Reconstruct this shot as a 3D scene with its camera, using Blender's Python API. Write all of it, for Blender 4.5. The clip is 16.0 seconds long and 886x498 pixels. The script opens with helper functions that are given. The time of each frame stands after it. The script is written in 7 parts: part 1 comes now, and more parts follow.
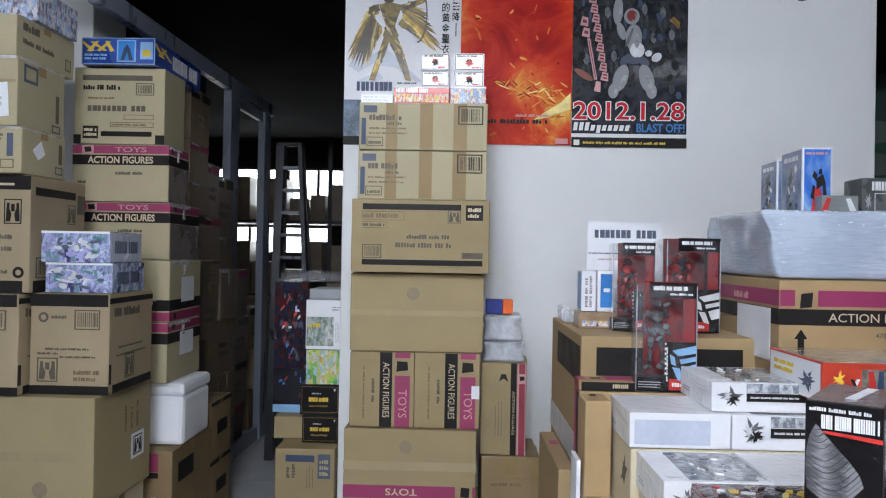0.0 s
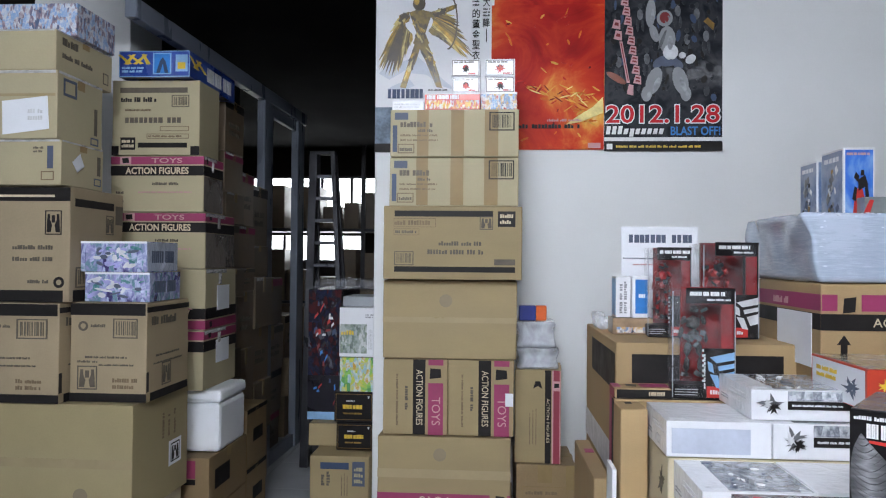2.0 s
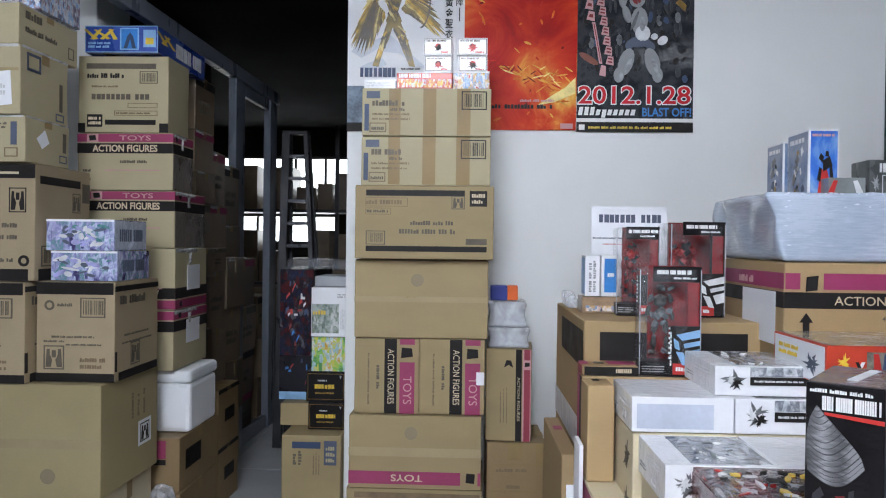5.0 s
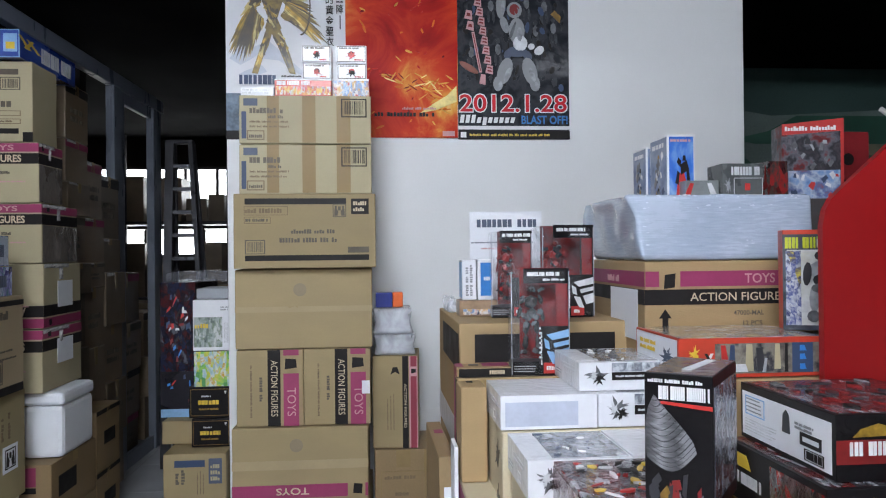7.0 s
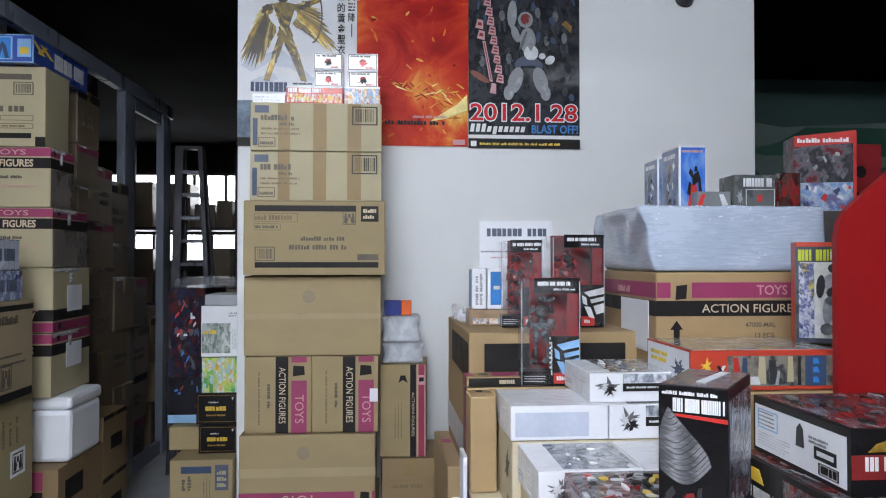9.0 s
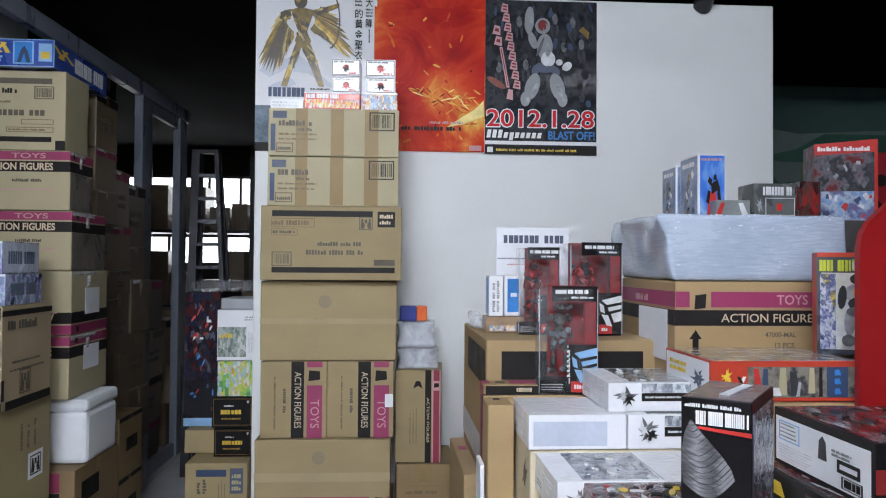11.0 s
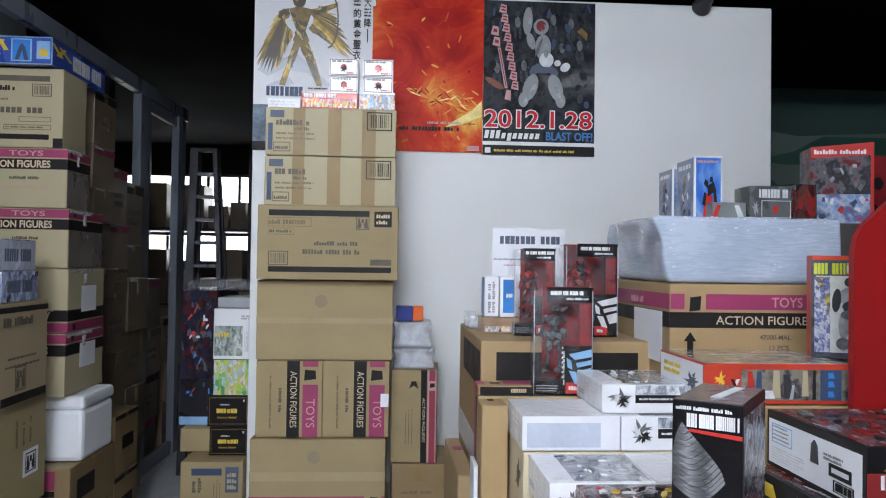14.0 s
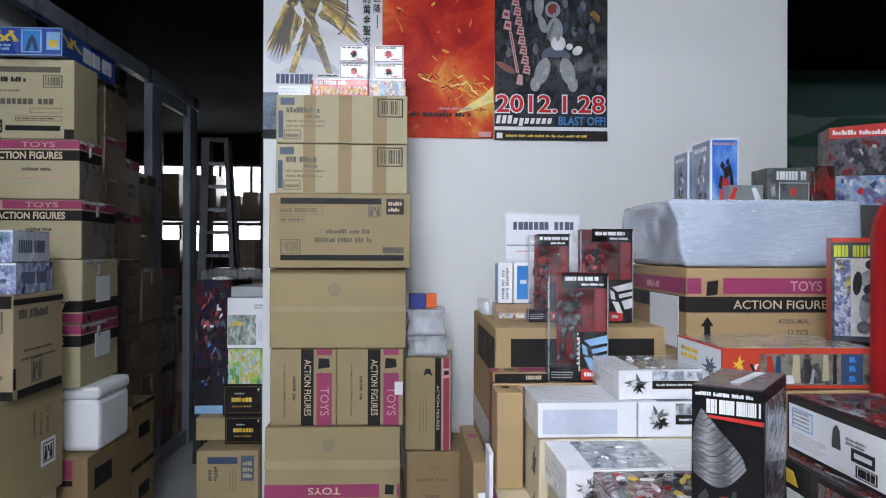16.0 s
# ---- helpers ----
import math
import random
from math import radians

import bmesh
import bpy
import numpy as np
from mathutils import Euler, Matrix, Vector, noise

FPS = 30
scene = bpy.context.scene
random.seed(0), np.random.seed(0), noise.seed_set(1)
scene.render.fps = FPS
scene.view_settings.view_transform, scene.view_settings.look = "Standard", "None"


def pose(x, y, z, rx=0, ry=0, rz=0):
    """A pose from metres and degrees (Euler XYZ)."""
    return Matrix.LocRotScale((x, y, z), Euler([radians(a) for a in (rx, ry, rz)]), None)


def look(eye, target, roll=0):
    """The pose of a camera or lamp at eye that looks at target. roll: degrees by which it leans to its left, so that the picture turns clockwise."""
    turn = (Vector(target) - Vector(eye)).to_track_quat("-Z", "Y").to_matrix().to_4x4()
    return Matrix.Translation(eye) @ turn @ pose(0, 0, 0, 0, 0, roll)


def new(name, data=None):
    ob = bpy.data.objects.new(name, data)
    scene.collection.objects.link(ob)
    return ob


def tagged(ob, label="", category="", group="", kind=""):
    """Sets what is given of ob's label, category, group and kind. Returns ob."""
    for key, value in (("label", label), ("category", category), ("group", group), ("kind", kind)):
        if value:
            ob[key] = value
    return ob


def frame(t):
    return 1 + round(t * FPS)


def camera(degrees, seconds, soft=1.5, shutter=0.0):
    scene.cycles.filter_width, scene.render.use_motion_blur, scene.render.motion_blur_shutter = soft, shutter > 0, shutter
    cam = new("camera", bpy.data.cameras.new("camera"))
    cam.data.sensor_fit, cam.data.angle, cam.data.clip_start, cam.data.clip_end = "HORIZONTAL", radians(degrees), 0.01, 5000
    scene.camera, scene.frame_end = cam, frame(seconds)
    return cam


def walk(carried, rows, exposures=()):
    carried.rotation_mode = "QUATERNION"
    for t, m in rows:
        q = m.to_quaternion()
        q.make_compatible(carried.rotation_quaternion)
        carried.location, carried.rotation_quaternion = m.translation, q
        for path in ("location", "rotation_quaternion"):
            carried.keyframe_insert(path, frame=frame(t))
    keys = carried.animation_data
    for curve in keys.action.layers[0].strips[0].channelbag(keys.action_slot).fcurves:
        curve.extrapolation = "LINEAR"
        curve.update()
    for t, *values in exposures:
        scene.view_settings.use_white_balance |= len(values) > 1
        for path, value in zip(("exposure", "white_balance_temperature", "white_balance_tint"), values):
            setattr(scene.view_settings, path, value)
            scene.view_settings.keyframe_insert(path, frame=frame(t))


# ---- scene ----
cam = camera(61.0, 16.0, soft=1.15)

PATH = [
    (0, (0.102, 0.043, 1.439), (0.05, 2.043, 1.452), 1.0),
    (0.5, (0.101, 0.04, 1.441), (0.017, 2.038, 1.482), 0.7),
    (1, (0.103, 0.054, 1.437), (0.049, 2.053, 1.429), 1.6),
    (1.5, (0.111, 0.058, 1.436), (0.013, 2.056, 1.443), 1.0),
    (2, (0.108, 0.054, 1.44), (-0.034, 2.049, 1.469), 0.5),
    (2.5, (0.112, 0.063, 1.433), (0.015, 2.061, 1.409), 1.7),
    (3, (0.113, 0.062, 1.434), (-0.007, 2.058, 1.436), 1.0),
    (5.5, (0.135, 0.051, 1.422), (0.098, 2.051, 1.403), 0.4),
    (6, (0.177, 0.048, 1.416), (0.248, 2.047, 1.396), -0.1),
    (6.5, (0.204, 0.055, 1.415), (0.381, 2.047, 1.384), 0.2),
    (7, (0.216, 0.049, 1.418), (0.388, 2.041, 1.427), -0.6),
    (7.5, (0.217, 0.05, 1.419), (0.419, 2.04, 1.424), -0.3),
    (8, (0.203, 0.044, 1.421), (0.388, 2.035, 1.444), -0.6),
    (8.5, (0.2, 0.051, 1.422), (0.347, 2.045, 1.457), -0.1),
    (9, (0.203, 0.053, 1.419), (0.359, 2.046, 1.45), -0.0),
    (11.5, (0.181, 0.054, 1.431), (0.287, 2.051, 1.475), 0.8),
    (12, (0.179, 0.053, 1.43), (0.269, 2.05, 1.477), 1.1),
    (12.5, (0.187, 0.049, 1.43), (0.293, 2.046, 1.466), 0.5),
    (13, (0.188, 0.054, 1.432), (0.289, 2.051, 1.467), 1.1),
    (13.5, (0.196, 0.055, 1.43), (0.317, 2.051, 1.465), 0.8),
    (14, (0.197, 0.053, 1.432), (0.323, 2.048, 1.471), 0.8),
    (14.5, (0.189, 0.049, 1.438), (0.312, 2.045, 1.482), 1.2),
    (15, (0.192, 0.051, 1.439), (0.292, 2.048, 1.503), 0.7),
    (15.5, (0.201, 0.057, 1.436), (0.317, 2.053, 1.483), 0.3),
    (16, (0.196, 0.072, 1.429), (0.29, 2.07, 1.435), 0.2),
]
walk(cam, [(t, look(eye, target, roll)) for t, eye, target, roll in PATH])

# ---------------------------------------------------------------- light
world = bpy.data.worlds.new("world")
scene.world = world
world.use_nodes = True
wn = world.node_tree.nodes
sky = wn.new("ShaderNodeTexSky")
sky.sky_type, sky.sun_disc = "NISHITA", False
sky.sun_elevation, sky.sun_rotation = radians(40), radians(180)
world.node_tree.links.new(sky.outputs[0], wn["Background"].inputs[0])
wn["Background"].inputs[1].default_value = 0.08
scene.view_settings.exposure = 0.0


# fluorescent fittings: x, y, z of the tube, glow
LAMPS = [(2.05, 0.6, 3.0, 9), (-0.25, 0.3, 2.85, 174), (-0.3, -0.9, 3.0, 153), (0.2, -1.6, 3.0, 126), (-0.2, -3.4, 3.0, 210)]


# ---------------------------------------------------------------- materials
def nodes_of(name):
    m = bpy.data.materials.new(name)
    m.use_nodes = True
    nt = m.node_tree
    return m, nt, nt.nodes, nt.links, nt.nodes["Principled BSDF"]


def surface(name, col, rough=0.6, var=0.12, scale=6.0, bump=0.15, bscale=90.0, coat=0.0, crinkle=0.0, metal=0.0, per_object=0.0, stretch=(1, 1, 1), spec=0.5):
    """Painted, printed, board or plastic surface: two scales of variation, fine relief, and a crinkled film if coat is set."""
    m, nt, n, l, b = nodes_of(name)
    tc = n.new("ShaderNodeTexCoord")
    mp = n.new("ShaderNodeMapping")
    mp.inputs["Scale"].default_value = stretch
    l.new(tc.outputs["Object"], mp.inputs[0])
    big = n.new("ShaderNodeTexNoise")
    big.inputs["Scale"].default_value, big.inputs["Detail"].default_value = scale, 5
    fine = n.new("ShaderNodeTexNoise")
    fine.inputs["Scale"].default_value, fine.inputs["Detail"].default_value = bscale, 3
    l.new(mp.outputs[0], big.inputs["Vector"])
    l.new(mp.outputs[0], fine.inputs["Vector"])
    add = n.new("ShaderNodeMath")
    add.operation = "MULTIPLY_ADD"
    l.new(fine.outputs[0], add.inputs[0])
    add.inputs[1].default_value = 0.35
    l.new(big.outputs[0], add.inputs[2])
    mr = n.new("ShaderNodeMapRange")
    mr.inputs[1].default_value, mr.inputs[2].default_value = 0.4, 0.95
    mr.inputs[3].default_value, mr.inputs[4].default_value = 1 - var, 1 + var
    l.new(add.outputs[0], mr.inputs[0])
    value = mr.outputs[0]
    if per_object:
        oi = n.new("ShaderNodeObjectInfo")
        ro = n.new("ShaderNodeMapRange")
        ro.inputs[3].default_value, ro.inputs[4].default_value = 1 - per_object, 1 + per_object
        l.new(oi.outputs["Random"], ro.inputs[0])
        mu = n.new("ShaderNodeMath")
        mu.operation = "MULTIPLY"
        l.new(value, mu.inputs[0])
        l.new(ro.outputs[0], mu.inputs[1])
        value = mu.outputs[0]
    vm = n.new("ShaderNodeVectorMath")
    vm.operation = "SCALE"
    vm.inputs[0].default_value = col
    l.new(value, vm.inputs["Scale"])
    l.new(vm.outputs[0], b.inputs["Base Color"])
    rr = n.new("ShaderNodeMapRange")
    rr.inputs[1].default_value, rr.inputs[2].default_value = 0.3, 0.7
    rr.inputs[3].default_value, rr.inputs[4].default_value = max(0.03, rough - 0.08), min(1, rough + 0.08)
    l.new(big.outputs[0], rr.inputs[0])
    l.new(rr.outputs[0], b.inputs["Roughness"])
    b.inputs["Metallic"].default_value = metal
    b.inputs["Specular IOR Level"].default_value = spec
    if bump:
        bp = n.new("ShaderNodeBump")
        bp.inputs["Strength"].default_value, bp.inputs["Distance"].default_value = bump, 0.002
        l.new(fine.outputs[0], bp.inputs["Height"])
        l.new(bp.outputs[0], b.inputs["Normal"])
    film(n, l, b, tc, coat, crinkle)
    return m


def film(n, l, b, tc, coat, crinkle):
    """A clear film over the print: a crinkled coat."""
    if not coat:
        return
    b.inputs["Coat Weight"].default_value, b.inputs["Coat Roughness"].default_value = coat, 0.08
    if crinkle:
        wr = n.new("ShaderNodeTexNoise")
        wr.inputs["Scale"].default_value, wr.inputs["Detail"].default_value, wr.inputs["Distortion"].default_value = 16, 4, 1.5
        l.new(tc.outputs["Object"], wr.inputs["Vector"])
        bp = n.new("ShaderNodeBump")
        bp.inputs["Strength"].default_value, bp.inputs["Distance"].default_value = crinkle, 0.02
        l.new(wr.outputs[0], bp.inputs["Height"])
        l.new(bp.outputs[0], b.inputs["Coat Normal"])


def art(name, palette, scale=14.0, rough=0.35, coat=0.6, crinkle=0.3, distortion=0.6, stretch=(1, 1, 1), soft=False, spec=0.35):
    """Busy printed artwork: patches of the palette's colours with no readable picture."""
    m, nt, n, l, b = nodes_of(name)
    tc = n.new("ShaderNodeTexCoord")
    mp = n.new("ShaderNodeMapping")
    mp.inputs["Scale"].default_value = stretch
    l.new(tc.outputs["Object"], mp.inputs[0])
    ns = n.new("ShaderNodeTexNoise")
    ns.inputs["Scale"].default_value, ns.inputs["Detail"].default_value, ns.inputs["Distortion"].default_value = scale, 8, distortion
    ns.inputs["Roughness"].default_value = 0.55 if soft else 0.68
    b.inputs["Specular IOR Level"].default_value = spec
    l.new(mp.outputs[0], ns.inputs["Vector"])
    vo = n.new("ShaderNodeTexVoronoi")
    vo.inputs["Scale"].default_value = scale * 4.5
    mp2 = n.new("ShaderNodeMapping")
    mp2.inputs["Rotation"].default_value, mp2.inputs["Scale"].default_value = (0.3, 0.6, 0.5), (1.3, 1.0, 0.5)
    l.new(mp.outputs[0], mp2.inputs[0])
    l.new(mp2.outputs[0], vo.inputs["Vector"])
    sp = n.new("ShaderNodeSeparateColor")
    l.new(vo.outputs["Color"], sp.inputs[0])
    mx = n.new("ShaderNodeMath")
    mx.operation = "MULTIPLY_ADD"
    l.new(sp.outputs[0], mx.inputs[0])
    mx.inputs[1].default_value = 0.0 if soft else 0.38
    l.new(ns.outputs[0], mx.inputs[2])
    mr = n.new("ShaderNodeMapRange")
    mr.inputs[1].default_value, mr.inputs[2].default_value = (0.3, 0.7) if soft else (0.42, 0.92)
    l.new(mx.outputs[0], mr.inputs[0])
    cr = n.new("ShaderNodeValToRGB")
    cr.color_ramp.interpolation = "LINEAR"
    els = cr.color_ramp.elements
    while len(els) < len(palette):
        els.new(0.5)
    for k, c in enumerate(palette):
        els[k].position = k / (len(palette) - 1)
        els[k].color = (*c, 1)
    l.new(mr.outputs[0], cr.inputs[0])
    l.new(cr.outputs[0], b.inputs["Base Color"])
    b.inputs["Roughness"].default_value = rough
    film(n, l, b, tc, coat, crinkle)
    return m


def fire_print(name):
    """Printed flames: red and orange swirls that turn yellow and white round one spot."""
    m, nt, n, l, b = nodes_of(name)
    tc = n.new("ShaderNodeTexCoord")
    ns = n.new("ShaderNodeTexNoise")
    ns.inputs["Scale"].default_value, ns.inputs["Detail"].default_value, ns.inputs["Distortion"].default_value = 3.6, 9, 1.0
    ns.inputs["Roughness"].default_value = 0.62
    l.new(tc.outputs["Object"], ns.inputs["Vector"])
    vo = n.new("ShaderNodeTexVoronoi")
    vo.feature = "SMOOTH_F1"
    vo.inputs["Scale"].default_value = 5.0
    wob = n.new("ShaderNodeVectorMath")
    wob.operation = "MULTIPLY_ADD"
    l.new(ns.outputs["Color"], wob.inputs[0])
    wob.inputs[1].default_value = (0.18, 0.18, 0.18)
    l.new(tc.outputs["Object"], wob.inputs[2])
    l.new(wob.outputs[0], vo.inputs["Vector"])
    mp = n.new("ShaderNodeMapping")
    mp.inputs["Location"].default_value, mp.inputs["Scale"].default_value = (-0.62, 0, -0.62), (3.4, 3.4, 4.2)
    l.new(tc.outputs["Object"], mp.inputs[0])
    gr = n.new("ShaderNodeTexGradient")
    gr.gradient_type = "SPHERICAL"
    l.new(mp.outputs[0], gr.inputs[0])
    a1 = n.new("ShaderNodeMath")
    a1.operation = "MULTIPLY_ADD"
    l.new(vo.outputs["Distance"], a1.inputs[0])
    a1.inputs[1].default_value = 0.55
    l.new(ns.outputs[0], a1.inputs[2])
    a2 = n.new("ShaderNodeMath")
    a2.operation = "MULTIPLY_ADD"
    l.new(gr.outputs["Fac"], a2.inputs[0])
    a2.inputs[1].default_value = 0.30
    l.new(a1.outputs[0], a2.inputs[2])
    mr = n.new("ShaderNodeMapRange")
    mr.inputs[1].default_value, mr.inputs[2].default_value = 0.45, 1.15
    l.new(a2.outputs[0], mr.inputs[0])
    cr = n.new("ShaderNodeValToRGB")
    els = cr.color_ramp.elements
    while len(els) < 6:
        els.new(0.5)
    for k, (p, c) in enumerate(((0.0, (0.22, 0.006, 0.006)), (0.28, (0.44, 0.012, 0.009)), (0.50, (0.60, 0.045, 0.013)), (0.64, (0.68, 0.14, 0.03)), (0.80, (0.80, 0.42, 0.08)), (1.0, (0.90, 0.82, 0.50)))):
        els[k].position, els[k].color = p, (*c, 1)
    l.new(mr.outputs[0], cr.inputs[0])
    l.new(cr.outputs[0], b.inputs["Base Color"])
    b.inputs["Roughness"].default_value, b.inputs["Specular IOR Level"].default_value = 0.45, 0.1
    return m


ART_FIRE = fire_print("fiery red artwork")


def clear_film(name, tint=(1, 1, 1), clear=0.7, rough=0.08, crinkle=0.5, scale=14.0, stretch=(1, 1, 1)):
    """Clear packing plastic: mostly see-through, with glossy crinkles."""
    m, nt, n, l, b = nodes_of(name)
    b.inputs["Base Color"].default_value = (*tint, 1)
    b.inputs["Roughness"].default_value = rough
    tc = n.new("ShaderNodeTexCoord")
    mp = n.new("ShaderNodeMapping")
    mp.inputs["Scale"].default_value = stretch
    l.new(tc.outputs["Object"], mp.inputs[0])
    wr = n.new("ShaderNodeTexNoise")
    wr.inputs["Scale"].default_value, wr.inputs["Detail"].default_value, wr.inputs["Distortion"].default_value = scale, 4, 1.2
    l.new(mp.outputs[0], wr.inputs["Vector"])
    bp = n.new("ShaderNodeBump")
    bp.inputs["Strength"].default_value, bp.inputs["Distance"].default_value = crinkle, 0.02
    l.new(wr.outputs[0], bp.inputs["Height"])
    l.new(bp.outputs[0], b.inputs["Normal"])
    tr = n.new("ShaderNodeBsdfTransparent")
    ms = n.new("ShaderNodeMixShader")
    lw = n.new("ShaderNodeMapRange")
    lw.inputs[1].default_value, lw.inputs[2].default_value = 0.35, 0.65
    lw.inputs[3].default_value, lw.inputs[4].default_value = min(1, clear + 0.15), clear - 0.15
    l.new(wr.outputs[0], lw.inputs[0])
    l.new(lw.outputs[0], ms.inputs[0])
    l.new(b.outputs[0], ms.inputs[1])
    l.new(tr.outputs[0], ms.inputs[2])
    l.new(ms.outputs[0], n["Material Output"].inputs[0])
    return m


def stretch_film(name):
    """Layers of clear stretch film over grey boxes: milky streaks along the wrap, fine tight folds."""
    m, nt, n, l, b = nodes_of(name)
    tc = n.new("ShaderNodeTexCoord")
    mp = n.new("ShaderNodeMapping")
    mp.inputs["Scale"].default_value = (7.0, 7.0, 70.0)
    l.new(tc.outputs["Object"], mp.inputs[0])
    streak = n.new("ShaderNodeTexNoise")
    streak.inputs["Scale"].default_value, streak.inputs["Detail"].default_value, streak.inputs["Distortion"].default_value = 2.4, 8, 0.5
    streak.inputs["Roughness"].default_value = 0.65
    l.new(mp.outputs[0], streak.inputs["Vector"])
    cloud = n.new("ShaderNodeTexNoise")
    cloud.inputs["Scale"].default_value, cloud.inputs["Detail"].default_value = 7, 4
    l.new(tc.outputs["Object"], cloud.inputs["Vector"])
    add = n.new("ShaderNodeMath")
    add.operation = "MULTIPLY_ADD"
    l.new(cloud.outputs[0], add.inputs[0])
    add.inputs[1].default_value = 0.75
    l.new(streak.outputs[0], add.inputs[2])
    cr = n.new("ShaderNodeValToRGB")
    els = cr.color_ramp.elements
    els.new(0.5)
    for k, (p, c) in enumerate(((0.62, (0.36, 0.43, 0.54)), (0.90, (0.43, 0.50, 0.61)), (1.0, (0.50, 0.57, 0.68)))):
        els[k].position, els[k].color = p, (*c, 1)
    l.new(add.outputs[0], cr.inputs[0])
    l.new(cr.outputs[0], b.inputs["Base Color"])
    b.inputs["Roughness"].default_value = 0.2
    bp = n.new("ShaderNodeBump")
    bp.inputs["Strength"].default_value, bp.inputs["Distance"].default_value = 0.22, 0.004
    l.new(streak.outputs[0], bp.inputs["Height"])
    l.new(bp.outputs[0], b.inputs["Normal"])
    b.inputs["Coat Weight"].default_value, b.inputs["Coat Roughness"].default_value = 0.8, 0.06
    l.new(bp.outputs[0], b.inputs["Coat Normal"])
    return m


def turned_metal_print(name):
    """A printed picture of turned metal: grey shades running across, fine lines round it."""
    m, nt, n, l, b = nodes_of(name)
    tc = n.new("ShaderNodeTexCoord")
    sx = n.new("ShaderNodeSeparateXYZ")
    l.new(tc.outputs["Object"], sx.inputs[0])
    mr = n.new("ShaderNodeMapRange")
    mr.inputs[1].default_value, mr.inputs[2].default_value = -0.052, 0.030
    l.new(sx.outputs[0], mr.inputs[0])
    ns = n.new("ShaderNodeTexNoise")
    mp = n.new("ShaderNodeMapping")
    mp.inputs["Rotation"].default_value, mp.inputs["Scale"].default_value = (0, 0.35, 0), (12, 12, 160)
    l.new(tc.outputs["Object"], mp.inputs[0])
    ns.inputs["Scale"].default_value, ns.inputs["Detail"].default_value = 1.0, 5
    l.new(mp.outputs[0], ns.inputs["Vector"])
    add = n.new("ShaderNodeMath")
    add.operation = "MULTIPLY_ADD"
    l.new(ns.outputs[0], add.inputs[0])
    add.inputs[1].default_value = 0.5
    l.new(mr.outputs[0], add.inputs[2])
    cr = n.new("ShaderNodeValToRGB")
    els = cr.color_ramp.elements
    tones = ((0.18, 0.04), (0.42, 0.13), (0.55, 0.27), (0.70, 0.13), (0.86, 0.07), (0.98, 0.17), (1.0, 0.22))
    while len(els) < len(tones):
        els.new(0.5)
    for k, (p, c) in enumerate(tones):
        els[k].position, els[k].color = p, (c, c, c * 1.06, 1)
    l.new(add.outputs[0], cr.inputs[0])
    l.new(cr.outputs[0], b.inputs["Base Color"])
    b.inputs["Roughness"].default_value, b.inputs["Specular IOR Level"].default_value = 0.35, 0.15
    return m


def glowing(name, col, strength):
    m, nt, n, l, b = nodes_of(name)
    b.inputs["Base Color"].default_value = (*col, 1)
    b.inputs["Emission Color"].default_value = (*col, 1)
    b.inputs["Emission Strength"].default_value = strength
    return m


CARD = surface("cardboard", (0.335, 0.257, 0.133), 0.72, 0.10, 4, 0.25, 160, per_object=0.06, stretch=(1, 1, 2.5))
CARD_WARM = surface("orange tan cardboard", (0.388, 0.268, 0.133), 0.70, 0.10, 4, 0.25, 160, per_object=0.06, stretch=(1, 1, 2.5))
CARD_TAN = surface("worn tan cardboard", (0.345, 0.272, 0.170), 0.7, 0.12, 4, 0.25, 160, per_object=0.05)
CARD_PALE = surface("pale cardboard", (0.425, 0.370, 0.232), 0.7, 0.08, 4, 0.2, 160, per_object=0.05)
# Brown board, also darkened to stand in for the aisle's shade.
CARD_BROWN_DIM = surface("dimmed brown cardboard", (0.27, 0.185, 0.092), 0.6, 0.14, 5, 0.3, 140, per_object=0.12)
# Wrapped board whose colour already holds the aisle's deep shade.
CARD_SHADE = surface("shade-darkened wrapped board", (0.17, 0.125, 0.078), 0.45, 0.25, 6, 0.3, 140, coat=0.3, crinkle=0.25, per_object=0.3)
CARD_DULL = surface("dull cardboard", (0.335, 0.275, 0.145), 0.75, 0.10, 4, 0.25, 150)
CARD_CREAM = surface("cream cardboard", (0.60, 0.52, 0.36), 0.65, 0.08, 4, 0.2, 160)
TAPE = surface("packing tape", (0.285, 0.20, 0.09), 0.5, 0.1, 12, 0.1, 50, spec=0.3)
CLEAR_TAPE = surface("clear tape", (0.37, 0.30, 0.175), 0.16, 0.08, 10, 0.1, 50, coat=0.6, crinkle=0.2)
BLACK_INK = surface("black print", (0.016, 0.014, 0.014), 0.55, 0.25, 14, 0.1, spec=0.2)
FADED_INK = surface("faded black print", (0.10, 0.083, 0.06), 0.6, 0.3, 20, 0.1)
BROWN_INK = surface("brown print", (0.18, 0.125, 0.07), 0.65, 0.3, 20, 0.1)
MAGENTA = surface("magenta print", (0.31, 0.036, 0.115), 0.55, 0.12, 8, 0.1)
SHADED_MAGENTA = surface("shaded magenta print", (0.26, 0.03, 0.09), 0.55, 0.15, 8, 0.1)
DULL_RED = surface("dull crimson print", (0.27, 0.03, 0.055), 0.55, 0.15, 8, 0.1)
CREAM_INK = surface("unprinted lettering", (0.62, 0.52, 0.36), 0.65, 0.08, 10, 0.1)
PINK_INK = surface("pink lettering", (0.56, 0.30, 0.31), 0.6, 0.08, 10, 0.1)
BLUE_INK = surface("blue print", (0.03, 0.055, 0.12), 0.55, 0.15, 10, 0.1)
SLATE_INK = surface("slate blue print", (0.07, 0.09, 0.14), 0.55, 0.15, 10, 0.1)
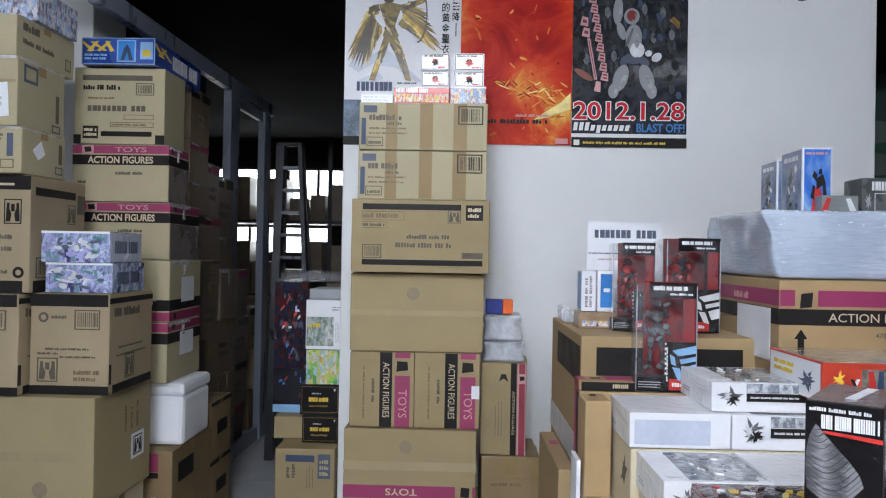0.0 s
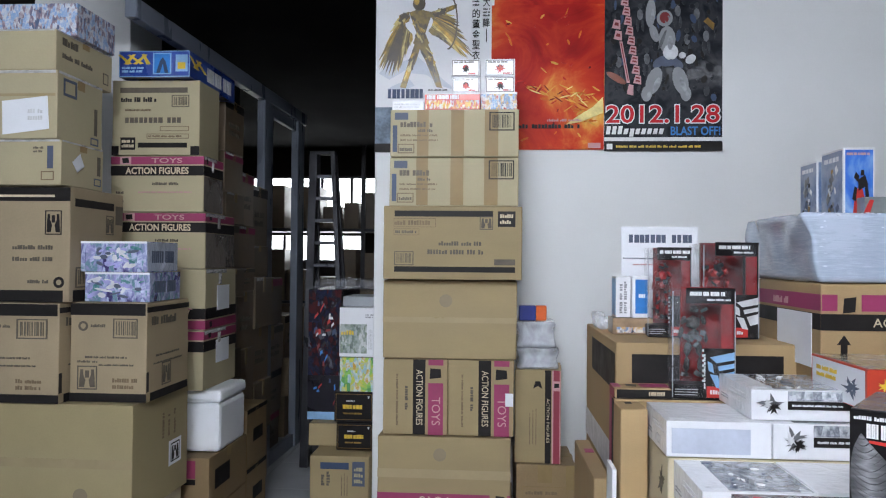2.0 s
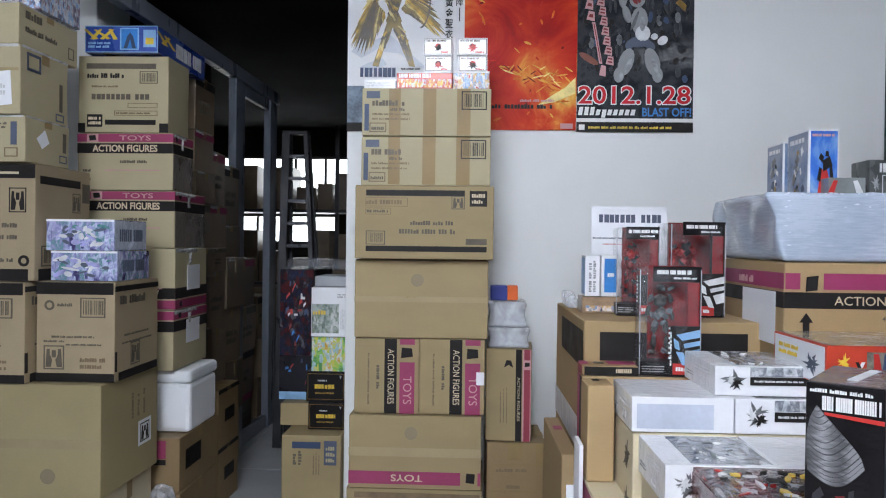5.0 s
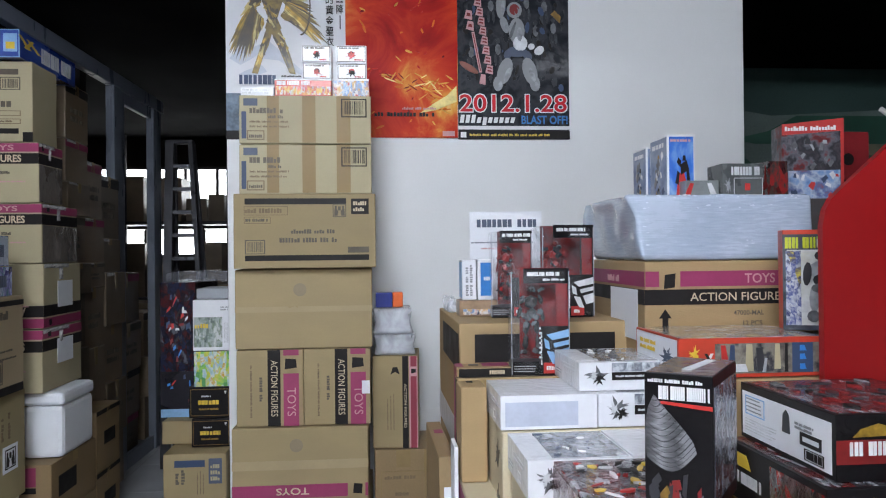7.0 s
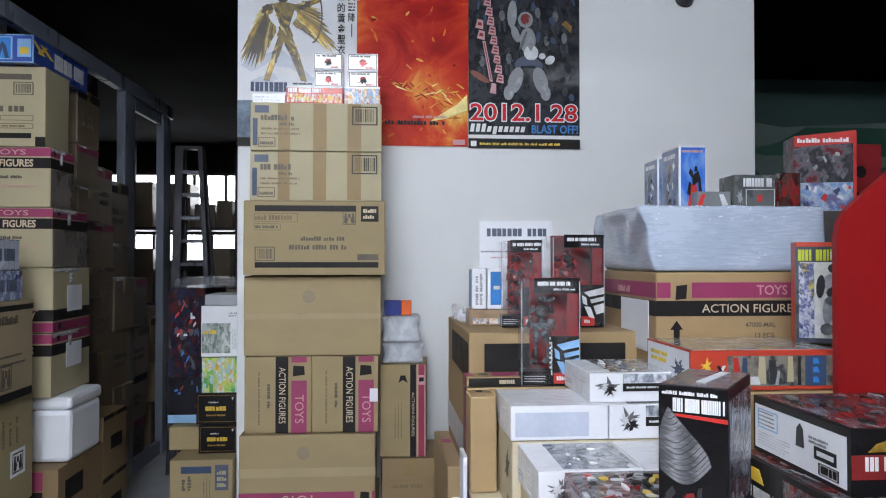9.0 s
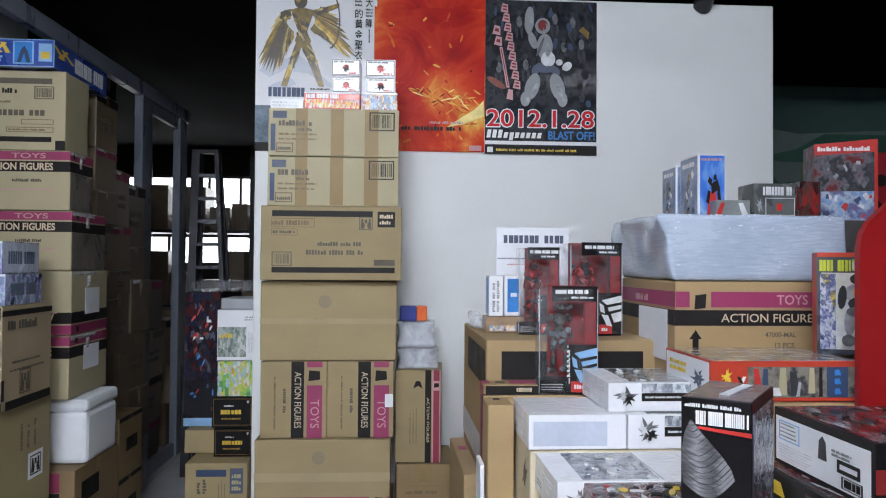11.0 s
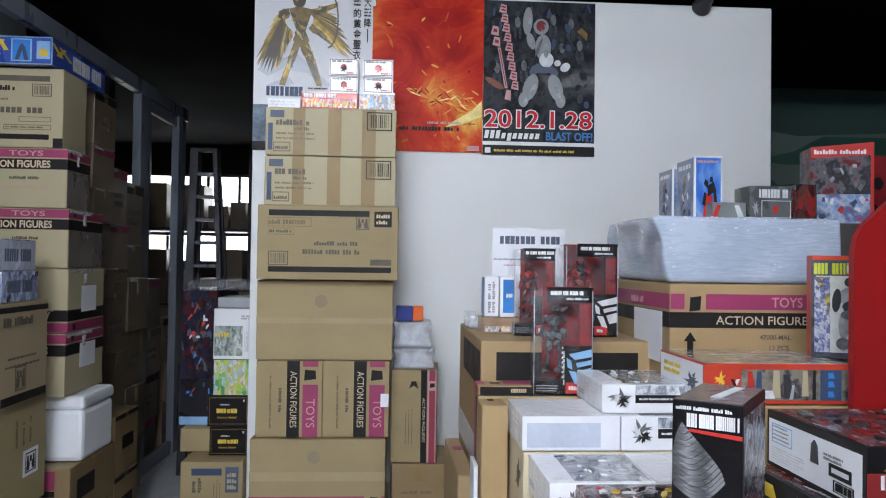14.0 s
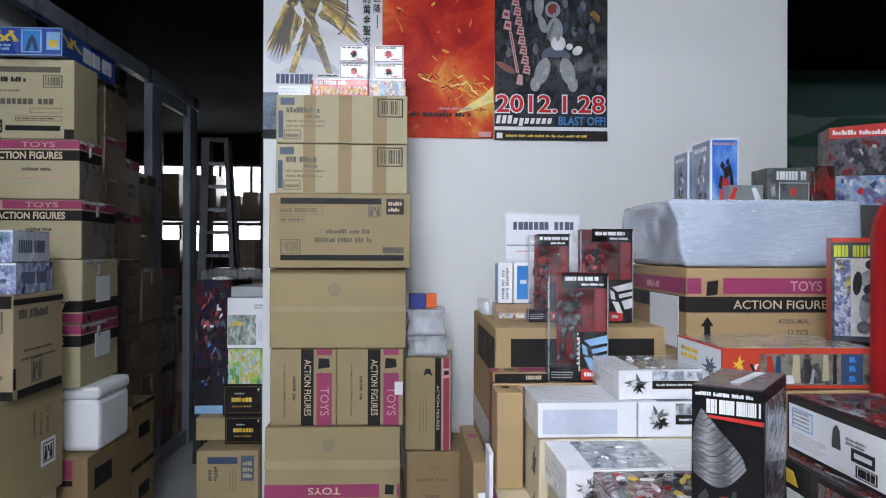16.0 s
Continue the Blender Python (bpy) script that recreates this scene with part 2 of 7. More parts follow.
PAPER = surface("white paper", (0.78, 0.80, 0.84), 0.6, 0.05, 6, 0.1)
WHITE_BOX = surface("white coated board", (0.80, 0.81, 0.84), 0.35, 0.05, 5, 0.05, coat=0.45, crinkle=0.35)
WHITE_INK = surface("white print", (0.78, 0.78, 0.78), 0.4, 0.05, 10, 0.05)
BLACK_BOX = surface("black coated board", (0.008, 0.007, 0.008), 0.4, 0.3, 6, 0.05, coat=0.16, crinkle=0.7, spec=0.12)
RED_INK = surface("red print", (0.50, 0.03, 0.025), 0.4, 0.15, 10, 0.05)
DARK_RED = surface("dark red print", (0.20, 0.012, 0.012), 0.4, 0.3, 8, 0.05, coat=0.3)
DARK_RED_GLOSS = surface("glossy deep red print", (0.27, 0.012, 0.014), 0.3, 0.35, 8, 0.05, coat=0.6, crinkle=0.3)
RED_BOX = surface("red coated board", (0.52, 0.055, 0.03), 0.36, 0.12, 8, 0.05, coat=0.15, crinkle=0.2, spec=0.3)
YELLOW_INK = surface("yellow print", (0.72, 0.50, 0.05), 0.4, 0.2, 10, 0.05)
GOLD_INK = surface("gold print", (0.36, 0.22, 0.03), 0.4, 0.7, 40, 0.1, metal=0.3)
GOLD_DARK = surface("dark gold print", (0.20, 0.11, 0.015), 0.4, 0.6, 30, 0.1)
GREY_INK = surface("grey print", (0.30, 0.31, 0.33), 0.4, 0.5, 24, 0.05, spec=0.3)
STEEL_INK = surface("steel grey print", (0.14, 0.145, 0.155), 0.4, 0.6, 24, 0.05, spec=0.2)
PALE_INK = surface("pale grey print", (0.62, 0.63, 0.65), 0.45, 0.25, 20, 0.05)
CYAN_INK = surface("bright blue print", (0.03, 0.20, 0.55), 0.4, 0.2, 10, 0.05)
SKY_INK = surface("sky blue print", (0.25, 0.45, 0.70), 0.4, 0.2, 10, 0.05)
ORANGE_PL = surface("orange plastic", (0.80, 0.14, 0.02), 0.35, 0.08, 10, 0.05)
NAVY_PL = surface("navy plastic", (0.015, 0.03, 0.22), 0.35, 0.1, 10, 0.05)
RED_PANEL = surface("red painted panel", (0.26, 0.004, 0.005), 0.42, 0.06, 3, 0.08, 60)
WALL_W = surface("white painted wall", (0.79, 0.805, 0.805), 0.6, 0.03, 2.5, 0.15, 120)
WALL_D = surface("dark wall surface", (0.018, 0.016, 0.015), 0.8, 0.2, 2, 0.15, 60, spec=0.1)
WALL_GREY = surface("grey plaster", (0.35, 0.35, 0.35), 0.8, 0.1, 2, 0.15, 60)
CEIL_D = surface("near-black ceiling surface", (0.003, 0.003, 0.0033), 0.9, 0.2, 2, 0.1, 60, spec=0.04)
TILE = surface("pale floor tile", (0.52, 0.53, 0.54), 0.2, 0.08, 3, 0.05, 60, per_object=0.05)
GROUT = surface("grey grout", (0.18, 0.18, 0.18), 0.85, 0.2, 10, 0.2)
FOLD_GLINT = surface("milky film fold glint", (0.66, 0.72, 0.82), 0.15, 0.1, 20, 0.1, 40, coat=1.0, crinkle=0.3)
# Creased clear tape, coloured pale so that it reads as white glints.
GLINT = surface("clear tape with pale glints", (0.58, 0.58, 0.58), 0.14, 0.2, 20, 0.3, 40, coat=1.0, crinkle=0.8)
FRAME_PAINT = surface("blue grey frame paint", (0.17, 0.19, 0.23), 0.32, 0.12, 8, 0.05, stretch=(1, 1, 0.2))
ALU = surface("anodised aluminium", (0.15, 0.155, 0.175), 0.3, 0.08, 10, 0.05, metal=0.5, stretch=(1, 1, 0.1))
LADDER = surface("dull ladder metal", (0.055, 0.056, 0.062), 0.35, 0.15, 10, 0.05, metal=0.6)
FOAM = surface("white styrofoam", (0.88, 0.91, 0.95), 0.7, 0.04, 5, 0.5, 220)
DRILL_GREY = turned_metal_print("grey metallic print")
GROOVE = surface("dark groove print", (0.06, 0.06, 0.065), 0.4, 0.3, 20, 0.0, spec=0.15)
DARK_PL = surface("dark grey plastic", (0.035, 0.035, 0.04), 0.4, 0.2, 12, 0.1, spec=0.3)
TOY_GREY = surface("gunmetal toy plastic", (0.10, 0.095, 0.095), 0.25, 0.4, 30, 0.1, metal=0.3)
RED_PL = surface("red plastic", (0.30, 0.015, 0.015), 0.3, 0.2, 12, 0.1)
CABLE = surface("white cable", (0.75, 0.75, 0.72), 0.5, 0.05, 10, 0.05)
FILM = clear_film("clear blister plastic", (0.30, 0.30, 0.32), 0.84, 0.05, 0.7, 12)
BAG_THIN = clear_film("thin clear plastic bag", (0.30, 0.31, 0.34), 0.72, 0.12, 0.9, 22)
BAG = clear_film("clear plastic bag", (0.78, 0.81, 0.87), 0.58, 0.10, 0.6, 9)
BUBBLE = stretch_film("clear stretch film")
INNER_GREY = surface("grey packed boxes", (0.40, 0.44, 0.50), 0.6, 0.08, 7, 0.2, 60, stretch=(1, 1, 6))
ART_DARK = art("dark crowded artwork", [(0.008, 0.009, 0.013), (0.018, 0.020, 0.026), (0.045, 0.048, 0.055), (0.010, 0.012, 0.017), (0.07, 0.074, 0.082)], 7, 0.3, 0.45, 0.02, 0.4, soft=True, spec=0.1)
ART_VIOLET = art("violet and blue artwork", [(0.06, 0.05, 0.16), (0.24, 0.25, 0.50), (0.52, 0.58, 0.78), (0.12, 0.26, 0.30), (0.34, 0.33, 0.60), (0.66, 0.72, 0.88)], 10, 0.15, 1.0, 0.9, 0.9, stretch=(1, 1, 0.9))
ART_ROBOT = art("dark robot artwork", [(0.006, 0.006, 0.010), (0.010, 0.010, 0.018), (0.012, 0.016, 0.045), (0.006, 0.006, 0.010), (0.06, 0.008, 0.008), (0.012, 0.012, 0.02), (0.10, 0.10, 0.12)], 10, 0.25, 0.2, 0.5, spec=0.15)
ART_GREEN = art("yellow and green artwork", [(0.10, 0.30, 0.10), (0.25, 0.55, 0.12), (0.62, 0.58, 0.08), (0.30, 0.50, 0.60), (0.65, 0.72, 0.62), (0.60, 0.35, 0.05)], 12, 0.25, 0.8, 0.3)
ART_PHOTO = art("grey green photograph", [(0.08, 0.10, 0.10), (0.20, 0.26, 0.22), (0.42, 0.46, 0.46), (0.14, 0.20, 0.12), (0.60, 0.62, 0.62)], 16)
ART_MIX = art("red, white and blue artwork", [(0.45, 0.05, 0.05), (0.65, 0.65, 0.62), (0.15, 0.30, 0.55), (0.60, 0.35, 0.10), (0.70, 0.70, 0.70), (0.08, 0.08, 0.12)], 18, coat=0.1, spec=0.2)
ART_WINDOW = art("shiny red and grey artwork", [(0.015, 0.015, 0.018), (0.06, 0.06, 0.07), (0.03, 0.03, 0.035), (0.22, 0.015, 0.012), (0.02, 0.02, 0.025), (0.14, 0.15, 0.17), (0.46, 0.47, 0.50)], 12, 0.25, 0.9, 2.0, stretch=(1, 0.45, 1), spec=0.2)
ART_SILVER = art("grey and white window print", [(0.06, 0.065, 0.075), (0.30, 0.32, 0.36), (0.62, 0.65, 0.70), (0.16, 0.18, 0.21), (0.50, 0.53, 0.58), (0.76, 0.78, 0.82)], 8, 0.12, 1.0, 1.6, stretch=(1, 0.6, 1))
ART_TOY = art("packed toy parts", [(0.03, 0.028, 0.03), (0.16, 0.14, 0.12), (0.26, 0.24, 0.20), (0.05, 0.05, 0.06), (0.20, 0.19, 0.17)], 20, 0.25, 0.7, 0.6, 0.1, soft=True)
ART_BROWNRED = art("dark red box artwork", [(0.02, 0.018, 0.02), (0.10, 0.012, 0.012), (0.05, 0.045, 0.04), (0.30, 0.02, 0.02), (0.03, 0.03, 0.03)], 10, 0.2, 0.9, 0.5)


# ---------------------------------------------------------------- mesh helpers
def part(name, bm, material, parent=None, label="", smooth=False):
    me = bpy.data.meshes.new(name)
    bm.to_mesh(me)
    bm.free()
    me.materials.append(material)
    if smooth:
        me.shade_smooth()
    ob = new(name, me)
    ob.parent = parent
    if label:
        tagged(ob, label)
    return ob


def add_box(bm, x0, x1, y0, y1, z0, z1, m=None):
    vs = [Vector((x, y, z)) for z in (z0, z1) for y in (y0, y1) for x in (x0, x1)]
    vs = [bm.verts.new(m @ v if m else v) for v in vs]
    for f in ((0, 2, 3, 1), (4, 5, 7, 6), (0, 1, 5, 4), (2, 6, 7, 3), (0, 4, 6, 2), (1, 3, 7, 5)):
        bm.faces.new([vs[k] for k in f])
    return bm


def box_bm(x0, x1, y0, y1, z0, z1, bevel=0.0, seg=1):
    bm = add_box(bmesh.new(), x0, x1, y0, y1, z0, z1)
    if bevel:
        bmesh.ops.bevel(bm, geom=bm.edges[:], offset=bevel, segments=seg, affect="EDGES", profile=0.5)
    return bm


def worn_box(w, d, h, bevel=0.004, dent=0.003, cuts=3, seed=0):
    """A box on z = 0, centred in x and y, with soft edges and faces pressed in a little."""
    bm = box_bm(-w / 2, w / 2, -d / 2, d / 2, 0, h, bevel, 2)
    long_edges = [e for e in bm.edges if e.calc_length() > 0.04]
    bmesh.ops.subdivide_edges(bm, edges=long_edges, cuts=cuts, use_grid_fill=True)
    off = Vector((seed * 3.7, seed * 1.3, seed * 7.1))
    for v in bm.verts:
        c = Vector((v.co.x, v.co.y, v.co.z - h / 2))
        k = abs(noise.noise(v.co * 5 + off)) * dent
        s = Vector((w / 2, d / 2, h / 2))
        for a in range(3):
            if abs(abs(c[a]) - s[a]) < bevel * 1.2 and not (a == 2 and c[a] < 0):
                v.co[a] -= math.copysign(k, c[a])
    return bm


class Face:
    """One face of a box of size w, d, h: fractions across and up, seen from outside, to local places."""

    def __init__(self, w, d, h, side):
        o, u, v, n = {
            "front": ((-w / 2, -d / 2, 0), (w, 0, 0), (0, 0, h), (0, -1, 0)),
            "right": ((w / 2, -d / 2, 0), (0, d, 0), (0, 0, h), (1, 0, 0)),
            "left": ((-w / 2, d / 2, 0), (0, -d, 0), (0, 0, h), (-1, 0, 0)),
            "top": ((-w / 2, -d / 2, h), (w, 0, 0), (0, d, 0), (0, 0, 1)),
        }[side]
        self.o, self.u, self.v, self.n = Vector(o), Vector(u), Vector(v), Vector(n)

    def at(self, u, v, lift=0.0):
        return self.o + self.u * u + self.v * v + self.n * lift

    def plate(self, bm, u0, v0, u1, v1, low=0.0002, high=0.0010):
        ring = [(u0, v0), (u1, v0), (u1, v1), (u0, v1)]
        self.poly(bm, ring, low, high)

    def poly(self, bm, ring, low=0.0002, high=0.0010):
        a = [bm.verts.new(self.at(*p, high)) for p in ring]
        b = [bm.verts.new(self.at(*p, low)) for p in ring]
        bm.faces.new(a)
        for k in range(len(ring)):
            j = (k + 1) % len(ring)
            bm.faces.new((a[k], b[k], b[j], a[j]))


GLYPHS = {}


def glyphs(text, bold=0.015):
    """The outlines of a word in the built-in font, as points in a unit square, and faces."""
    if (text, bold) not in GLYPHS:
        cu = bpy.data.curves.new("word", "FONT")
        cu.body, cu.size, cu.offset = text, 1.0, bold
        cu.resolution_u = 3
        ob = new("word", cu)
        bpy.context.view_layer.update()
        me = bpy.data.meshes.new_from_object(ob.evaluated_get(bpy.context.evaluated_depsgraph_get()))
        pts = np.array([v.co[:2] for v in me.vertices])
        lo, hi = pts.min(0), pts.max(0)
        GLYPHS[text, bold] = ((pts - lo) / (hi - lo), [tuple(p.vertices) for p in me.polygons])
        bpy.data.objects.remove(ob)
        bpy.data.curves.remove(cu)
        bpy.data.meshes.remove(me)
    return GLYPHS[text, bold]


def lettering(thing, face, u0, v0, u1, v1, text, material, turn=0, lift=0.0016, bold=0.015, name="lettering"):
    """A word fitted into a part of a face; turn: quarter turns clockwise."""
    pts, faces = glyphs(text, bold)
    me = bpy.data.meshes.new(name)
    verts = []
    for a, b in pts:
        for _ in range(turn):
            a, b = b, 1 - a
        verts.append(face.at(u0 + (u1 - u0) * a, v0 + (v1 - v0) * b, lift))
    me.from_pydata(verts, [], faces)
    me.materials.append(material)
    ob = new(name, me)
    ob.parent = thing
    return ob


def band(thing, face, u0, v0, u1, v1, material, name="printed_band", low=0.0002, high=0.0010, label=""):
    bm = bmesh.new()
    face.plate(bm, u0, v0, u1, v1, low, high)
    return part(name, bm, material, thing, label)


def bars(thing, face, u0, v0, u1, v1, lines, material, seed=1, upright=False, high=0.0015, fill=0.62, name="small_print", pitch=0.62):
    """Rows of short plain bars that stand for print too small to read."""
    rng = random.Random(seed)
    bm = bmesh.new()
    across = face.v.length * abs(v1 - v0) if upright else face.u.length * abs(u1 - u0)
    tall = (face.u.length * abs(u1 - u0) if upright else face.v.length * abs(v1 - v0)) * fill / lines
    bold = fill >= 0.8
    step = max((0.85 if upright else 0.36 if bold and pitch == 0.62 else pitch) * tall / across, 0.012)
    for k in range(lines):
        lo = k / lines + (1 - fill) / 2 / lines
        hi = lo + fill / lines
        p, end, left = 0.0, rng.uniform(0.8, 1.0), rng.randint(3, 9)
        while p < end:
            q = min(1.0, p + step * rng.uniform(0.66, 0.92))
            top = hi if bold else hi - (hi - lo) * rng.choice((0, 0, 0.1, 0.3))
            a, b, c, d = (p, lo, q, top) if not upright else (lo, p, top, q)
            face.plate(bm, u0 + (u1 - u0) * a, v0 + (v1 - v0) * b, u0 + (u1 - u0) * c, v0 + (v1 - v0) * d, 0.0004, high)
            left -= 1
            p += step * (1.0 if left else 1.9)
            left = left or rng.randint(3, 9)
    return tagged(part(name, bm, material, thing), kind="stuff")


def barcode(thing, face, u0, v0, u1, v1, material, seed=1, high=0.0015):
    rng = random.Random(seed)
    bm = bmesh.new()
    ew, eh = (u1 - u0) * 0.05, (v1 - v0) * 0.06
    for a in ((u0, v0, u1, v0 + eh), (u0, v1 - eh, u1, v1), (u0, v0 + eh, u0 + ew, v1 - eh), (u1 - ew, v0 + eh, u1, v1 - eh)):
        face.plate(bm, *a, 0.0004, high)
    p = 0.12
    while p < 0.88:
        q = p + rng.choice((0.015, 0.03, 0.045))
        face.plate(bm, u0 + (u1 - u0) * p, v0 + (v1 - v0) * 0.16, u0 + (u1 - u0) * q, v0 + (v1 - v0) * 0.86, 0.0004, high)
        p = q + rng.choice((0.02, 0.03, 0.05))
    return tagged(part("barcode", bm, material, thing), kind="stuff")


def outline(thing, face, u0, v0, u1, v1, material, t=0.05, high=0.0014, name="printed_frame"):
    bm = bmesh.new()
    ew, eh = t * (u1 - u0), t * (u1 - u0) * face.u.length / face.v.length
    for a in ((u0, v0, u1, v0 + eh), (u0, v1 - eh, u1, v1), (u0, v0 + eh, u0 + ew, v1 - eh), (u1 - ew, v0 + eh, u1, v1 - eh)):
        face.plate(bm, *a, 0.0004, high)
    return part(name, bm, material, thing)


def care_mark(thing, face, u0, v0, u1, v1, material):
    """A framed handling mark: two bent strokes under a small block."""
    bm = bmesh.new()
    ring = [(0.1, 0.1), (0.35, 0.1), (0.42, 0.4), (0.3, 0.62), (0.3, 0.85), (0.16, 0.85), (0.12, 0.45)]
    for flip in (False, True):
        pts = [(1 - a if flip else a, b) for a, b in ring]
        pts = pts[::-1] if flip else pts
        face.poly(bm, [(u0 + (u1 - u0) * a, v0 + (v1 - v0) * b) for a, b in pts], 0.0004, 0.0014)
    face.plate(bm, u0 + (u1 - u0) * 0.4, v0 + (v1 - v0) * 0.5, u0 + (u1 - u0) * 0.6, v0 + (v1 - v0) * 0.8, 0.0004, 0.0014)
    outline(thing, face, u0, v0, u1, v1, material, 0.06)
    return part("handling_mark", bm, material, thing)


def disc_mark(thing, face, u, v, r, material, hollow=0.0, name="round_mark"):
    bm = bmesh.new()
    ku, kv = r / face.u.length, r / face.v.length
    n = 20
    ring = [(u + ku * math.cos(6.2832 * k / n), v + kv * math.sin(6.2832 * k / n)) for k in range(n)]
    if hollow:
        for k in range(n):
            a, b = ring[k], ring[(k + 1) % n]
            c = [(u + (p[0] - u) * hollow, v + (p[1] - v) * hollow) for p in (b, a)]
            face.poly(bm, [a, b, *c], 0.0004, 0.0013)
    else:
        face.poly(bm, ring, 0.0003, 0.0008)
    return part(name, bm, material, thing)


def spiky_mark(thing, face, u0, v0, u1, v1, material, seed=1, name="emblem", lift=0.0):
    """An angular abstract emblem: a few crossed blades."""
    rng = random.Random(seed)
    bm = bmesh.new()
    cu, cv = (u0 + u1) / 2, (v0 + v1) / 2
    for k in range(13):
        a = 6.2832 * k / 13 + rng.uniform(-0.25, 0.25)
        r = rng.choice((0.55, 0.7, 1.0, 0.8))
        da = rng.uniform(0.12, 0.35)
        o = Vector((rng.uniform(-0.15, 0.15), rng.uniform(-0.2, 0.2)))
        ring = [o + Vector(p) for p in ((0.16 * math.cos(a - 1.3), 0.16 * math.sin(a - 1.3)), (0.5 * r * math.cos(a - da), 0.5 * r * math.sin(a - da)), (r * math.cos(a), r * math.sin(a)), (0.22 * math.cos(a + 0.9), 0.22 * math.sin(a + 0.9)))]
        face.poly(bm, [(cu + (u1 - u0) / 2 * max(-1, min(1, p.x)), cv + (v1 - v0) / 2 * max(-1, min(1, p.y))) for p in ring], 0.0004, 0.0012 + lift + 0.00005 * k)
    return tagged(part(name, bm, material, thing), kind="stuff")


SEED = [0]


def make_box(name, label, category, x0, x1, y0, y1, z0, z1, material, rz=0.0, group="", bevel=0.004, dent=0.003, cuts=3, pivot=None):
    """A box-shaped thing: an Empty at its base with a body. Returns it and its size."""
    SEED[0] += 1
    w, d, h = x1 - x0, y1 - y0, z1 - z0
    thing = tagged(new(name), label, category, group)
    thing.empty_display_size = 0.05
    px, py = pivot if pivot else ((x0 + x1) / 2, (y0 + y1) / 2)
    thing.matrix_basis = Matrix.Translation((px, py, z0)) @ pose(0, 0, 0, 0, 0, rz) @ Matrix.Translation(((x0 + x1) / 2 - px, (y0 + y1) / 2 - py, 0))
    part("body", worn_box(w, d, h, bevel, dent, cuts, SEED[0]), material, thing)
    return thing, {s: Face(w, d, h, s) for s in ("front", "right", "left", "top")}


def carton(label, x0, x1, y0, y1, z0, z1, material=None, rz=0.0, group="stacked cartons", tape=True, **kw):
    if not rz:
        rz = 0.9 * math.sin(12.9 * (x0 + 3 * z0) + 7.3 * y0)
    thing, f = make_box("cardboard_carton", label, "carton", x0, x1, y0, y1, z0, z1, material or CARD, rz, group, **kw)
    if tape:
        k = 0.025 / (y1 - y0)
        band(thing, f["top"], 0.0, 0.5 - k, 1.0, 0.5 + k, TAPE, "tape")
        for s in ("right", "left"):
            band(thing, f[s], 0.5 - k, 0.82, 0.5 + k, 1.0, TAPE, "tape")
    return thing, f


def crumpled_tape(thing, face, u0, v0, u1, v1, seed=1, nu=9, nv=3):
    """A strip of clear tape with a creased, uneven surface, its glints put in as pale colour."""
    rng = random.Random(seed)
    bm = bmesh.new()
    rows = []
    for k in range(nv + 1):
        row = []
        for i in range(nu + 1):
            edge = k in (0, nv) or i in (0, nu)
            wob = rng.uniform(-0.12, 0.12) / nv if edge else 0.0
            row.append(bm.verts.new(face.at(u0 + (u1 - u0) * i / nu, v0 + (v1 - v0) * (k / nv + wob), 0.0012 + (0.0 if edge else rng.uniform(0.0005, 0.006)))))
        rows.append(row)
    for k in range(nv):
        for i in range(nu):
            bm.faces.new((rows[k][i], rows[k][i + 1], rows[k + 1][i + 1], rows[k + 1][i]))
    low = [bm.verts.new(face.at(a, b, 0.0002)) for a, b in ((u0, v0), (u1, v0), (u1, v1), (u0, v1))]
    bm.faces.new(low[::-1])
    return part("tape", bm, GLINT, thing)


def ellipse(cx, cy, rx, ry, a=0.0, n=14):
    """A ring of points round a tilted ellipse in a face's own fractions."""
    c, s = math.cos(a), math.sin(a)
    return [(cx + rx * math.cos(6.2832 * k / n) * c - ry * math.sin(6.2832 * k / n) * s, cy + rx * math.cos(6.2832 * k / n) * s + ry * math.sin(6.2832 * k / n) * c) for k in range(n)]


# ---------------------------------------------------------------- the room
def slab(name, x0, x1, y0, y1, z0, z1, material, label="", bevel=0.0):
    bm = box_bm(-(x1 - x0) / 2, (x1 - x0) / 2, -(y1 - y0) / 2, (y1 - y0) / 2, 0, z1 - z0, bevel)
    ob = part(name, bm, material)
    ob.location = ((x0 + x1) / 2, (y0 + y1) / 2, z0)
    return tagged(ob, label, kind="structure")


floor = slab("floor", -3.8, 5.2, -4.2, 9.0, -0.15, -0.004, GROUT, "grey tiled floor of a storeroom")
slab("ceiling", -3.8, 5.2, -4.2, 3.05, 3.3, 3.4, CEIL_D, "near-black ceiling over the open room")
slab("ceiling", -3.8, -1.66, 3.05, 5.0, 3.3, 3.4, CEIL_D, "near-black ceiling over the side bay")
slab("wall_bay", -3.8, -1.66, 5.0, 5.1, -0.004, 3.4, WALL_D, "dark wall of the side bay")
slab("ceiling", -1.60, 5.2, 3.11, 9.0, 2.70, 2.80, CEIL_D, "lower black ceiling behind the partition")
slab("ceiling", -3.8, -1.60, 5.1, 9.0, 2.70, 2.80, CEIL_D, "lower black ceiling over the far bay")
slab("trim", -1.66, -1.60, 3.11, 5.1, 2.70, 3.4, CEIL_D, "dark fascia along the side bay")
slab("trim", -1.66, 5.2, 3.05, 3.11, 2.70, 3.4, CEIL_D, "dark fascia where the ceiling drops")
slab("wall_south", -3.8, 5.2, -4.35, -4.2, -0.15, 3.4, WALL_GREY, "plain grey wall")
slab("wall_west", -3.95, -3.8, -4.35, 9.15, -0.15, 3.4, WALL_GREY, "plain grey wall")
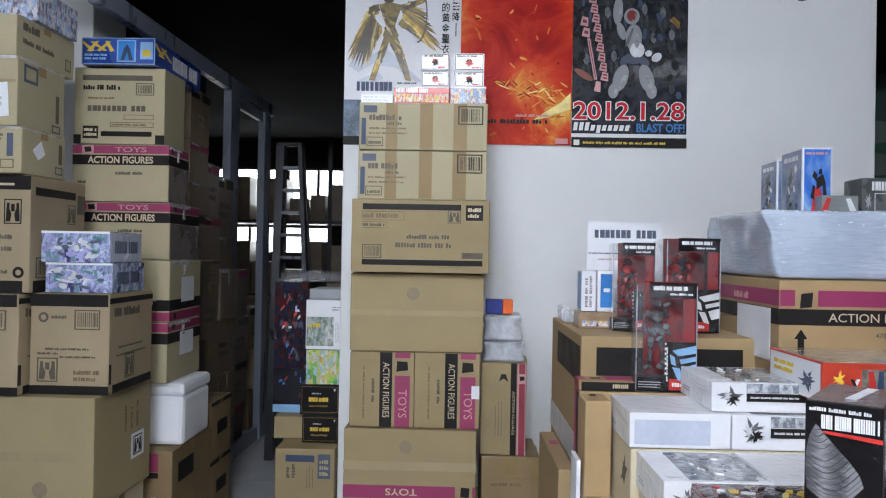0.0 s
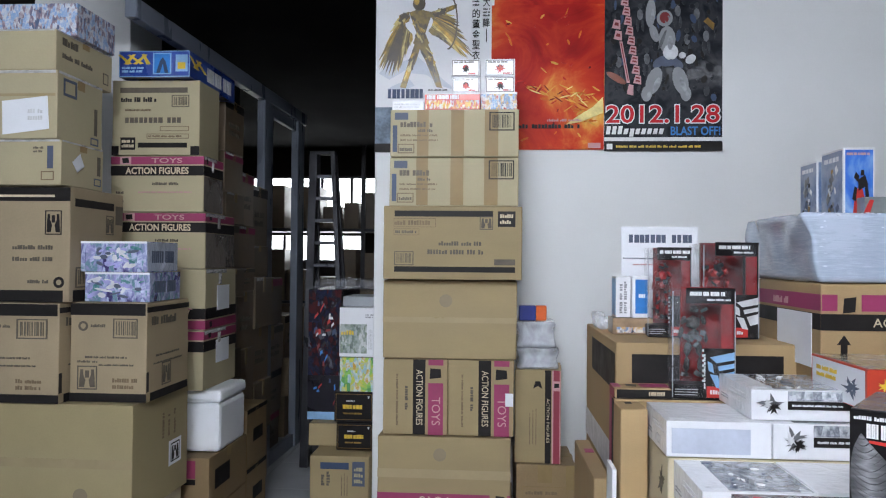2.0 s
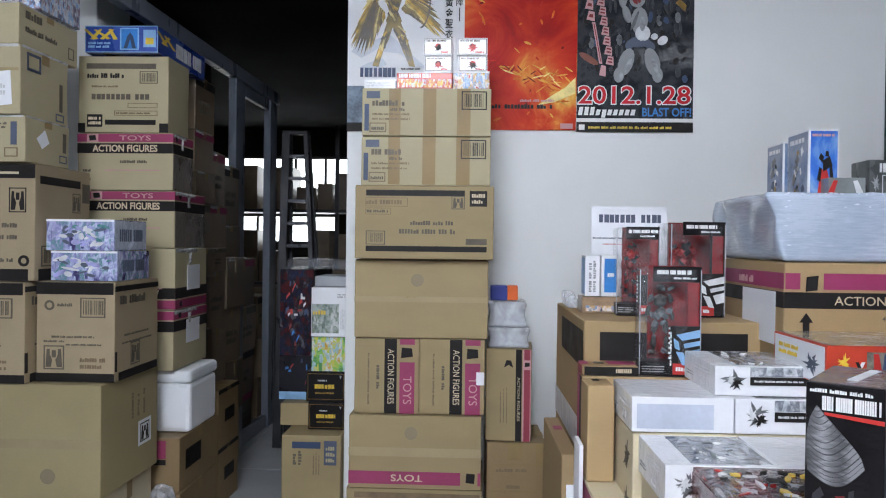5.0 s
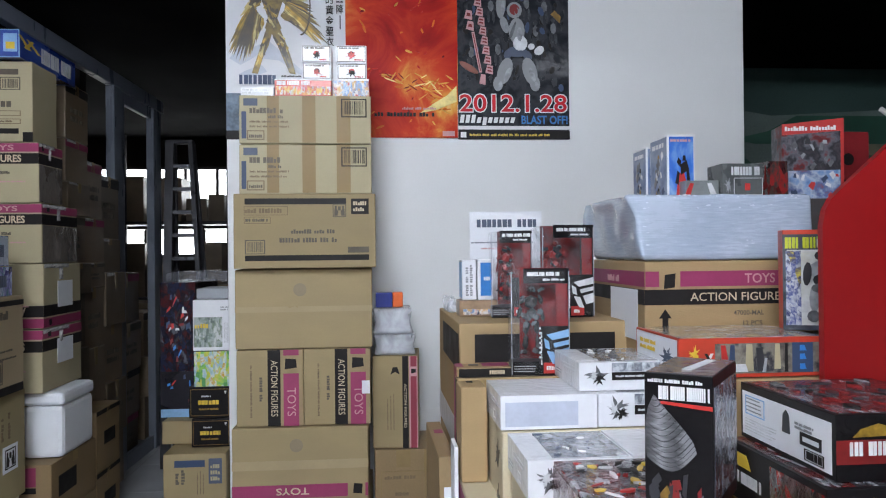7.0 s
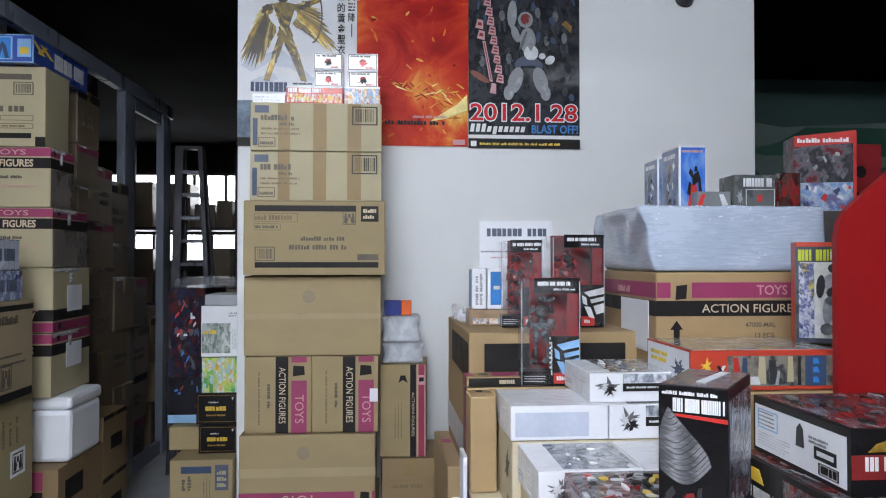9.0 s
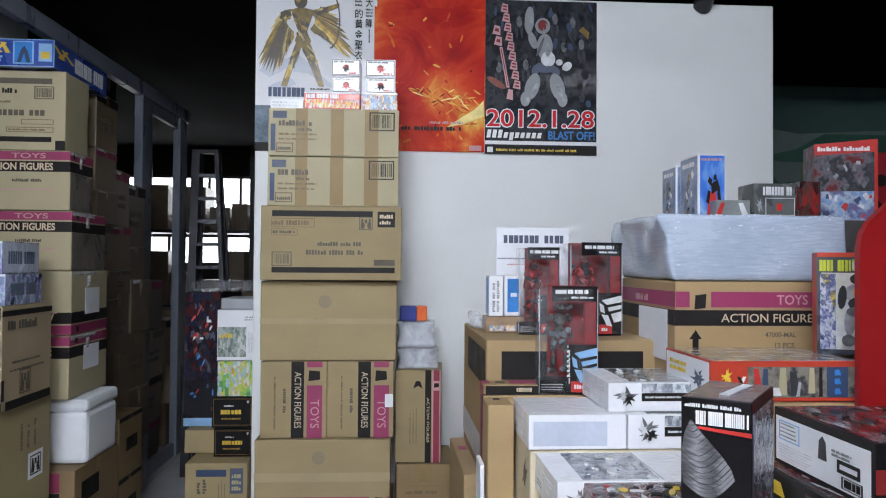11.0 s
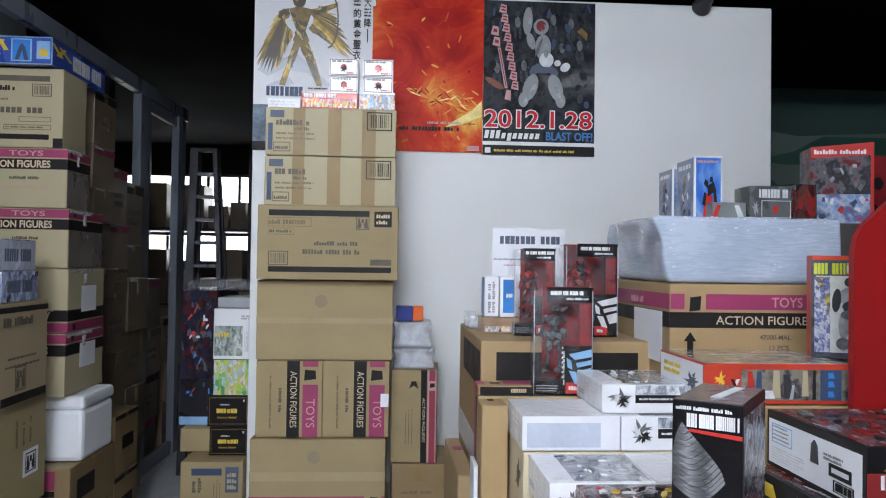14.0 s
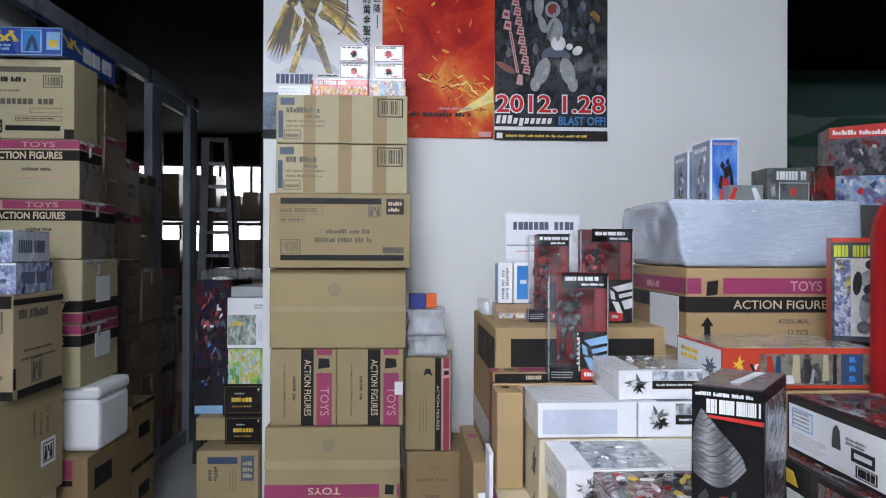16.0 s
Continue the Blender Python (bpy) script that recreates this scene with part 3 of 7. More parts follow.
slab("wall_east", 5.2, 5.35, -4.35, 9.15, -0.15, 3.4, WALL_D, "plain dark wall")
slab("partition_wall", -0.457, 1.965, 3.5, 3.62, -0.004, 2.667, WALL_W, "white painted partition wall with posters", 0.004)
slab("pillar", -2.5, -1.94, 4.1, 4.5, -0.004, 3.3, WALL_W, "white painted pillar behind the stacks", 0.004)

# far wall with a high and a low window band
WINDOWS = [(-3.3, -1.22, 1.93, 2.40), (-3.3, -1.40, 1.40, 1.735)]
for k, (a, b, c, d) in enumerate([(-3.8, 5.2, 2.40, 2.70), (-3.8, 5.2, 1.735, 1.93), (-3.8, 5.2, -0.15, 1.40), (-3.8, -3.3, 1.93, 2.40), (-1.22, 5.2, 1.93, 2.40), (-3.8, -3.3, 1.40, 1.735), (-1.40, 5.2, 1.40, 1.735)]):
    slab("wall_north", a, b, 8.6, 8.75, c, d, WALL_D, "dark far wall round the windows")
for k, (a, b, c, d) in enumerate(WINDOWS):
    win = tagged(new(f"window_{k + 1}"), "bright window band in the far wall", kind="structure")
    for p in range(7):
        x = a + (b - a) * p / 6
        part("mullion", box_bm(max(a, x - 0.015), min(b, x + 0.015), 8.63, 8.67, c + 0.03, d - 0.03), DARK_PL, win)
    part("window_frame", box_bm(a, b, 8.62, 8.68, d - 0.028, d), DARK_PL, win)
    part("window_sill", box_bm(a, b, 8.62, 8.68, c, c + 0.028), DARK_PL, win)
back = part("backdrop", box_bm(-5, 1.5, 10.0, 10.02, 0, 4), glowing("bright overcast sky", (0.93, 0.97, 1.0), 5.0))
tagged(back, "bright white sky outside the windows", kind="structure")

# dark side wall with a painted temple scene
wall_m = slab("wall_mural", 1.99, 5.2, 5.15, 5.3, -0.15, 2.70, surface("dark teal paint", (0.035, 0.07, 0.063), 0.6, 0.25, 2, 0.1), "dark teal wall with a painted temple scene")
ROOF_G = surface("dark green roof paint", (0.025, 0.085, 0.058), 0.6, 0.25, 6, 0.1)
PAV_C = surface("olive pavilion paint", (0.13, 0.145, 0.095), 0.6, 0.3, 8, 0.1)
PALE_T = surface("pale mist paint", (0.115, 0.155, 0.142), 0.6, 0.35, 2.5, 0.1)


def flat_shape(name, ring, y, material, parent, thick=0.006):
    """A flat painted or cut shape in an upright plane facing the room."""
    bm = bmesh.new()
    a = [bm.verts.new((p, y, q)) for p, q in ring]
    b = [bm.verts.new((p, y + thick, q)) for p, q in ring]
    bm.faces.new(a)
    bm.faces.new(b[::-1])
    for k in range(len(ring)):
        j = (k + 1) % len(ring)
        bm.faces.new((a[j], a[k], b[k], b[j]))
    bmesh.ops.recalc_face_normals(bm, faces=bm.faces[:])
    ob = part(name, bm, material, parent)
    return ob


mural = tagged(new("mural"), "painted green temple roofs on the dark wall", kind="structure")
mural.location = (0, 0, 0)
flat_shape("painted_mist", [(2.0, 1.0), (4.9, 1.0), (4.9, 2.30), (4.1, 2.42), (3.0, 2.36), (2.5, 2.44), (2.0, 2.40)], 5.142, PALE_T, mural)


def temple_roof(cx, z, w, h):
    ring = [(cx - w, z + 0.03), (cx - w * 0.82, z), (cx + w * 0.82, z), (cx + w, z + 0.03), (cx + w * 0.72, z + h * 0.45), (cx + w * 0.5, z + h), (cx - w * 0.5, z + h), (cx - w * 0.72, z + h * 0.45)]
    flat_shape("painted_roof", ring, 5.134, ROOF_G, mural)


temple_roof(3.65, 2.16, 0.95, 0.20)
temple_roof(3.45, 1.98, 0.62, 0.10)
temple_roof(2.62, 1.94, 0.34, 0.13)
flat_shape("painted_pavilion", [(2.42, 1.55), (2.85, 1.55), (2.85, 1.94), (2.42, 1.94)], 5.138, PAV_C, mural)
flat_shape("painted_pavilion", [(3.0, 1.55), (4.3, 1.55), (4.3, 2.16), (3.0, 2.16)], 5.139, PAV_C, mural)
for x in (2.48, 2.62, 2.78, 3.1, 3.4, 3.7, 4.0):
    flat_shape("painted_column", [(x, 1.55), (x + 0.035, 1.55), (x + 0.035, 1.94), (x, 1.94)], 5.130, ROOF_G, mural)

# ceiling fittings of the open room
for lx, ly, lz, glow in LAMPS:
    fit_ob = tagged(new("ceiling_lamp"), "white fluorescent ceiling fitting with a bare tube", "lamp", "ceiling lamps")
    fit_ob.location = (lx, ly, lz)
    part("housing", box_bm(-0.64, 0.64, -0.05, 0.05, 0.05, 0.10, 0.006), surface("white enamel", (0.7, 0.7, 0.7), 0.4), fit_ob)
    part("mount", box_bm(-0.05, 0.05, -0.05, 0.05, 0.101, 3.3 - lz), DARK_PL, fit_ob)
    bm = bmesh.new()
    bmesh.ops.create_cone(bm, cap_ends=True, segments=12, radius1=0.03, radius2=0.03, depth=1.2, matrix=pose(0, 0, 0, 0, 90, 0))
    part("tube", bm, glowing("fluorescent tube %d" % glow, (0.842, 0.894, 1.0), glow), fit_ob)
    for sx in (-1, 1):
        part("socket", box_bm(sx * 0.62 - 0.012, sx * 0.62 + 0.012, -0.03, 0.03, -0.03, 0.049), DARK_PL, fit_ob)
spot = tagged(new("spotlight"), "small black spotlight on the partition top", "lamp")
spot.location = (1.62, 3.53, 2.667)
bm = bmesh.new()
bmesh.ops.create_cone(bm, cap_ends=True, segments=20, radius1=0.045, radius2=0.03, depth=0.09, matrix=pose(0, -0.07, 0.005, 70, 0, 0))
part("head", bm, DARK_PL, spot)
part("bracket", box_bm(-0.015, 0.015, -0.06, 0.03, 0, 0.03), DARK_PL, spot)


# ---------------------------------------------------------------- posters
def poster(label, x0, x1, z0, z1, material, y=3.4985):
    thing = tagged(new("poster"), label, "poster", "posters on the partition")
    w, h = x1 - x0, z1 - z0
    thing.location = ((x0 + x1) / 2, y - 0.001, z0)
    bm = bmesh.new()
    nx, nz = 10, 12
    grid = [[bm.verts.new((-w / 2 + w * i / nx, -0.0015 - 0.0012 * abs(noise.noise(Vector((i * 0.35 + x0 * 9, k * 0.3, 2.0)))), h * k / nz)) for i in range(nx + 1)] for k in range(nz + 1)]
    for k in range(nz):
        for i in range(nx):
            bm.faces.new((grid[k][i], grid[k][i + 1], grid[k + 1][i + 1], grid[k + 1][i]))
    edge = [grid[0][i] for i in range(nx)] + [grid[k][nx] for k in range(nz)] + [grid[nz][i] for i in range(nx, 0, -1)] + [grid[k][0] for k in range(nz, 0, -1)]
    edge = [bm.verts.new(v.co) for v in edge]
    low = [bm.verts.new((v.co.x, 0.0, v.co.z)) for v in edge]
    for k in range(len(edge)):
        j = (k + 1) % len(edge)
        bm.faces.new((edge[k], low[k], low[j], edge[j]))
    part("sheet", bm, material, thing, smooth=True)
    fc = Face(w, 0.009, h, "front")
    return thing, fc


def tilt_ring(cx, cy, w, h, a):
    c, s = math.cos(a), math.sin(a)
    return [(cx + p * c - q * s, cy + p * s + q * c) for p, q in ((-w, -h), (w, -h), (w * 0.7, h), (-w * 0.7, h))]


SHEETS = [0]  # each printed shape lies a hair above the one before


def shape_on(thing, fc, ring, material, name="printed_shape", high=0.0012):
    SHEETS[0] = (SHEETS[0] + 1) % 50
    bm = bmesh.new()
    fc.poly(bm, ring, 0.0002, high + 0.000012 * SHEETS[0])
    return part(name, bm, material, thing)


# poster 1: a plain golden winged shape on white
P1, f1 = poster("white poster with a golden winged shape", -0.457, 0.078, 1.935, 2.665, surface("white poster paper", (0.74, 0.75, 0.77), 0.45, 0.06, 3, 0.05, spec=0.25))
band(P1, f1, 0.0, 0.0, 0.6, 0.285, surface("blue grey poster photograph", (0.16, 0.20, 0.25), 0.5, 0.7, 14, 0.0, spec=0.1), "photo_strip")
band(P1, f1, 0.0, 0.0, 0.6, 0.055, BLACK_INK, "printed_band", 0.0012, 0.0016)


def feather(root, tip, width, material, lift):
    r, e = Vector(root), Vector(tip)
    side = Vector((-(e - r).y, (e - r).x)).normalized() * width
    m = r + (e - r) * 0.6
    shape_on(P1, f1, [tuple(r - side * 0.5), tuple(m - side), tuple(e), tuple(m + side), tuple(r + side * 0.5)], material, "golden_feather", lift)


def between(line, s):
    """The point at share s along a bent line."""
    k = min(len(line) - 2, int(s * (len(line) - 1)))
    a, b = Vector(line[k]), Vector(line[k + 1])
    return a + (b - a) * (s * (len(line) - 1) - k)


rng = random.Random(17)
GOLD_MID = surface("olive gold print", (0.17, 0.11, 0.013), 0.4, 0.6, 40, 0.05)
GOLD_PALE = surface("pale gold print", (0.52, 0.42, 0.14), 0.35, 0.4, 40, 0.05)
GOLD_DEEP = surface("deep bronze print", (0.045, 0.028, 0.007), 0.4, 0.5, 30, 0.05)
SHADOW_PRINT = surface("printed cool grey", (0.54, 0.58, 0.64), 0.5, 0.15, 6, 0.0)
shape_on(P1, f1, [(0.03, 0.50), (0.12, 0.46), (0.22, 0.50), (0.33, 0.56), (0.30, 0.50), (0.44, 0.49), (0.60, 0.41), (0.70, 0.39), (0.60, 0.45), (0.48, 0.53), (0.36, 0.61), (0.22, 0.57), (0.10, 0.56)], SHADOW_PRINT, "grey_shape", 0.0008)
shape_on(P1, f1, [(0.10, 0.40), (0.22, 0.385), (0.34, 0.42), (0.30, 0.46), (0.18, 0.43)], SHADOW_PRINT, "grey_shape", 0.0008)
WINGS = (
    ([(0.27, 0.87), (0.24, 0.84), (0.26, 0.79), (0.31, 0.75)], [(0.15, 0.80), (0.02, 0.545), (0.06, 0.50), (0.14, 0.475), (0.20, 0.52), (0.25, 0.60), (0.30, 0.68)], 34),
    ([(0.47, 0.87), (0.50, 0.84), (0.49, 0.80), (0.46, 0.77)], [(0.69, 0.86), (0.76, 0.76), (0.85, 0.60), (0.79, 0.595), (0.70, 0.64), (0.62, 0.70), (0.53, 0.74)], 30),
)
for roots, tips, count in WINGS:
    for k in range(count):
        q = k / (count - 1)
        feather(between(roots, q), between(tips, q) + Vector((rng.uniform(-0.01, 0.01), rng.uniform(-0.012, 0.012))), rng.uniform(0.010, 0.018), (GOLD_DEEP, GOLD_MID, GOLD_PALE, GOLD_MID, GOLD_DEEP, GOLD_INK)[rng.randrange(6)], 0.0010 + 0.00004 * k)
GOLD_FORMS = (
    [(0.34, 0.69), (0.30, 0.60), (0.265, 0.52), (0.215, 0.41), (0.265, 0.405), (0.305, 0.50), (0.355, 0.58), (0.385, 0.66)],
    [(0.38, 0.66), (0.42, 0.60), (0.465, 0.52), (0.53, 0.41), (0.58, 0.405), (0.545, 0.50), (0.50, 0.60), (0.45, 0.69)],
    [(0.29, 0.885), (0.37, 0.905), (0.49, 0.885), (0.455, 0.81), (0.43, 0.75), (0.465, 0.69), (0.40, 0.64), (0.325, 0.69), (0.355, 0.75), (0.325, 0.81)],
    [(0.29, 0.89), (0.22, 0.875), (0.20, 0.84), (0.23, 0.81), (0.29, 0.83)],
    [(0.47, 0.885), (0.57, 0.905), (0.70, 0.935), (0.70, 0.91), (0.58, 0.87), (0.48, 0.85)],
)
for ring in GOLD_FORMS:
    shape_on(P1, f1, ring, GOLD_MID, "golden_shape", 0.0026)
    for q in range(24):
        k = rng.randrange(len(ring))
        p, o = Vector(ring[k]), Vector(ring[(k + len(ring) // 2) % len(ring)])
        m, d = p + (o - p) * rng.uniform(0.15, 0.85), (Vector(ring[0]) - Vector(ring[len(ring) // 2]))
        a = math.atan2(d.y, d.x) - 1.5708 + rng.uniform(-0.4, 0.4)
        shape_on(P1, f1, tilt_ring(m.x, m.y, rng.uniform(0.004, 0.012), rng.uniform(0.012, 0.036), a), (GOLD_DEEP, GOLD_DEEP, GOLD_PALE, GOLD_DEEP, GOLD_INK)[q % 5], "golden_shape", 0.0034)
shape_on(P1, f1, ellipse(0.375, 0.94, 0.055, 0.045), GOLD_DEEP, "golden_shape", 0.0040)
shape_on(P1, f1, ellipse(0.355, 0.955, 0.022, 0.025), GOLD_INK, "golden_shape", 0.0046)
n = 14
arc = [(0.62 + 0.09 * math.cos(-1.45 + 2.6 * k / n), 0.825 + 0.18 * math.sin(-1.45 + 2.6 * k / n)) for k in range(n + 1)]
arc_in = [(p - 0.011, 0.825 + (q - 0.825) * 0.97) for p, q in arc]
for k in range(n):
    shape_on(P1, f1, [arc[k], arc[k + 1], arc_in[k + 1], arc_in[k]], GOLD_DEEP, "golden_arc", 0.0046)
for k, ch in enumerate("的黄金聖衣"):
    lettering(P1, f1, 0.835, 0.845 - 0.066 * k, 0.90, 0.902 - 0.066 * k, ch, BLACK_INK, lift=0.0030, bold=0.012)
lettering(P1, f1, 0.925, 0.915, 0.985, 0.972, "大", BLACK_INK, lift=0.0030, bold=0.012)
lettering(P1, f1, 0.925, 0.785, 0.985, 0.842, "降", BLACK_INK, lift=0.0030, bold=0.012)
bars(P1, f1, 0.925, 0.85, 0.985, 0.91, 3, BLACK_INK, 5, fill=0.5, high=0.003)
band(P1, f1, 0.952, 0.69, 0.960, 0.775, BLACK_INK, "printed_line", 0.0010, 0.0030)
bars(P1, f1, 0.835, 0.915, 0.90, 0.985, 3, BLACK_INK, 8, fill=0.5, high=0.003)
bars(P1, f1, 0.11, 0.335, 0.42, 0.405, 1, BLUE_INK, 6, fill=0.82, pitch=0.5, high=0.003)
bars(P1, f1, 0.46, 0.385, 0.64, 0.40, 1, BLACK_INK, 9, high=0.003)

# poster 2: two overlapping fiery red sheets
poster("red and orange abstract poster, upper sheet", 0.09, 0.603, 2.10, 2.666, ART_FIRE, 3.4985)
P2, f2 = poster("fiery red and orange abstract poster", 0.078, 0.588, 1.945, 2.608, ART_FIRE, 3.4945)
FIRE_INKS = (surface("amber print", (0.70, 0.38, 0.07), 0.45, 0.3, 12, 0.0, spec=0.1), surface("orange print", (0.66, 0.16, 0.02), 0.45, 0.3, 12, 0.0, spec=0.1), surface("warm red print", (0.50, 0.02, 0.012), 0.45, 0.3, 12, 0.0, spec=0.1), surface("pale yellow print", (0.86, 0.72, 0.30), 0.45, 0.3, 12, 0.0, spec=0.1), surface("maroon print", (0.16, 0.006, 0.006), 0.45, 0.3, 12, 0.0, spec=0.1))
rng = random.Random(31)
for k in range(48):
    q = rng.random()
    u, v = 0.40 + 0.55 * q + rng.uniform(-0.08, 0.03), 0.44 - 0.28 * q * rng.random() - 0.03 * rng.random()
    shape_on(P2, f2, ellipse(min(0.93, u), v, rng.uniform(0.02, 0.06), rng.uniform(0.003, 0.006), rng.uniform(-0.7, 1.0), 6), FIRE_INKS[(0, 1, 0, 4, 0, 2, 3)[k % 7]], "flame_streak", 0.0030)
for k in range(40):
    u, v = rng.uniform(0.06, 0.94), rng.uniform(0.04, 0.96)
    shape_on(P2, f2, ellipse(u, v, rng.uniform(0.008, 0.04), rng.uniform(0.004, 0.010), rng.uniform(-1.2, 1.2), 8), FIRE_INKS[(1, 2, 2, 1, 4, 0)[k % 6]], "flame_streak", 0.0026)
shape_on(P2, f2, [(0.99, 0.36), (0.99, 0.25), (0.80, 0.19), (0.66, 0.17), (0.78, 0.235), (0.90, 0.29)], FIRE_INKS[3], "flame_streak", 0.0040)
bars(P2, f2, 0.50, 0.19, 0.85, 0.213, 1, PINK_INK, 3, fill=0.7, high=0.0052, pitch=0.7)
bars(P2, f2, 0.25, 0.140, 0.88, 0.18, 1, BLACK_INK, 4, fill=0.7, high=0.0052, pitch=0.8)
band(P2, f2, 0.86, 0.01, 0.97, 0.045, PINK_INK, "printed_badge", 0.002, 0.0046)

# poster 3: dark sheet with a pale angular shape and the release date
P3, f3 = poster("dark poster with a pale abstract shape and red date", 0.590, 1.112, 1.939, 2.656, ART_DARK, 3.4965)
rng = random.Random(23)
SOFT_GREY = surface("dim grey print", (0.05, 0.053, 0.06), 0.4, 0.5, 20, 0.0, spec=0.15)
DIM_GREY = surface("dark dim print", (0.020, 0.022, 0.028), 0.4, 0.5, 20, 0.0, spec=0.15)
IVORY = surface("pale ivory print", (0.28, 0.29, 0.30), 0.4, 0.12, 9, 0.0, spec=0.15)
for k in range(110):
    u, v = rng.uniform(0.04, 0.96), rng.uniform(0.32, 0.97)
    shape_on(P3, f3, ellipse(u, v, rng.uniform(0.006, 0.028), rng.uniform(0.008, 0.040), rng.uniform(-1.0, 1.0), 8), (DIM_GREY, SOFT_GREY, BLACK_INK, DIM_GREY, BLUE_INK, DIM_GREY, BLACK_INK)[k % 7], "dim_shape", 0.0016 + 0.00001 * k)
for cx, cy in ((0.30, 0.86), (0.70, 0.70), (0.86, 0.72), (0.62, 0.88), (0.78, 0.86), (0.36, 0.58), (0.12, 0.56)):
    for dx, dy, rx, ry in ((0, 0.055, 0.020, 0.018), (0, 0, 0.026, 0.036), (-0.022, -0.07, 0.012, 0.04), (0.024, -0.07, 0.012, 0.04)):
        shape_on(P3, f3, ellipse(cx + dx, cy + dy, rx, ry, 0.1, 8), SOFT_GREY if dy else STEEL_INK, "dim_shape", 0.0026)
shape_on(P3, f3, tilt_ring(0.89, 0.80, 0.05, 0.02, -0.6), GOLD_DARK, "dim_shape", 0.0030)
shape_on(P3, f3, ellipse(0.10, 0.46, 0.09, 0.022, -0.4), surface("rust print", (0.20, 0.045, 0.02), 0.4, 0.3, 16, 0.0), "dim_shape", 0.0030)
for cx, cy, rx, ry, a, ink in ((0.39, 0.87, 0.042, 0.09, -0.08, IVORY), (0.42, 0.74, 0.032, 0.06, 0.5, IVORY), (0.51, 0.835, 0.068, 0.052, 0.0, IVORY), (0.51, 0.838, 0.045, 0.036, 0.0, DARK_RED), (0.53, 0.70, 0.072, 0.085, 0.0, IVORY), (0.56, 0.62, 0.065, 0.05, 0.0, PALE_INK), (0.49, 0.70, 0.012, 0.07, -0.5, STEEL_INK), (0.56, 0.70, 0.012, 0.06, 0.4, STEEL_INK), (0.53, 0.565, 0.095, 0.035, 0.0, SLATE_INK), (0.45, 0.55, 0.04, 0.03, 0.5, SLATE_INK), (0.62, 0.545, 0.05, 0.028, -0.4, SLATE_INK), (0.42, 0.44, 0.060, 0.095, -0.55, IVORY), (0.645, 0.44, 0.060, 0.095, 0.50, IVORY), (0.36, 0.36, 0.045, 0.05, -0.4, IVORY), (0.69, 0.36, 0.045, 0.05, 0.4, IVORY), (0.73, 0.575, 0.045, 0.028, 0.3, PALE_INK), (0.66, 0.60, 0.03, 0.02, 0.0, PALE_INK)):
    shape_on(P3, f3, ellipse(cx, cy, rx, ry, a), ink, "pale_shape", 0.0040)
    shape_on(P3, f3, ellipse(cx + rx * 0.35, cy - ry * 0.25, rx * 0.35, ry * 0.55, a, 10), GREY_INK if ink is IVORY else ink, "pale_shape", 0.0048)
for k in range(9):
    u, v = 0.17 + 0.014 * k, 0.945 - 0.062 * k
    shape_on(P3, f3, tilt_ring(u, v, 0.034, 0.026, -0.15), PINK_INK, "printed_sign", 0.0050)
    for q in (-0.010, 0.010):
        shape_on(P3, f3, tilt_ring(u, v + q, 0.022, 0.005, -0.15), DARK_RED, "printed_sign", 0.0058)
for k in range(2):
    shape_on(P3, f3, tilt_ring(0.10 + 0.014 * k, 0.80 - 0.07 * k, 0.036, 0.028, -0.15), PINK_INK, "printed_sign", 0.0050)
    shape_on(P3, f3, tilt_ring(0.10 + 0.014 * k, 0.80 - 0.07 * k, 0.020, 0.010, -0.15), DARK_RED, "printed_sign", 0.0058)
shape_on(P3, f3, [(0.125, 0.69), (0.150, 0.69), (0.215, 0.43), (0.190, 0.43)], PINK_INK, "printed_sign", 0.0050)
shape_on(P3, f3, [(0.134, 0.68), (0.142, 0.68), (0.205, 0.44), (0.198, 0.44)], DARK_RED, "printed_sign", 0.0058)
shape_on(P3, f3, tilt_ring(0.222, 0.385, 0.028, 0.032, -0.15), PINK_INK, "printed_sign", 0.0050)
lettering(P3, f3, 0.005, 0.168, 0.985, 0.295, "2012.1.28", WHITE_INK, bold=0.05, lift=0.0034)
lettering(P3, f3, 0.015, 0.175, 0.975, 0.288, "2012.1.28", surface("bright red print", (0.62, 0.02, 0.03), 0.45, 0.1, 10, 0.0, spec=0.2), bold=0.015, lift=0.0040)
for k in range(10):
    a, low = 0.012 + 0.050 * k, (0.105, 0.105, 0.105, 0.105, 0.090, 0.105, 0.105, 0.105, 0.105, 0.105)[k]
    shape_on(P3, f3, [(a, low), (a + 0.034, low), (a + 0.046, 0.156 if k < 3 else 0.140), (a + 0.012, 0.156 if k < 3 else 0.140)], WHITE_INK, "brand_bar", 0.0036)
lettering(P3, f3, 0.56, 0.095, 0.985, 0.155, "BLAST OFF!", BLUE_INK, lift=0.0036, bold=0.05)
lettering(P3, f3, 0.565, 0.098, 0.980, 0.152, "BLAST OFF!", CYAN_INK, lift=0.0040, bold=0.012)
band(P3, f3, 0.0, 0.062, 1.0, 0.085, WHITE_INK, "printed_band", 0.0005, 0.0030)
band(P3, f3, 0.0, 0.0, 1.0, 0.055, BLACK_INK, "printed_band", 0.0005, 0.0030)
bars(P3, f3, 0.1, 0.012, 0.97, 0.042, 1, YELLOW_INK, 14, fill=0.5, high=0.0036)
band(P3, f3, 0.02, 0.01, 0.07, 0.045, WHITE_INK, "printed_badge", 0.003, 0.0036)


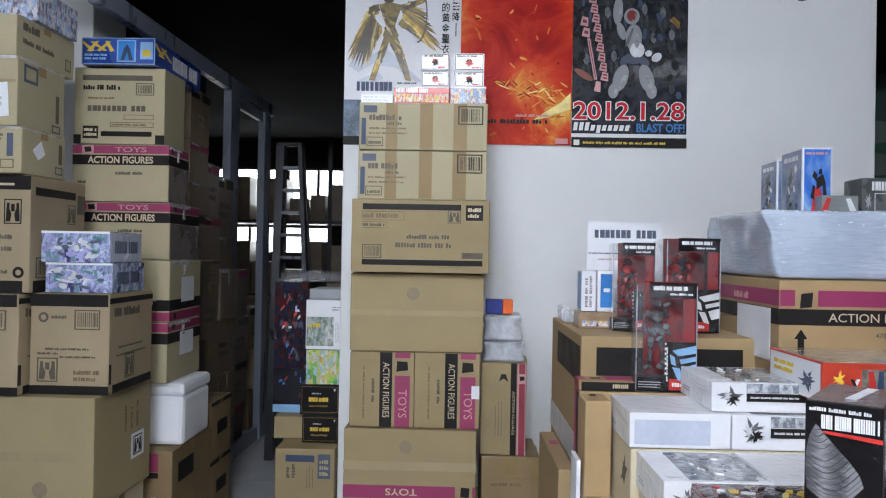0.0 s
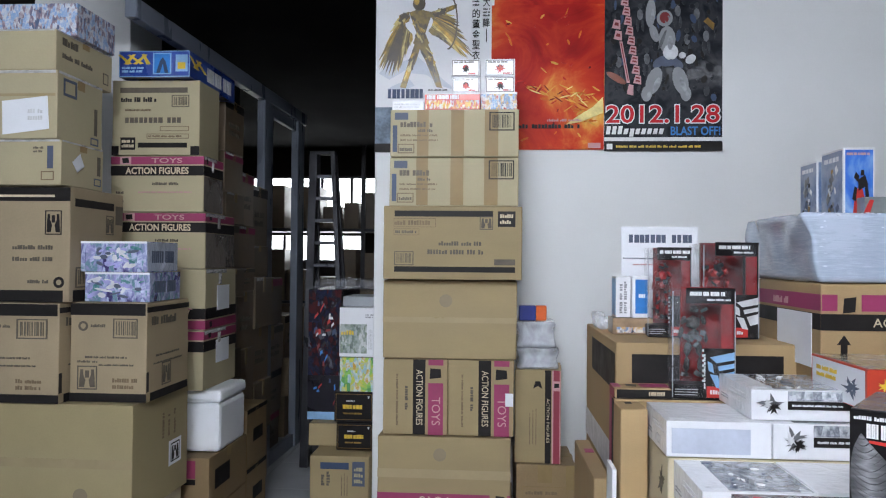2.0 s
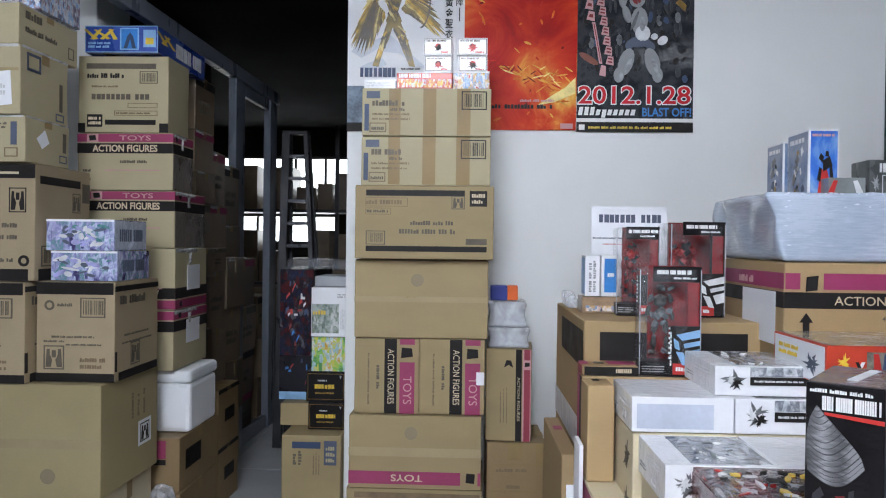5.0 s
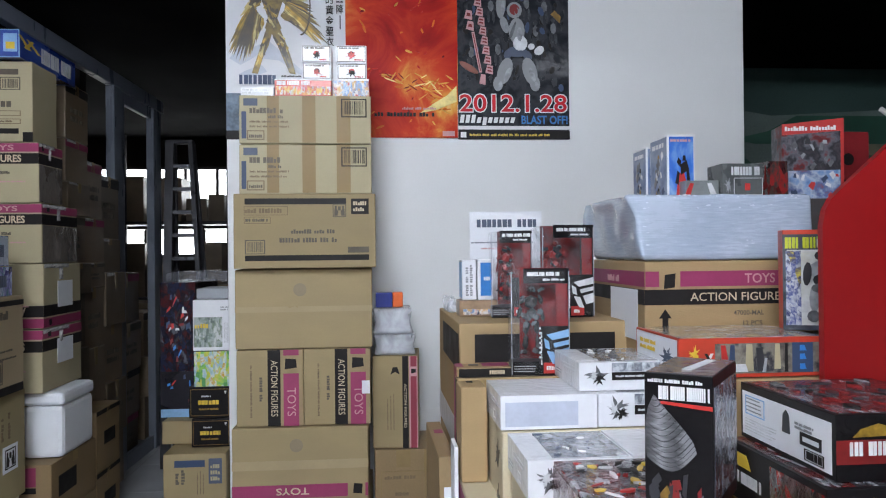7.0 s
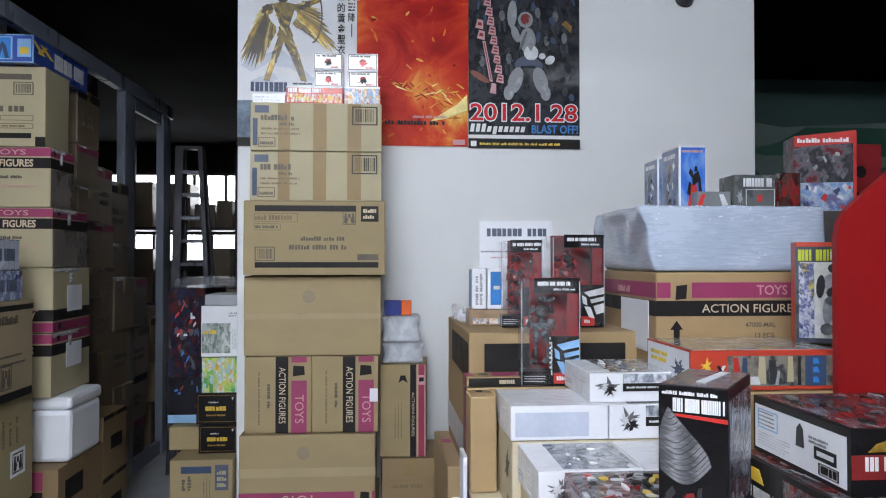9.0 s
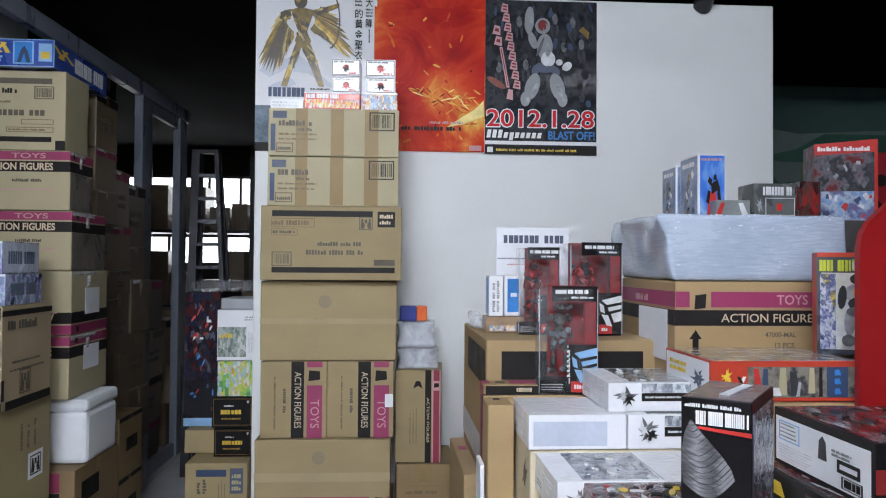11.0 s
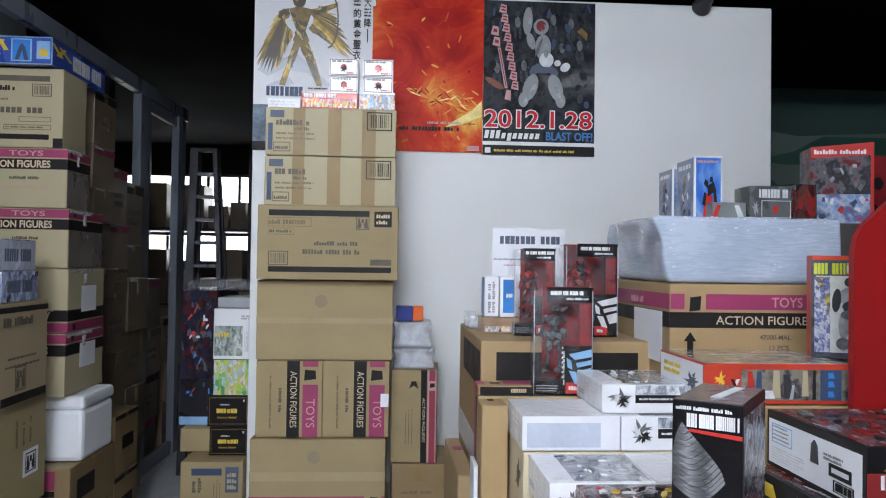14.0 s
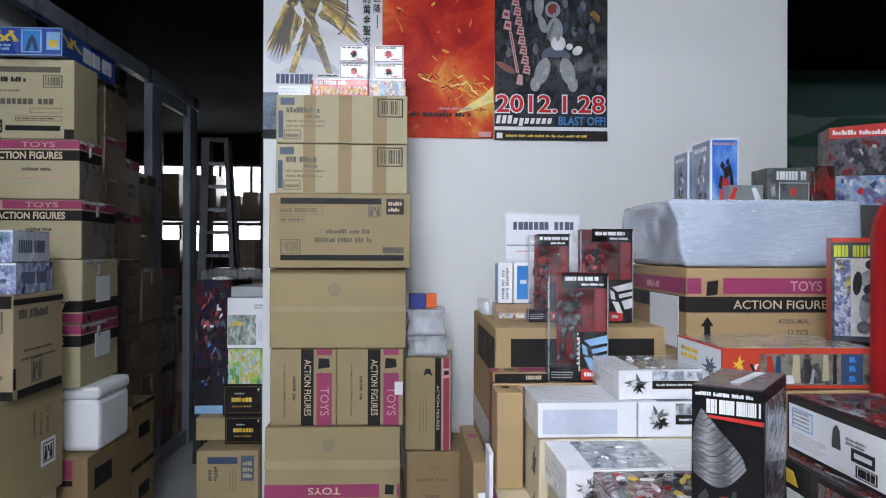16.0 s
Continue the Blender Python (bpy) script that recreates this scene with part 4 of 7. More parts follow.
# ---------------------------------------------------------------- floor tiles
tile_me = bpy.data.meshes.new("tile")
bmt = box_bm(-0.2985, 0.2985, -0.2985, 0.2985, -0.004, 0.0, 0.0015)
bmt.to_mesh(tile_me)
bmt.free()
tile_me.materials.append(TILE)
for ix in range(15):
    for iy in range(21):
        t = new("tile", tile_me)
        t.parent = floor
        t.matrix_parent_inverse = Matrix.Translation(floor.location).inverted()
        t.location = (-3.5 + 0.6 * ix, -3.4 + 0.6 * iy, 0.0)


# ---------------------------------------------------------------- the tall stack against the partition
def toy_carton_on_end(x0, x1, y0, y1, z0, z1, slip=False):
    """A carton standing on its end: its magenta and black bands run upright."""
    t, f = carton("tan toy carton standing on end, magenta and black bands", x0, x1, y0, y1, z0, z1, CARD)
    fr = f["front"]
    band(t, fr, 0.465, 0.005, 0.655, 0.995, BLACK_INK)
    lettering(t, fr, 0.515, 0.13, 0.615, 0.86, "ACTION FIGURES", CREAM_INK, 1, bold=0.0)
    band(t, fr, 0.70, 0.0, 0.93, 0.685, MAGENTA)
    band(t, fr, 0.70, 0.92, 0.93, 0.995, MAGENTA)
    lettering(t, fr, 0.755, 0.13, 0.885, 0.50, "TOYS", PINK_INK, 1, bold=0.0)
    shape_on(t, fr, [(0.72, 0.74), (0.90, 0.76), (0.89, 0.87), (0.73, 0.88)], BLACK_INK, "printed_badge")
    bars(t, fr, 0.33, 0.33, 0.40, 0.68, 1, FADED_INK, 4, upright=True)
    bars(t, fr, 0.20, 0.12, 0.24, 0.85, 1, BROWN_INK, 5, upright=True)
    if slip:
        band(t, fr, 0.87, 0.40, 0.99, 0.57, PAPER, "paper_slip", 0.001, 0.004)
    return t


def white_taped_carton(x0, x1, y0, y1, z0, z1, seed):
    """A tan carton with three upright strips of brown tape, a barcode and small print."""
    t, f = carton("tan carton with three upright tape strips and barcode", x0, x1, y0, y1, z0, z1, CARD_PALE)
    fr = f["front"]
    for a, b in ((0.21, 0.30), (0.475, 0.575), (0.735, 0.84)):
        band(t, fr, a, 0.02, b, 0.99, TAPE, "tape")
    band(t, fr, 0.035, 0.78, 0.14, 0.93, SLATE_INK, "printed_badge")
    band(t, fr, 0.02, 0.10, 0.055, 0.66, BLUE_INK)
    bars(t, fr, 0.08, 0.60, 0.36, 0.76, 1, FADED_INK, seed, fill=0.7)
    bars(t, fr, 0.22, 0.50, 0.33, 0.60, 1, FADED_INK, seed + 1)
    bars(t, fr, 0.08, 0.30, 0.38, 0.50, 2, BROWN_INK, seed + 2, fill=0.4)
    outline(t, fr, 0.06, 0.07, 0.19, 0.27, BROWN_INK, 0.06)
    bars(t, fr, 0.075, 0.10, 0.175, 0.20, 1, FADED_INK, seed + 3)
    barcode(t, fr, 0.77, 0.55, 0.965, 0.94, BLACK_INK, seed)
    return t


white_taped_carton(-0.325, 0.191, 3.05, 3.47, 1.853, 2.043, 21)
white_taped_carton(-0.325, 0.192, 3.05, 3.47, 1.655, 1.850, 31)

t, f = carton("wide tan carton turned upside down with black bands", -0.341, 0.205, 3.0, 3.46, 1.363, 1.652, CARD)
fr = f["front"]
band(t, fr, 0.08, 0.855, 0.79, 0.935, BLACK_INK)
band(t, fr, 0.08, 0.10, 0.95, 0.175, BLACK_INK)
band(t, fr, 0.825, 0.72, 0.95, 0.93, BLACK_INK, "brand_badge")
bars(t, fr, 0.84, 0.745, 0.935, 0.905, 2, CREAM_INK, 3, high=0.002)
care_mark(t, fr, 0.695, 0.68, 0.79, 0.86, FADED_INK)
bars(t, fr, 0.08, 0.72, 0.37, 0.82, 1, BROWN_INK, 41)
outline(t, fr, 0.075, 0.71, 0.38, 0.83, BROWN_INK, 0.012)
outline(t, fr, 0.075, 0.60, 0.26, 0.69, BROWN_INK, 0.02)
bars(t, fr, 0.085, 0.615, 0.25, 0.675, 1, FADED_INK, 42)
bars(t, fr, 0.40, 0.45, 0.80, 0.53, 1, FADED_INK, 43, fill=0.7)
bars(t, fr, 0.32, 0.33, 0.76, 0.42, 1, FADED_INK, 44, fill=0.7)
barcode(t, fr, 0.08, 0.19, 0.22, 0.38, FADED_INK, 4)
band(t, fr, 0.80, 0.20, 0.95, 0.28, FADED_INK, "printed_badge")

t, f = carton("plain wide tan carton with a faint round mark", -0.347, 0.188, 3.05, 3.47, 1.046, 1.358, CARD)
disc_mark(t, f["front"], 0.47, 0.74, 0.026, surface("faint grey stamp", (0.26, 0.21, 0.135), 0.7), 0)
band(t, f["front"], 0.0, 0.46, 1.0, 0.53, surface("clear tape on board", (0.375, 0.29, 0.16), 0.30, 0.1, 6, 0.05, coat=0.5), "tape", 0.0002, 0.0005)

toy_carton_on_end(-0.343, -0.083, 3.05, 3.42, 0.742, 1.043)
toy_carton_on_end(-0.080, 0.182, 3.05, 3.42, 0.742, 1.043, True)

t, f = carton("wide tan toy carton upside down, magenta band", -0.357, 0.171, 3.03, 3.47, 0.448, 0.739, CARD)
fr = f["front"]
disc_mark(t, fr, 0.47, 0.76, 0.026, surface("faint grey stamp two", (0.26, 0.21, 0.135), 0.7), 0)
band(t, fr, 0.0, 0.06, 0.845, 0.235, MAGENTA)
lettering(t, fr, 0.32, 0.10, 0.56, 0.195, "TOYS", CREAM_INK, 2)
shape_on(t, fr, [(0.885, 0.10), (0.95, 0.09), (0.955, 0.22), (0.89, 0.23)], BLACK_INK, "printed_badge")
band(t, fr, 0.975, 0.06, 0.995, 0.235, MAGENTA)
band(t, fr, 0.0, 0.44, 1.0, 0.56, surface("clear tape over board", (0.375, 0.29, 0.16), 0.30, 0.1, 6, 0.05, coat=0.5), "tape", 0.0002, 0.0005)
t, f = carton("wide tan carton with brown printed strip", -0.365, 0.18, 3.04, 3.47, 0.158, 0.445, CARD)
band(t, f["front"], 0.06, 0.86, 0.98, 0.94, BROWN_INK)
bars(t, f["front"], 0.05, 0.5, 0.6, 0.75, 2, FADED_INK, 51)
carton("tan carton on the floor under the stack", -0.36, 0.19, 3.04, 3.47, 0.0, 0.155, CARD)


def toy_box(name, label, x0, x1, y0, y1, z0, z1, material, rz=0.0, category="toy box", group="", **kw):
    return make_box(name, label, category, x0, x1, y0, y1, z0, z1, material, rz, group, bevel=0.0015, dent=0.001, cuts=2, **kw)


# small boxes on top of the tall stack
t, f = toy_box("toy_box", "flat white toy box on a carton", -0.318, -0.190, 3.07, 3.25, 2.043, 2.082, WHITE_BOX)
bars(t, f["front"], 0.05, 0.2, 0.95, 0.8, 2, PALE_INK, 7)
t, f = toy_box("toy_box", "flat red, yellow and white toy box", -0.186, 0.038, 3.07, 3.25, 2.043, 2.112, RED_BOX)
bars(t, f["front"], 0.04, 0.62, 0.70, 0.92, 1, WHITE_INK, 8, fill=0.8)
band(t, f["front"], 0.02, 0.1, 0.98, 0.58, art("red cartoon strip", [(0.6, 0.05, 0.04), (0.7, 0.5, 0.08), (0.7, 0.7, 0.7), (0.55, 0.03, 0.03), (0.7, 0.45, 0.12)], 22, coat=0.1, spec=0.2), "printed_art")
band(t, f["front"], 0.0, 0.93, 1.0, 1.0, WHITE_INK)
t, f = toy_box("toy_box", "flat toy box with blue and red artwork", 0.041, 0.186, 3.07, 3.25, 2.043, 2.115, ART_MIX)
band(t, f["front"], 0.0, 0.9, 1.0, 1.0, WHITE_INK)
k = 0
for x0, x1 in ((-0.081, 0.036), (0.055, 0.177)):
    for z0, z1 in ((2.1165, 2.182), (2.184, 2.254)):
        k += 1
        t, f = toy_box("small_figure_box", "small white figure box with red and black print", x0 + 0.003 * (k % 2), x1, 3.09, 3.22, z0, z1, WHITE_BOX, group="small white figure boxes")
        fr = f["front"]
        outline(t, fr, 0.03, 0.05, 0.97, 0.95, FADED_INK, 0.025)
        bars(t, fr, 0.1, 0.76, 0.8, 0.9, 1, FADED_INK, 60 + k, fill=0.7)
        spiky_mark(t, fr, 0.30, 0.15, 0.70, 0.72, (RED_INK, BLACK_INK)[(k // 2) % 2], k, "printed_shape")
        disc_mark(t, fr, 0.5, 0.5, 0.012, (BLACK_INK, RED_INK)[(k // 2) % 2], name="printed_shape")
        bars(t, fr, 0.6, 0.1, 0.9, 0.25, 1, RED_INK, 70 + k)

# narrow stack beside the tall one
carton("tan carton on the floor by the partition", 0.195, 0.455, 3.14, 3.48, 0.0, 0.345, CARD_BROWN_DIM)
t, f = carton("brown carton with tape and small print", 0.192, 0.435, 3.15, 3.47, 0.348, 0.610, CARD_BROWN_DIM)
bars(t, f["front"], 0.16, 0.52, 0.70, 0.60, 1, BROWN_INK, 81, pitch=0.9)
bars(t, f["front"], 0.34, 0.26, 0.58, 0.34, 1, BROWN_INK, 83)
outline(t, f["front"], 0.10, 0.22, 0.86, 0.66, TAPE, 0.015)
band(t, f["front"], 0.83, 0.62, 0.99, 0.99, TAPE, "tape")
band(t, f["front"], 0.36, 0.72, 0.60, 0.99, TAPE, "tape")
t, f = carton("upright tan toy carton with black and magenta bands", 0.195, 0.385, 3.16, 3.42, 0.613, 0.992, CARD, rz=-4)
fr = f["front"]
band(t, fr, 0.655, 0.0, 0.785, 1.0, BLACK_INK)
lettering(t, fr, 0.690, 0.22, 0.750, 0.70, "ACTION FIGURES", CREAM_INK, 1, bold=0.0)
band(t, fr, 0.805, 0.0, 0.985, 1.0, PINK_INK, "printed_band", 0.0002, 0.0008)
band(t, fr, 0.835, 0.0, 0.965, 0.78, DULL_RED)
band(t, fr, 0.835, 0.885, 0.965, 1.0, DULL_RED)
shape_on(t, fr, [(0.845, 0.81), (0.955, 0.82), (0.95, 0.86), (0.85, 0.86)], BLACK_INK, "printed_badge")
shape_on(t, fr, [(0.40, 0.80), (0.50, 0.83), (0.60, 0.80), (0.55, 0.88), (0.45, 0.88)], BLACK_INK, "printed_badge")
bars(t, fr, 0.30, 0.2, 0.5, 0.6, 3, BROWN_INK, 82, upright=True, fill=0.3)


def plastic_pack(label, x0, x1, y0, y1, z0, z1):
    """A pillow-shaped clear plastic pack with a folded white filling."""
    thing = tagged(new("plastic_pack"), label, "plastic pack", "clear plastic packs")
    thing.location = ((x0 + x1) / 2, (y0 + y1) / 2, z0)
    w, d, h = x1 - x0, y1 - y0, z1 - z0
    bm = worn_box(w, d, h, 0.012, 0.010, 6, x0 * 50 + z0 * 20)
    for v in bm.verts:
        pinch = 1.0 - 0.16 * (1.0 - abs(2 * v.co.z / h - 1.0)) * abs(v.co.x) / (w / 2)
        v.co.x *= pinch
    part("bag", bm, BAG, thing, smooth=True)
    bm = worn_box(w * 0.62, d * 0.7, h * 0.60, 0.012, 0.006, 3, 4)
    bmesh.ops.translate(bm, verts=bm.verts[:], vec=(0, 0, 0.004))
    part("filling", bm, surface("pale filling", (0.66, 0.69, 0.75), 0.5, 0.04, 10, 0.05), thing)


plastic_pack("clear plastic pack with pale contents", 0.188, 0.374, 3.17, 3.38, 0.993, 1.080)
plastic_pack("clear plastic pack with pale contents", 0.186, 0.360, 3.17, 3.38, 1.081, 1.190)
thing = tagged(new("plastic_block"), "small navy and orange plastic block", "plastic block")
thing.location = (0.262, 3.24, 1.190)
part("navy_half", box_bm(-0.058, 0.012, -0.03, 0.03, 0, 0.062, 0.004, 2), NAVY_PL, thing)
part("orange_half", box_bm(0.0125, 0.056, -0.031, 0.031, 0.0005, 0.062, 0.004, 2), ORANGE_PL, thing)

# left of the tall stack, beyond the partition's end
carton("tan carton on the floor at the aisle", -0.74, -0.47, 3.46, 3.9, 0.0, 0.24, CARD)
t, f = carton("tan carton with blue printed strip and label", -0.735, -0.462, 3.45, 3.9, 0.243, 0.543, CARD)
fr = f["front"]
band(t, fr, 0.18, 0.80, 0.66, 0.90, BLUE_INK)
band(t, fr, 0.72, 0.55, 0.93, 0.92, SLATE_INK, "label")
bars(t, fr, 0.75, 0.58, 0.90, 0.85, 3, CARD_PALE, 5, high=0.002)
bars(t, fr, 0.18, 0.55, 0.36, 0.76, 2, FADED_INK, 91, upright=True)
bars(t, fr, 0.52, 0.40, 0.66, 0.74, 3, BROWN_INK, 92, upright=True, fill=0.3)
t, f = carton("small tan carton under a tall figure box", -0.785, -0.640, 3.62, 3.98, 0.545, 0.652, CARD)
for x0, x1, z0, z1, y in ((-0.635, -0.462, 0.545, 0.672, 3.55), (-0.648, -0.463, 0.675, 0.816, 3.56)):
    t, f = toy_box("toy_box", "black toy box with gold frame and gold print", x0, x1, y, 3.86, z0, z1, BLACK_BOX, group="black boxes with gold print")
    fr = f["front"]
    outline(t, fr, 0.04, 0.07, 0.96, 0.93, GOLD_DARK, 0.012)
    bars(t, fr, 0.22, 0.40, 0.74, 0.60, 1, YELLOW_INK, 95, fill=0.7, pitch=0.8)
    bars(t, fr, 0.30, 0.66, 0.55, 0.74, 1, PALE_INK, 96)
    bars(t, fr, 0.24, 0.24, 0.78, 0.33, 1, GOLD_INK, 97)
    shape_on(t, fr, [(0.85, 0.86), (0.88, 0.76), (0.91, 0.86)], PALE_INK, "printed_badge")
t, f = toy_box("toy_box", "toy box with yellow and green artwork", -0.622, -0.462, 3.55, 3.86, 0.819, 0.979, ART_GREEN)
t, f = toy_box("toy_box", "white toy box with a green photograph", -0.625, -0.462, 3.55, 3.86, 0.982, 1.213, WHITE_BOX)
fr = f["front"]
band(t, fr, 0.02, 0.07, 0.80, 0.66, ART_PHOTO, "printed_photo")
bars(t, fr, 0.05, 0.42, 0.45, 0.56, 1, YELLOW_INK, 98, high=0.002)
bars(t, fr, 0.84, 0.15, 0.97, 0.6, 3, PALE_INK, 99, upright=True)
bars(t, fr, 0.75, 0.78, 0.98, 0.88, 2, GREY_INK, 100)
t, f = toy_box("tall_figure_box", "tall dark figure box in shiny film", -0.812, -0.648, 3.70, 4.2, 0.653, 1.289, ART_ROBOT)
band(t, f["front"], 0.0, 0.0, 1.0, 0.06, SKY_INK)
band(t, f["front"], 0.0, 0.06, 1.0, 0.34, surface("dark violet print", (0.008, 0.007, 0.012), 0.3, 0.4, 10, 0.0, coat=0.2, crinkle=0.5, spec=0.2))
for k in range(30):
    rng = random.Random(k)
    shape_on(t, f["front"], tilt_ring(rng.uniform(0.15, 0.85), rng.uniform(0.14, 0.92), rng.uniform(0.02, 0.08), rng.uniform(0.006, 0.022), rng.uniform(0, 0.6)), (PALE_INK, RED_INK, BLUE_INK, DARK_RED, CYAN_INK, BLACK_INK)[k % 6], "printed_shape", 0.0014)
thing = tagged(new("plastic_bag"), "crumpled clear plastic bag on a box", "plastic bag")
thing.location = (-0.62, 3.95, 1.2895)
bm = worn_box(0.36, 0.42, 0.05, 0.012, 0.03, 6, 9)
part("bag", bm, BAG_THIN, thing, smooth=True)
t, f = toy_box("toy_box", "grey toy box behind a white one", -0.620, -0.47, 3.60, 3.85, 1.215, 1.262, surface("grey board", (0.32, 0.34, 0.36), 0.4))

# ---------------------------------------------------------------- left: first column of cartons
def marked_carton(label, x0, x1, y0, y1, z0, z1, seed, top=True):
    """A tan carton with black bands along its edges, marks, barcode and small print."""
    t, f = carton(label, x0, x1, y0, y1, z0, z1, CARD_TAN, tape=False)
    for s in ("front", "right"):
        fc = f[s]
        band(t, fc, 0.0 if s == "front" else 0.08, 0.0, 1.0 if s == "front" else 0.98, 0.085, BLACK_INK)
        if s == "front":
            band(t, fc, 0.0, 0.87, 0.98, 0.99, BLACK_INK)
        bars(t, fc, 0.20, 0.43, 0.75, 0.465, 1, FADED_INK, seed, fill=0.6)
        bars(t, fc, 0.38 if s == "front" else 0.15, 0.355, 0.85, 0.385, 1, FADED_INK, seed + 1, fill=0.6)
        care_mark(t, fc, 0.10 if s == "front" else 0.34, 0.12, 0.36 if s == "front" else 0.55, 0.36, FADED_INK)
    band(t, f["right"], 0.0, 0.90, 1.0, 0.955, BLACK_INK)
    bars(t, f["front"], 0.10, 0.385, 0.36, 0.42, 1, FADED_INK, seed + 6, pitch=0.9)
    band(t, f["right"], 0.0, 0.10, 0.05, 0.30, BLACK_INK, "printed_badge")
    barcode(t, f["front"], 0.56, 0.64, 0.88, 0.84, FADED_INK, seed)
    disc_mark(t, f["front"], 0.17, 0.76, 0.020, FADED_INK, 0.55)
    bars(t, f["front"], 0.27, 0.74, 0.50, 0.79, 1, FADED_INK, seed + 2)
    bars(t, f["front"], 0.56, 0.12, 0.88, 0.25, 2, BROWN_INK, seed + 3)
    bars(t, f["right"], 0.10, 0.74, 0.80, 0.88, 1, FADED_INK, seed + 4)
    return t, f


carton("cream carton on the floor under a large one", -1.98, -1.300, 2.92, 3.37, 0.0, 0.418, CARD_CREAM)
t, f = carton("large plain tan carton with a handling label", -1.98, -1.285, 2.88, 3.39, 0.422, 0.866, CARD_DULL, tape=False)
band(t, f["right"], 0.62, 0.28, 0.86, 0.52, PAPER, "handling_label")
care_mark(t, f["right"], 0.655, 0.31, 0.825, 0.49, BLACK_INK)
bars(t, f["right"], 0.46, 0.58, 0.78, 0.82, 3, BROWN_INK, 104, upright=True, fill=0.3)
disc_mark(t, f["front"], 0.70, 0.20, 0.03, surface("faint grey stamp three", (0.22, 0.18, 0.115), 0.7), 0)
band(t, f["front"], 0.0, 0.44, 1.0, 0.52, CLEAR_TAPE, "tape", 0.0002, 0.0005)
marked_carton("tan carton with black bands and handling marks", -1.576, -1.262, 2.93, 3.33, 0.868, 1.260, 110)
marked_carton("tan carton with black bands and barcode", -1.98, -1.582, 2.87, 3.30, 0.868, 1.258, 120)
t, f = carton("tall tan carton with black bands and marks", -1.98, -1.556, 2.88, 3.30, 1.262, 1.716, CARD_TAN, tape=False)
for s, a in (("front", 0.0), ("right", 0.06)):
    band(t, f[s], a, 0.0, 0.94, 0.10, BLACK_INK)
    if s == "front":
        band(t, f[s], 0.0, 0.87, 1.0, 0.99, BLACK_INK)
        band(t, f[s], 0.0, 0.905, 0.85, 0.925, CARD_CREAM, "printed_band", 0.0008, 0.0016)
    else:
        band(t, f[s], 0.08, 0.83, 0.80, 0.90, BLACK_INK)
        band(t, f[s], 0.84, 0.70, 0.99, 0.88, FADED_INK, "printed_badge")
care_mark(t, f["front"], 0.76, 0.58, 0.92, 0.79, BLACK_INK)
care_mark(t, f["right"], 0.65, 0.60, 0.80, 0.78, FADED_INK)
bars(t, f["front"], 0.45, 0.44, 0.88, 0.50, 1, FADED_INK, 131)
bars(t, f["front"], 0.45, 0.34, 0.88, 0.40, 1, FADED_INK, 132)
disc_mark(t, f["front"], 0.90, 0.17, 0.022, BLACK_INK, 0.5)
bars(t, f["front"], 0.60, 0.15, 0.82, 0.20, 1, FADED_INK, 133)
barcode(t, f["right"], 0.10, 0.12, 0.50, 0.30, FADED_INK, 13)
t, f = carton("tan carton with a white diamond sticker", -1.98, -1.573, 2.85, 3.155, 1.718, 1.894, CARD_PALE, group="taped cartons")
crumpled_tape(t, f["front"], 0.30, 0.955, 0.98, 0.998, 7, 12, 2)
crumpled_tape(t, f["right"], 0.02, 0.96, 0.98, 0.998, 8, 12, 2)
shape_on(t, f["right"], [(0.24, 0.55), (0.36, 0.34), (0.52, 0.50), (0.42, 0.78)], PAPER, "sticker")
band(t, f["right"], 0.84, 0.35, 0.92, 0.80, FADED_INK)
outline(t, f["right"], 0.76, 0.10, 0.93, 0.28, SLATE_INK, 0.1)
band(t, f["front"], 0.86, 0.36, 0.92, 0.86, SLATE_INK)
bars(t, f["front"], 0.72, 0.70, 0.82, 0.86, 2, FADED_INK, 141)
outline(t, f["front"], 0.80, 0.10, 0.93, 0.30, BROWN_INK, 0.08)
t, f = carton("tan carton with a white paper sheet", -1.98, -1.588, 2.84, 3.17, 1.896, 2.163, CARD_PALE, group="taped cartons")
crumpled_tape(t, f["front"], 0.30, 0.955, 0.98, 0.998, 7, 12, 2)
crumpled_tape(t, f["right"], 0.02, 0.96, 0.98, 0.998, 8, 12, 2)
shape_on(t, f["front"], [(0.44, 0.06), (0.92, 0.14), (0.90, 0.62), (0.43, 0.55)], PAPER, "paper_sheet", 0.002)
bars(t, f["front"], 0.70, 0.25, 0.85, 0.45, 2, PALE_INK, 142, high=0.0026)
band(t, f["right"], 0.80, 0.20, 0.87, 0.62, FADED_INK)
outline(t, f["right"], 0.72, 0.04, 0.90, 0.16, SLATE_INK, 0.1)
outline(t, f["right"], 0.12, 0.66, 0.40, 0.92, SLATE_INK, 0.12)
band(t, f["front"], 0.3, 0.62, 0.98, 0.66, CLEAR_TAPE, "tape")
t, f = carton("tan carton near the top of a stack", -1.98, -1.602, 2.85, 3.27, 2.166, 2.326, CARD_PALE, group="taped cartons")
crumpled_tape(t, f["front"], 0.30, 0.955, 0.98, 0.998, 7, 12, 2)
crumpled_tape(t, f["right"], 0.02, 0.96, 0.98, 0.998, 8, 12, 2)
bars(t, f["right"], 0.10, 0.62, 0.36, 0.92, 1, FADED_INK, 143)
bars(t, f["right"], 0.10, 0.32, 0.70, 0.52, 1, FADED_INK, 144)
outline(t, f["right"], 0.82, 0.15, 0.92, 0.45, FADED_INK, 0.1)
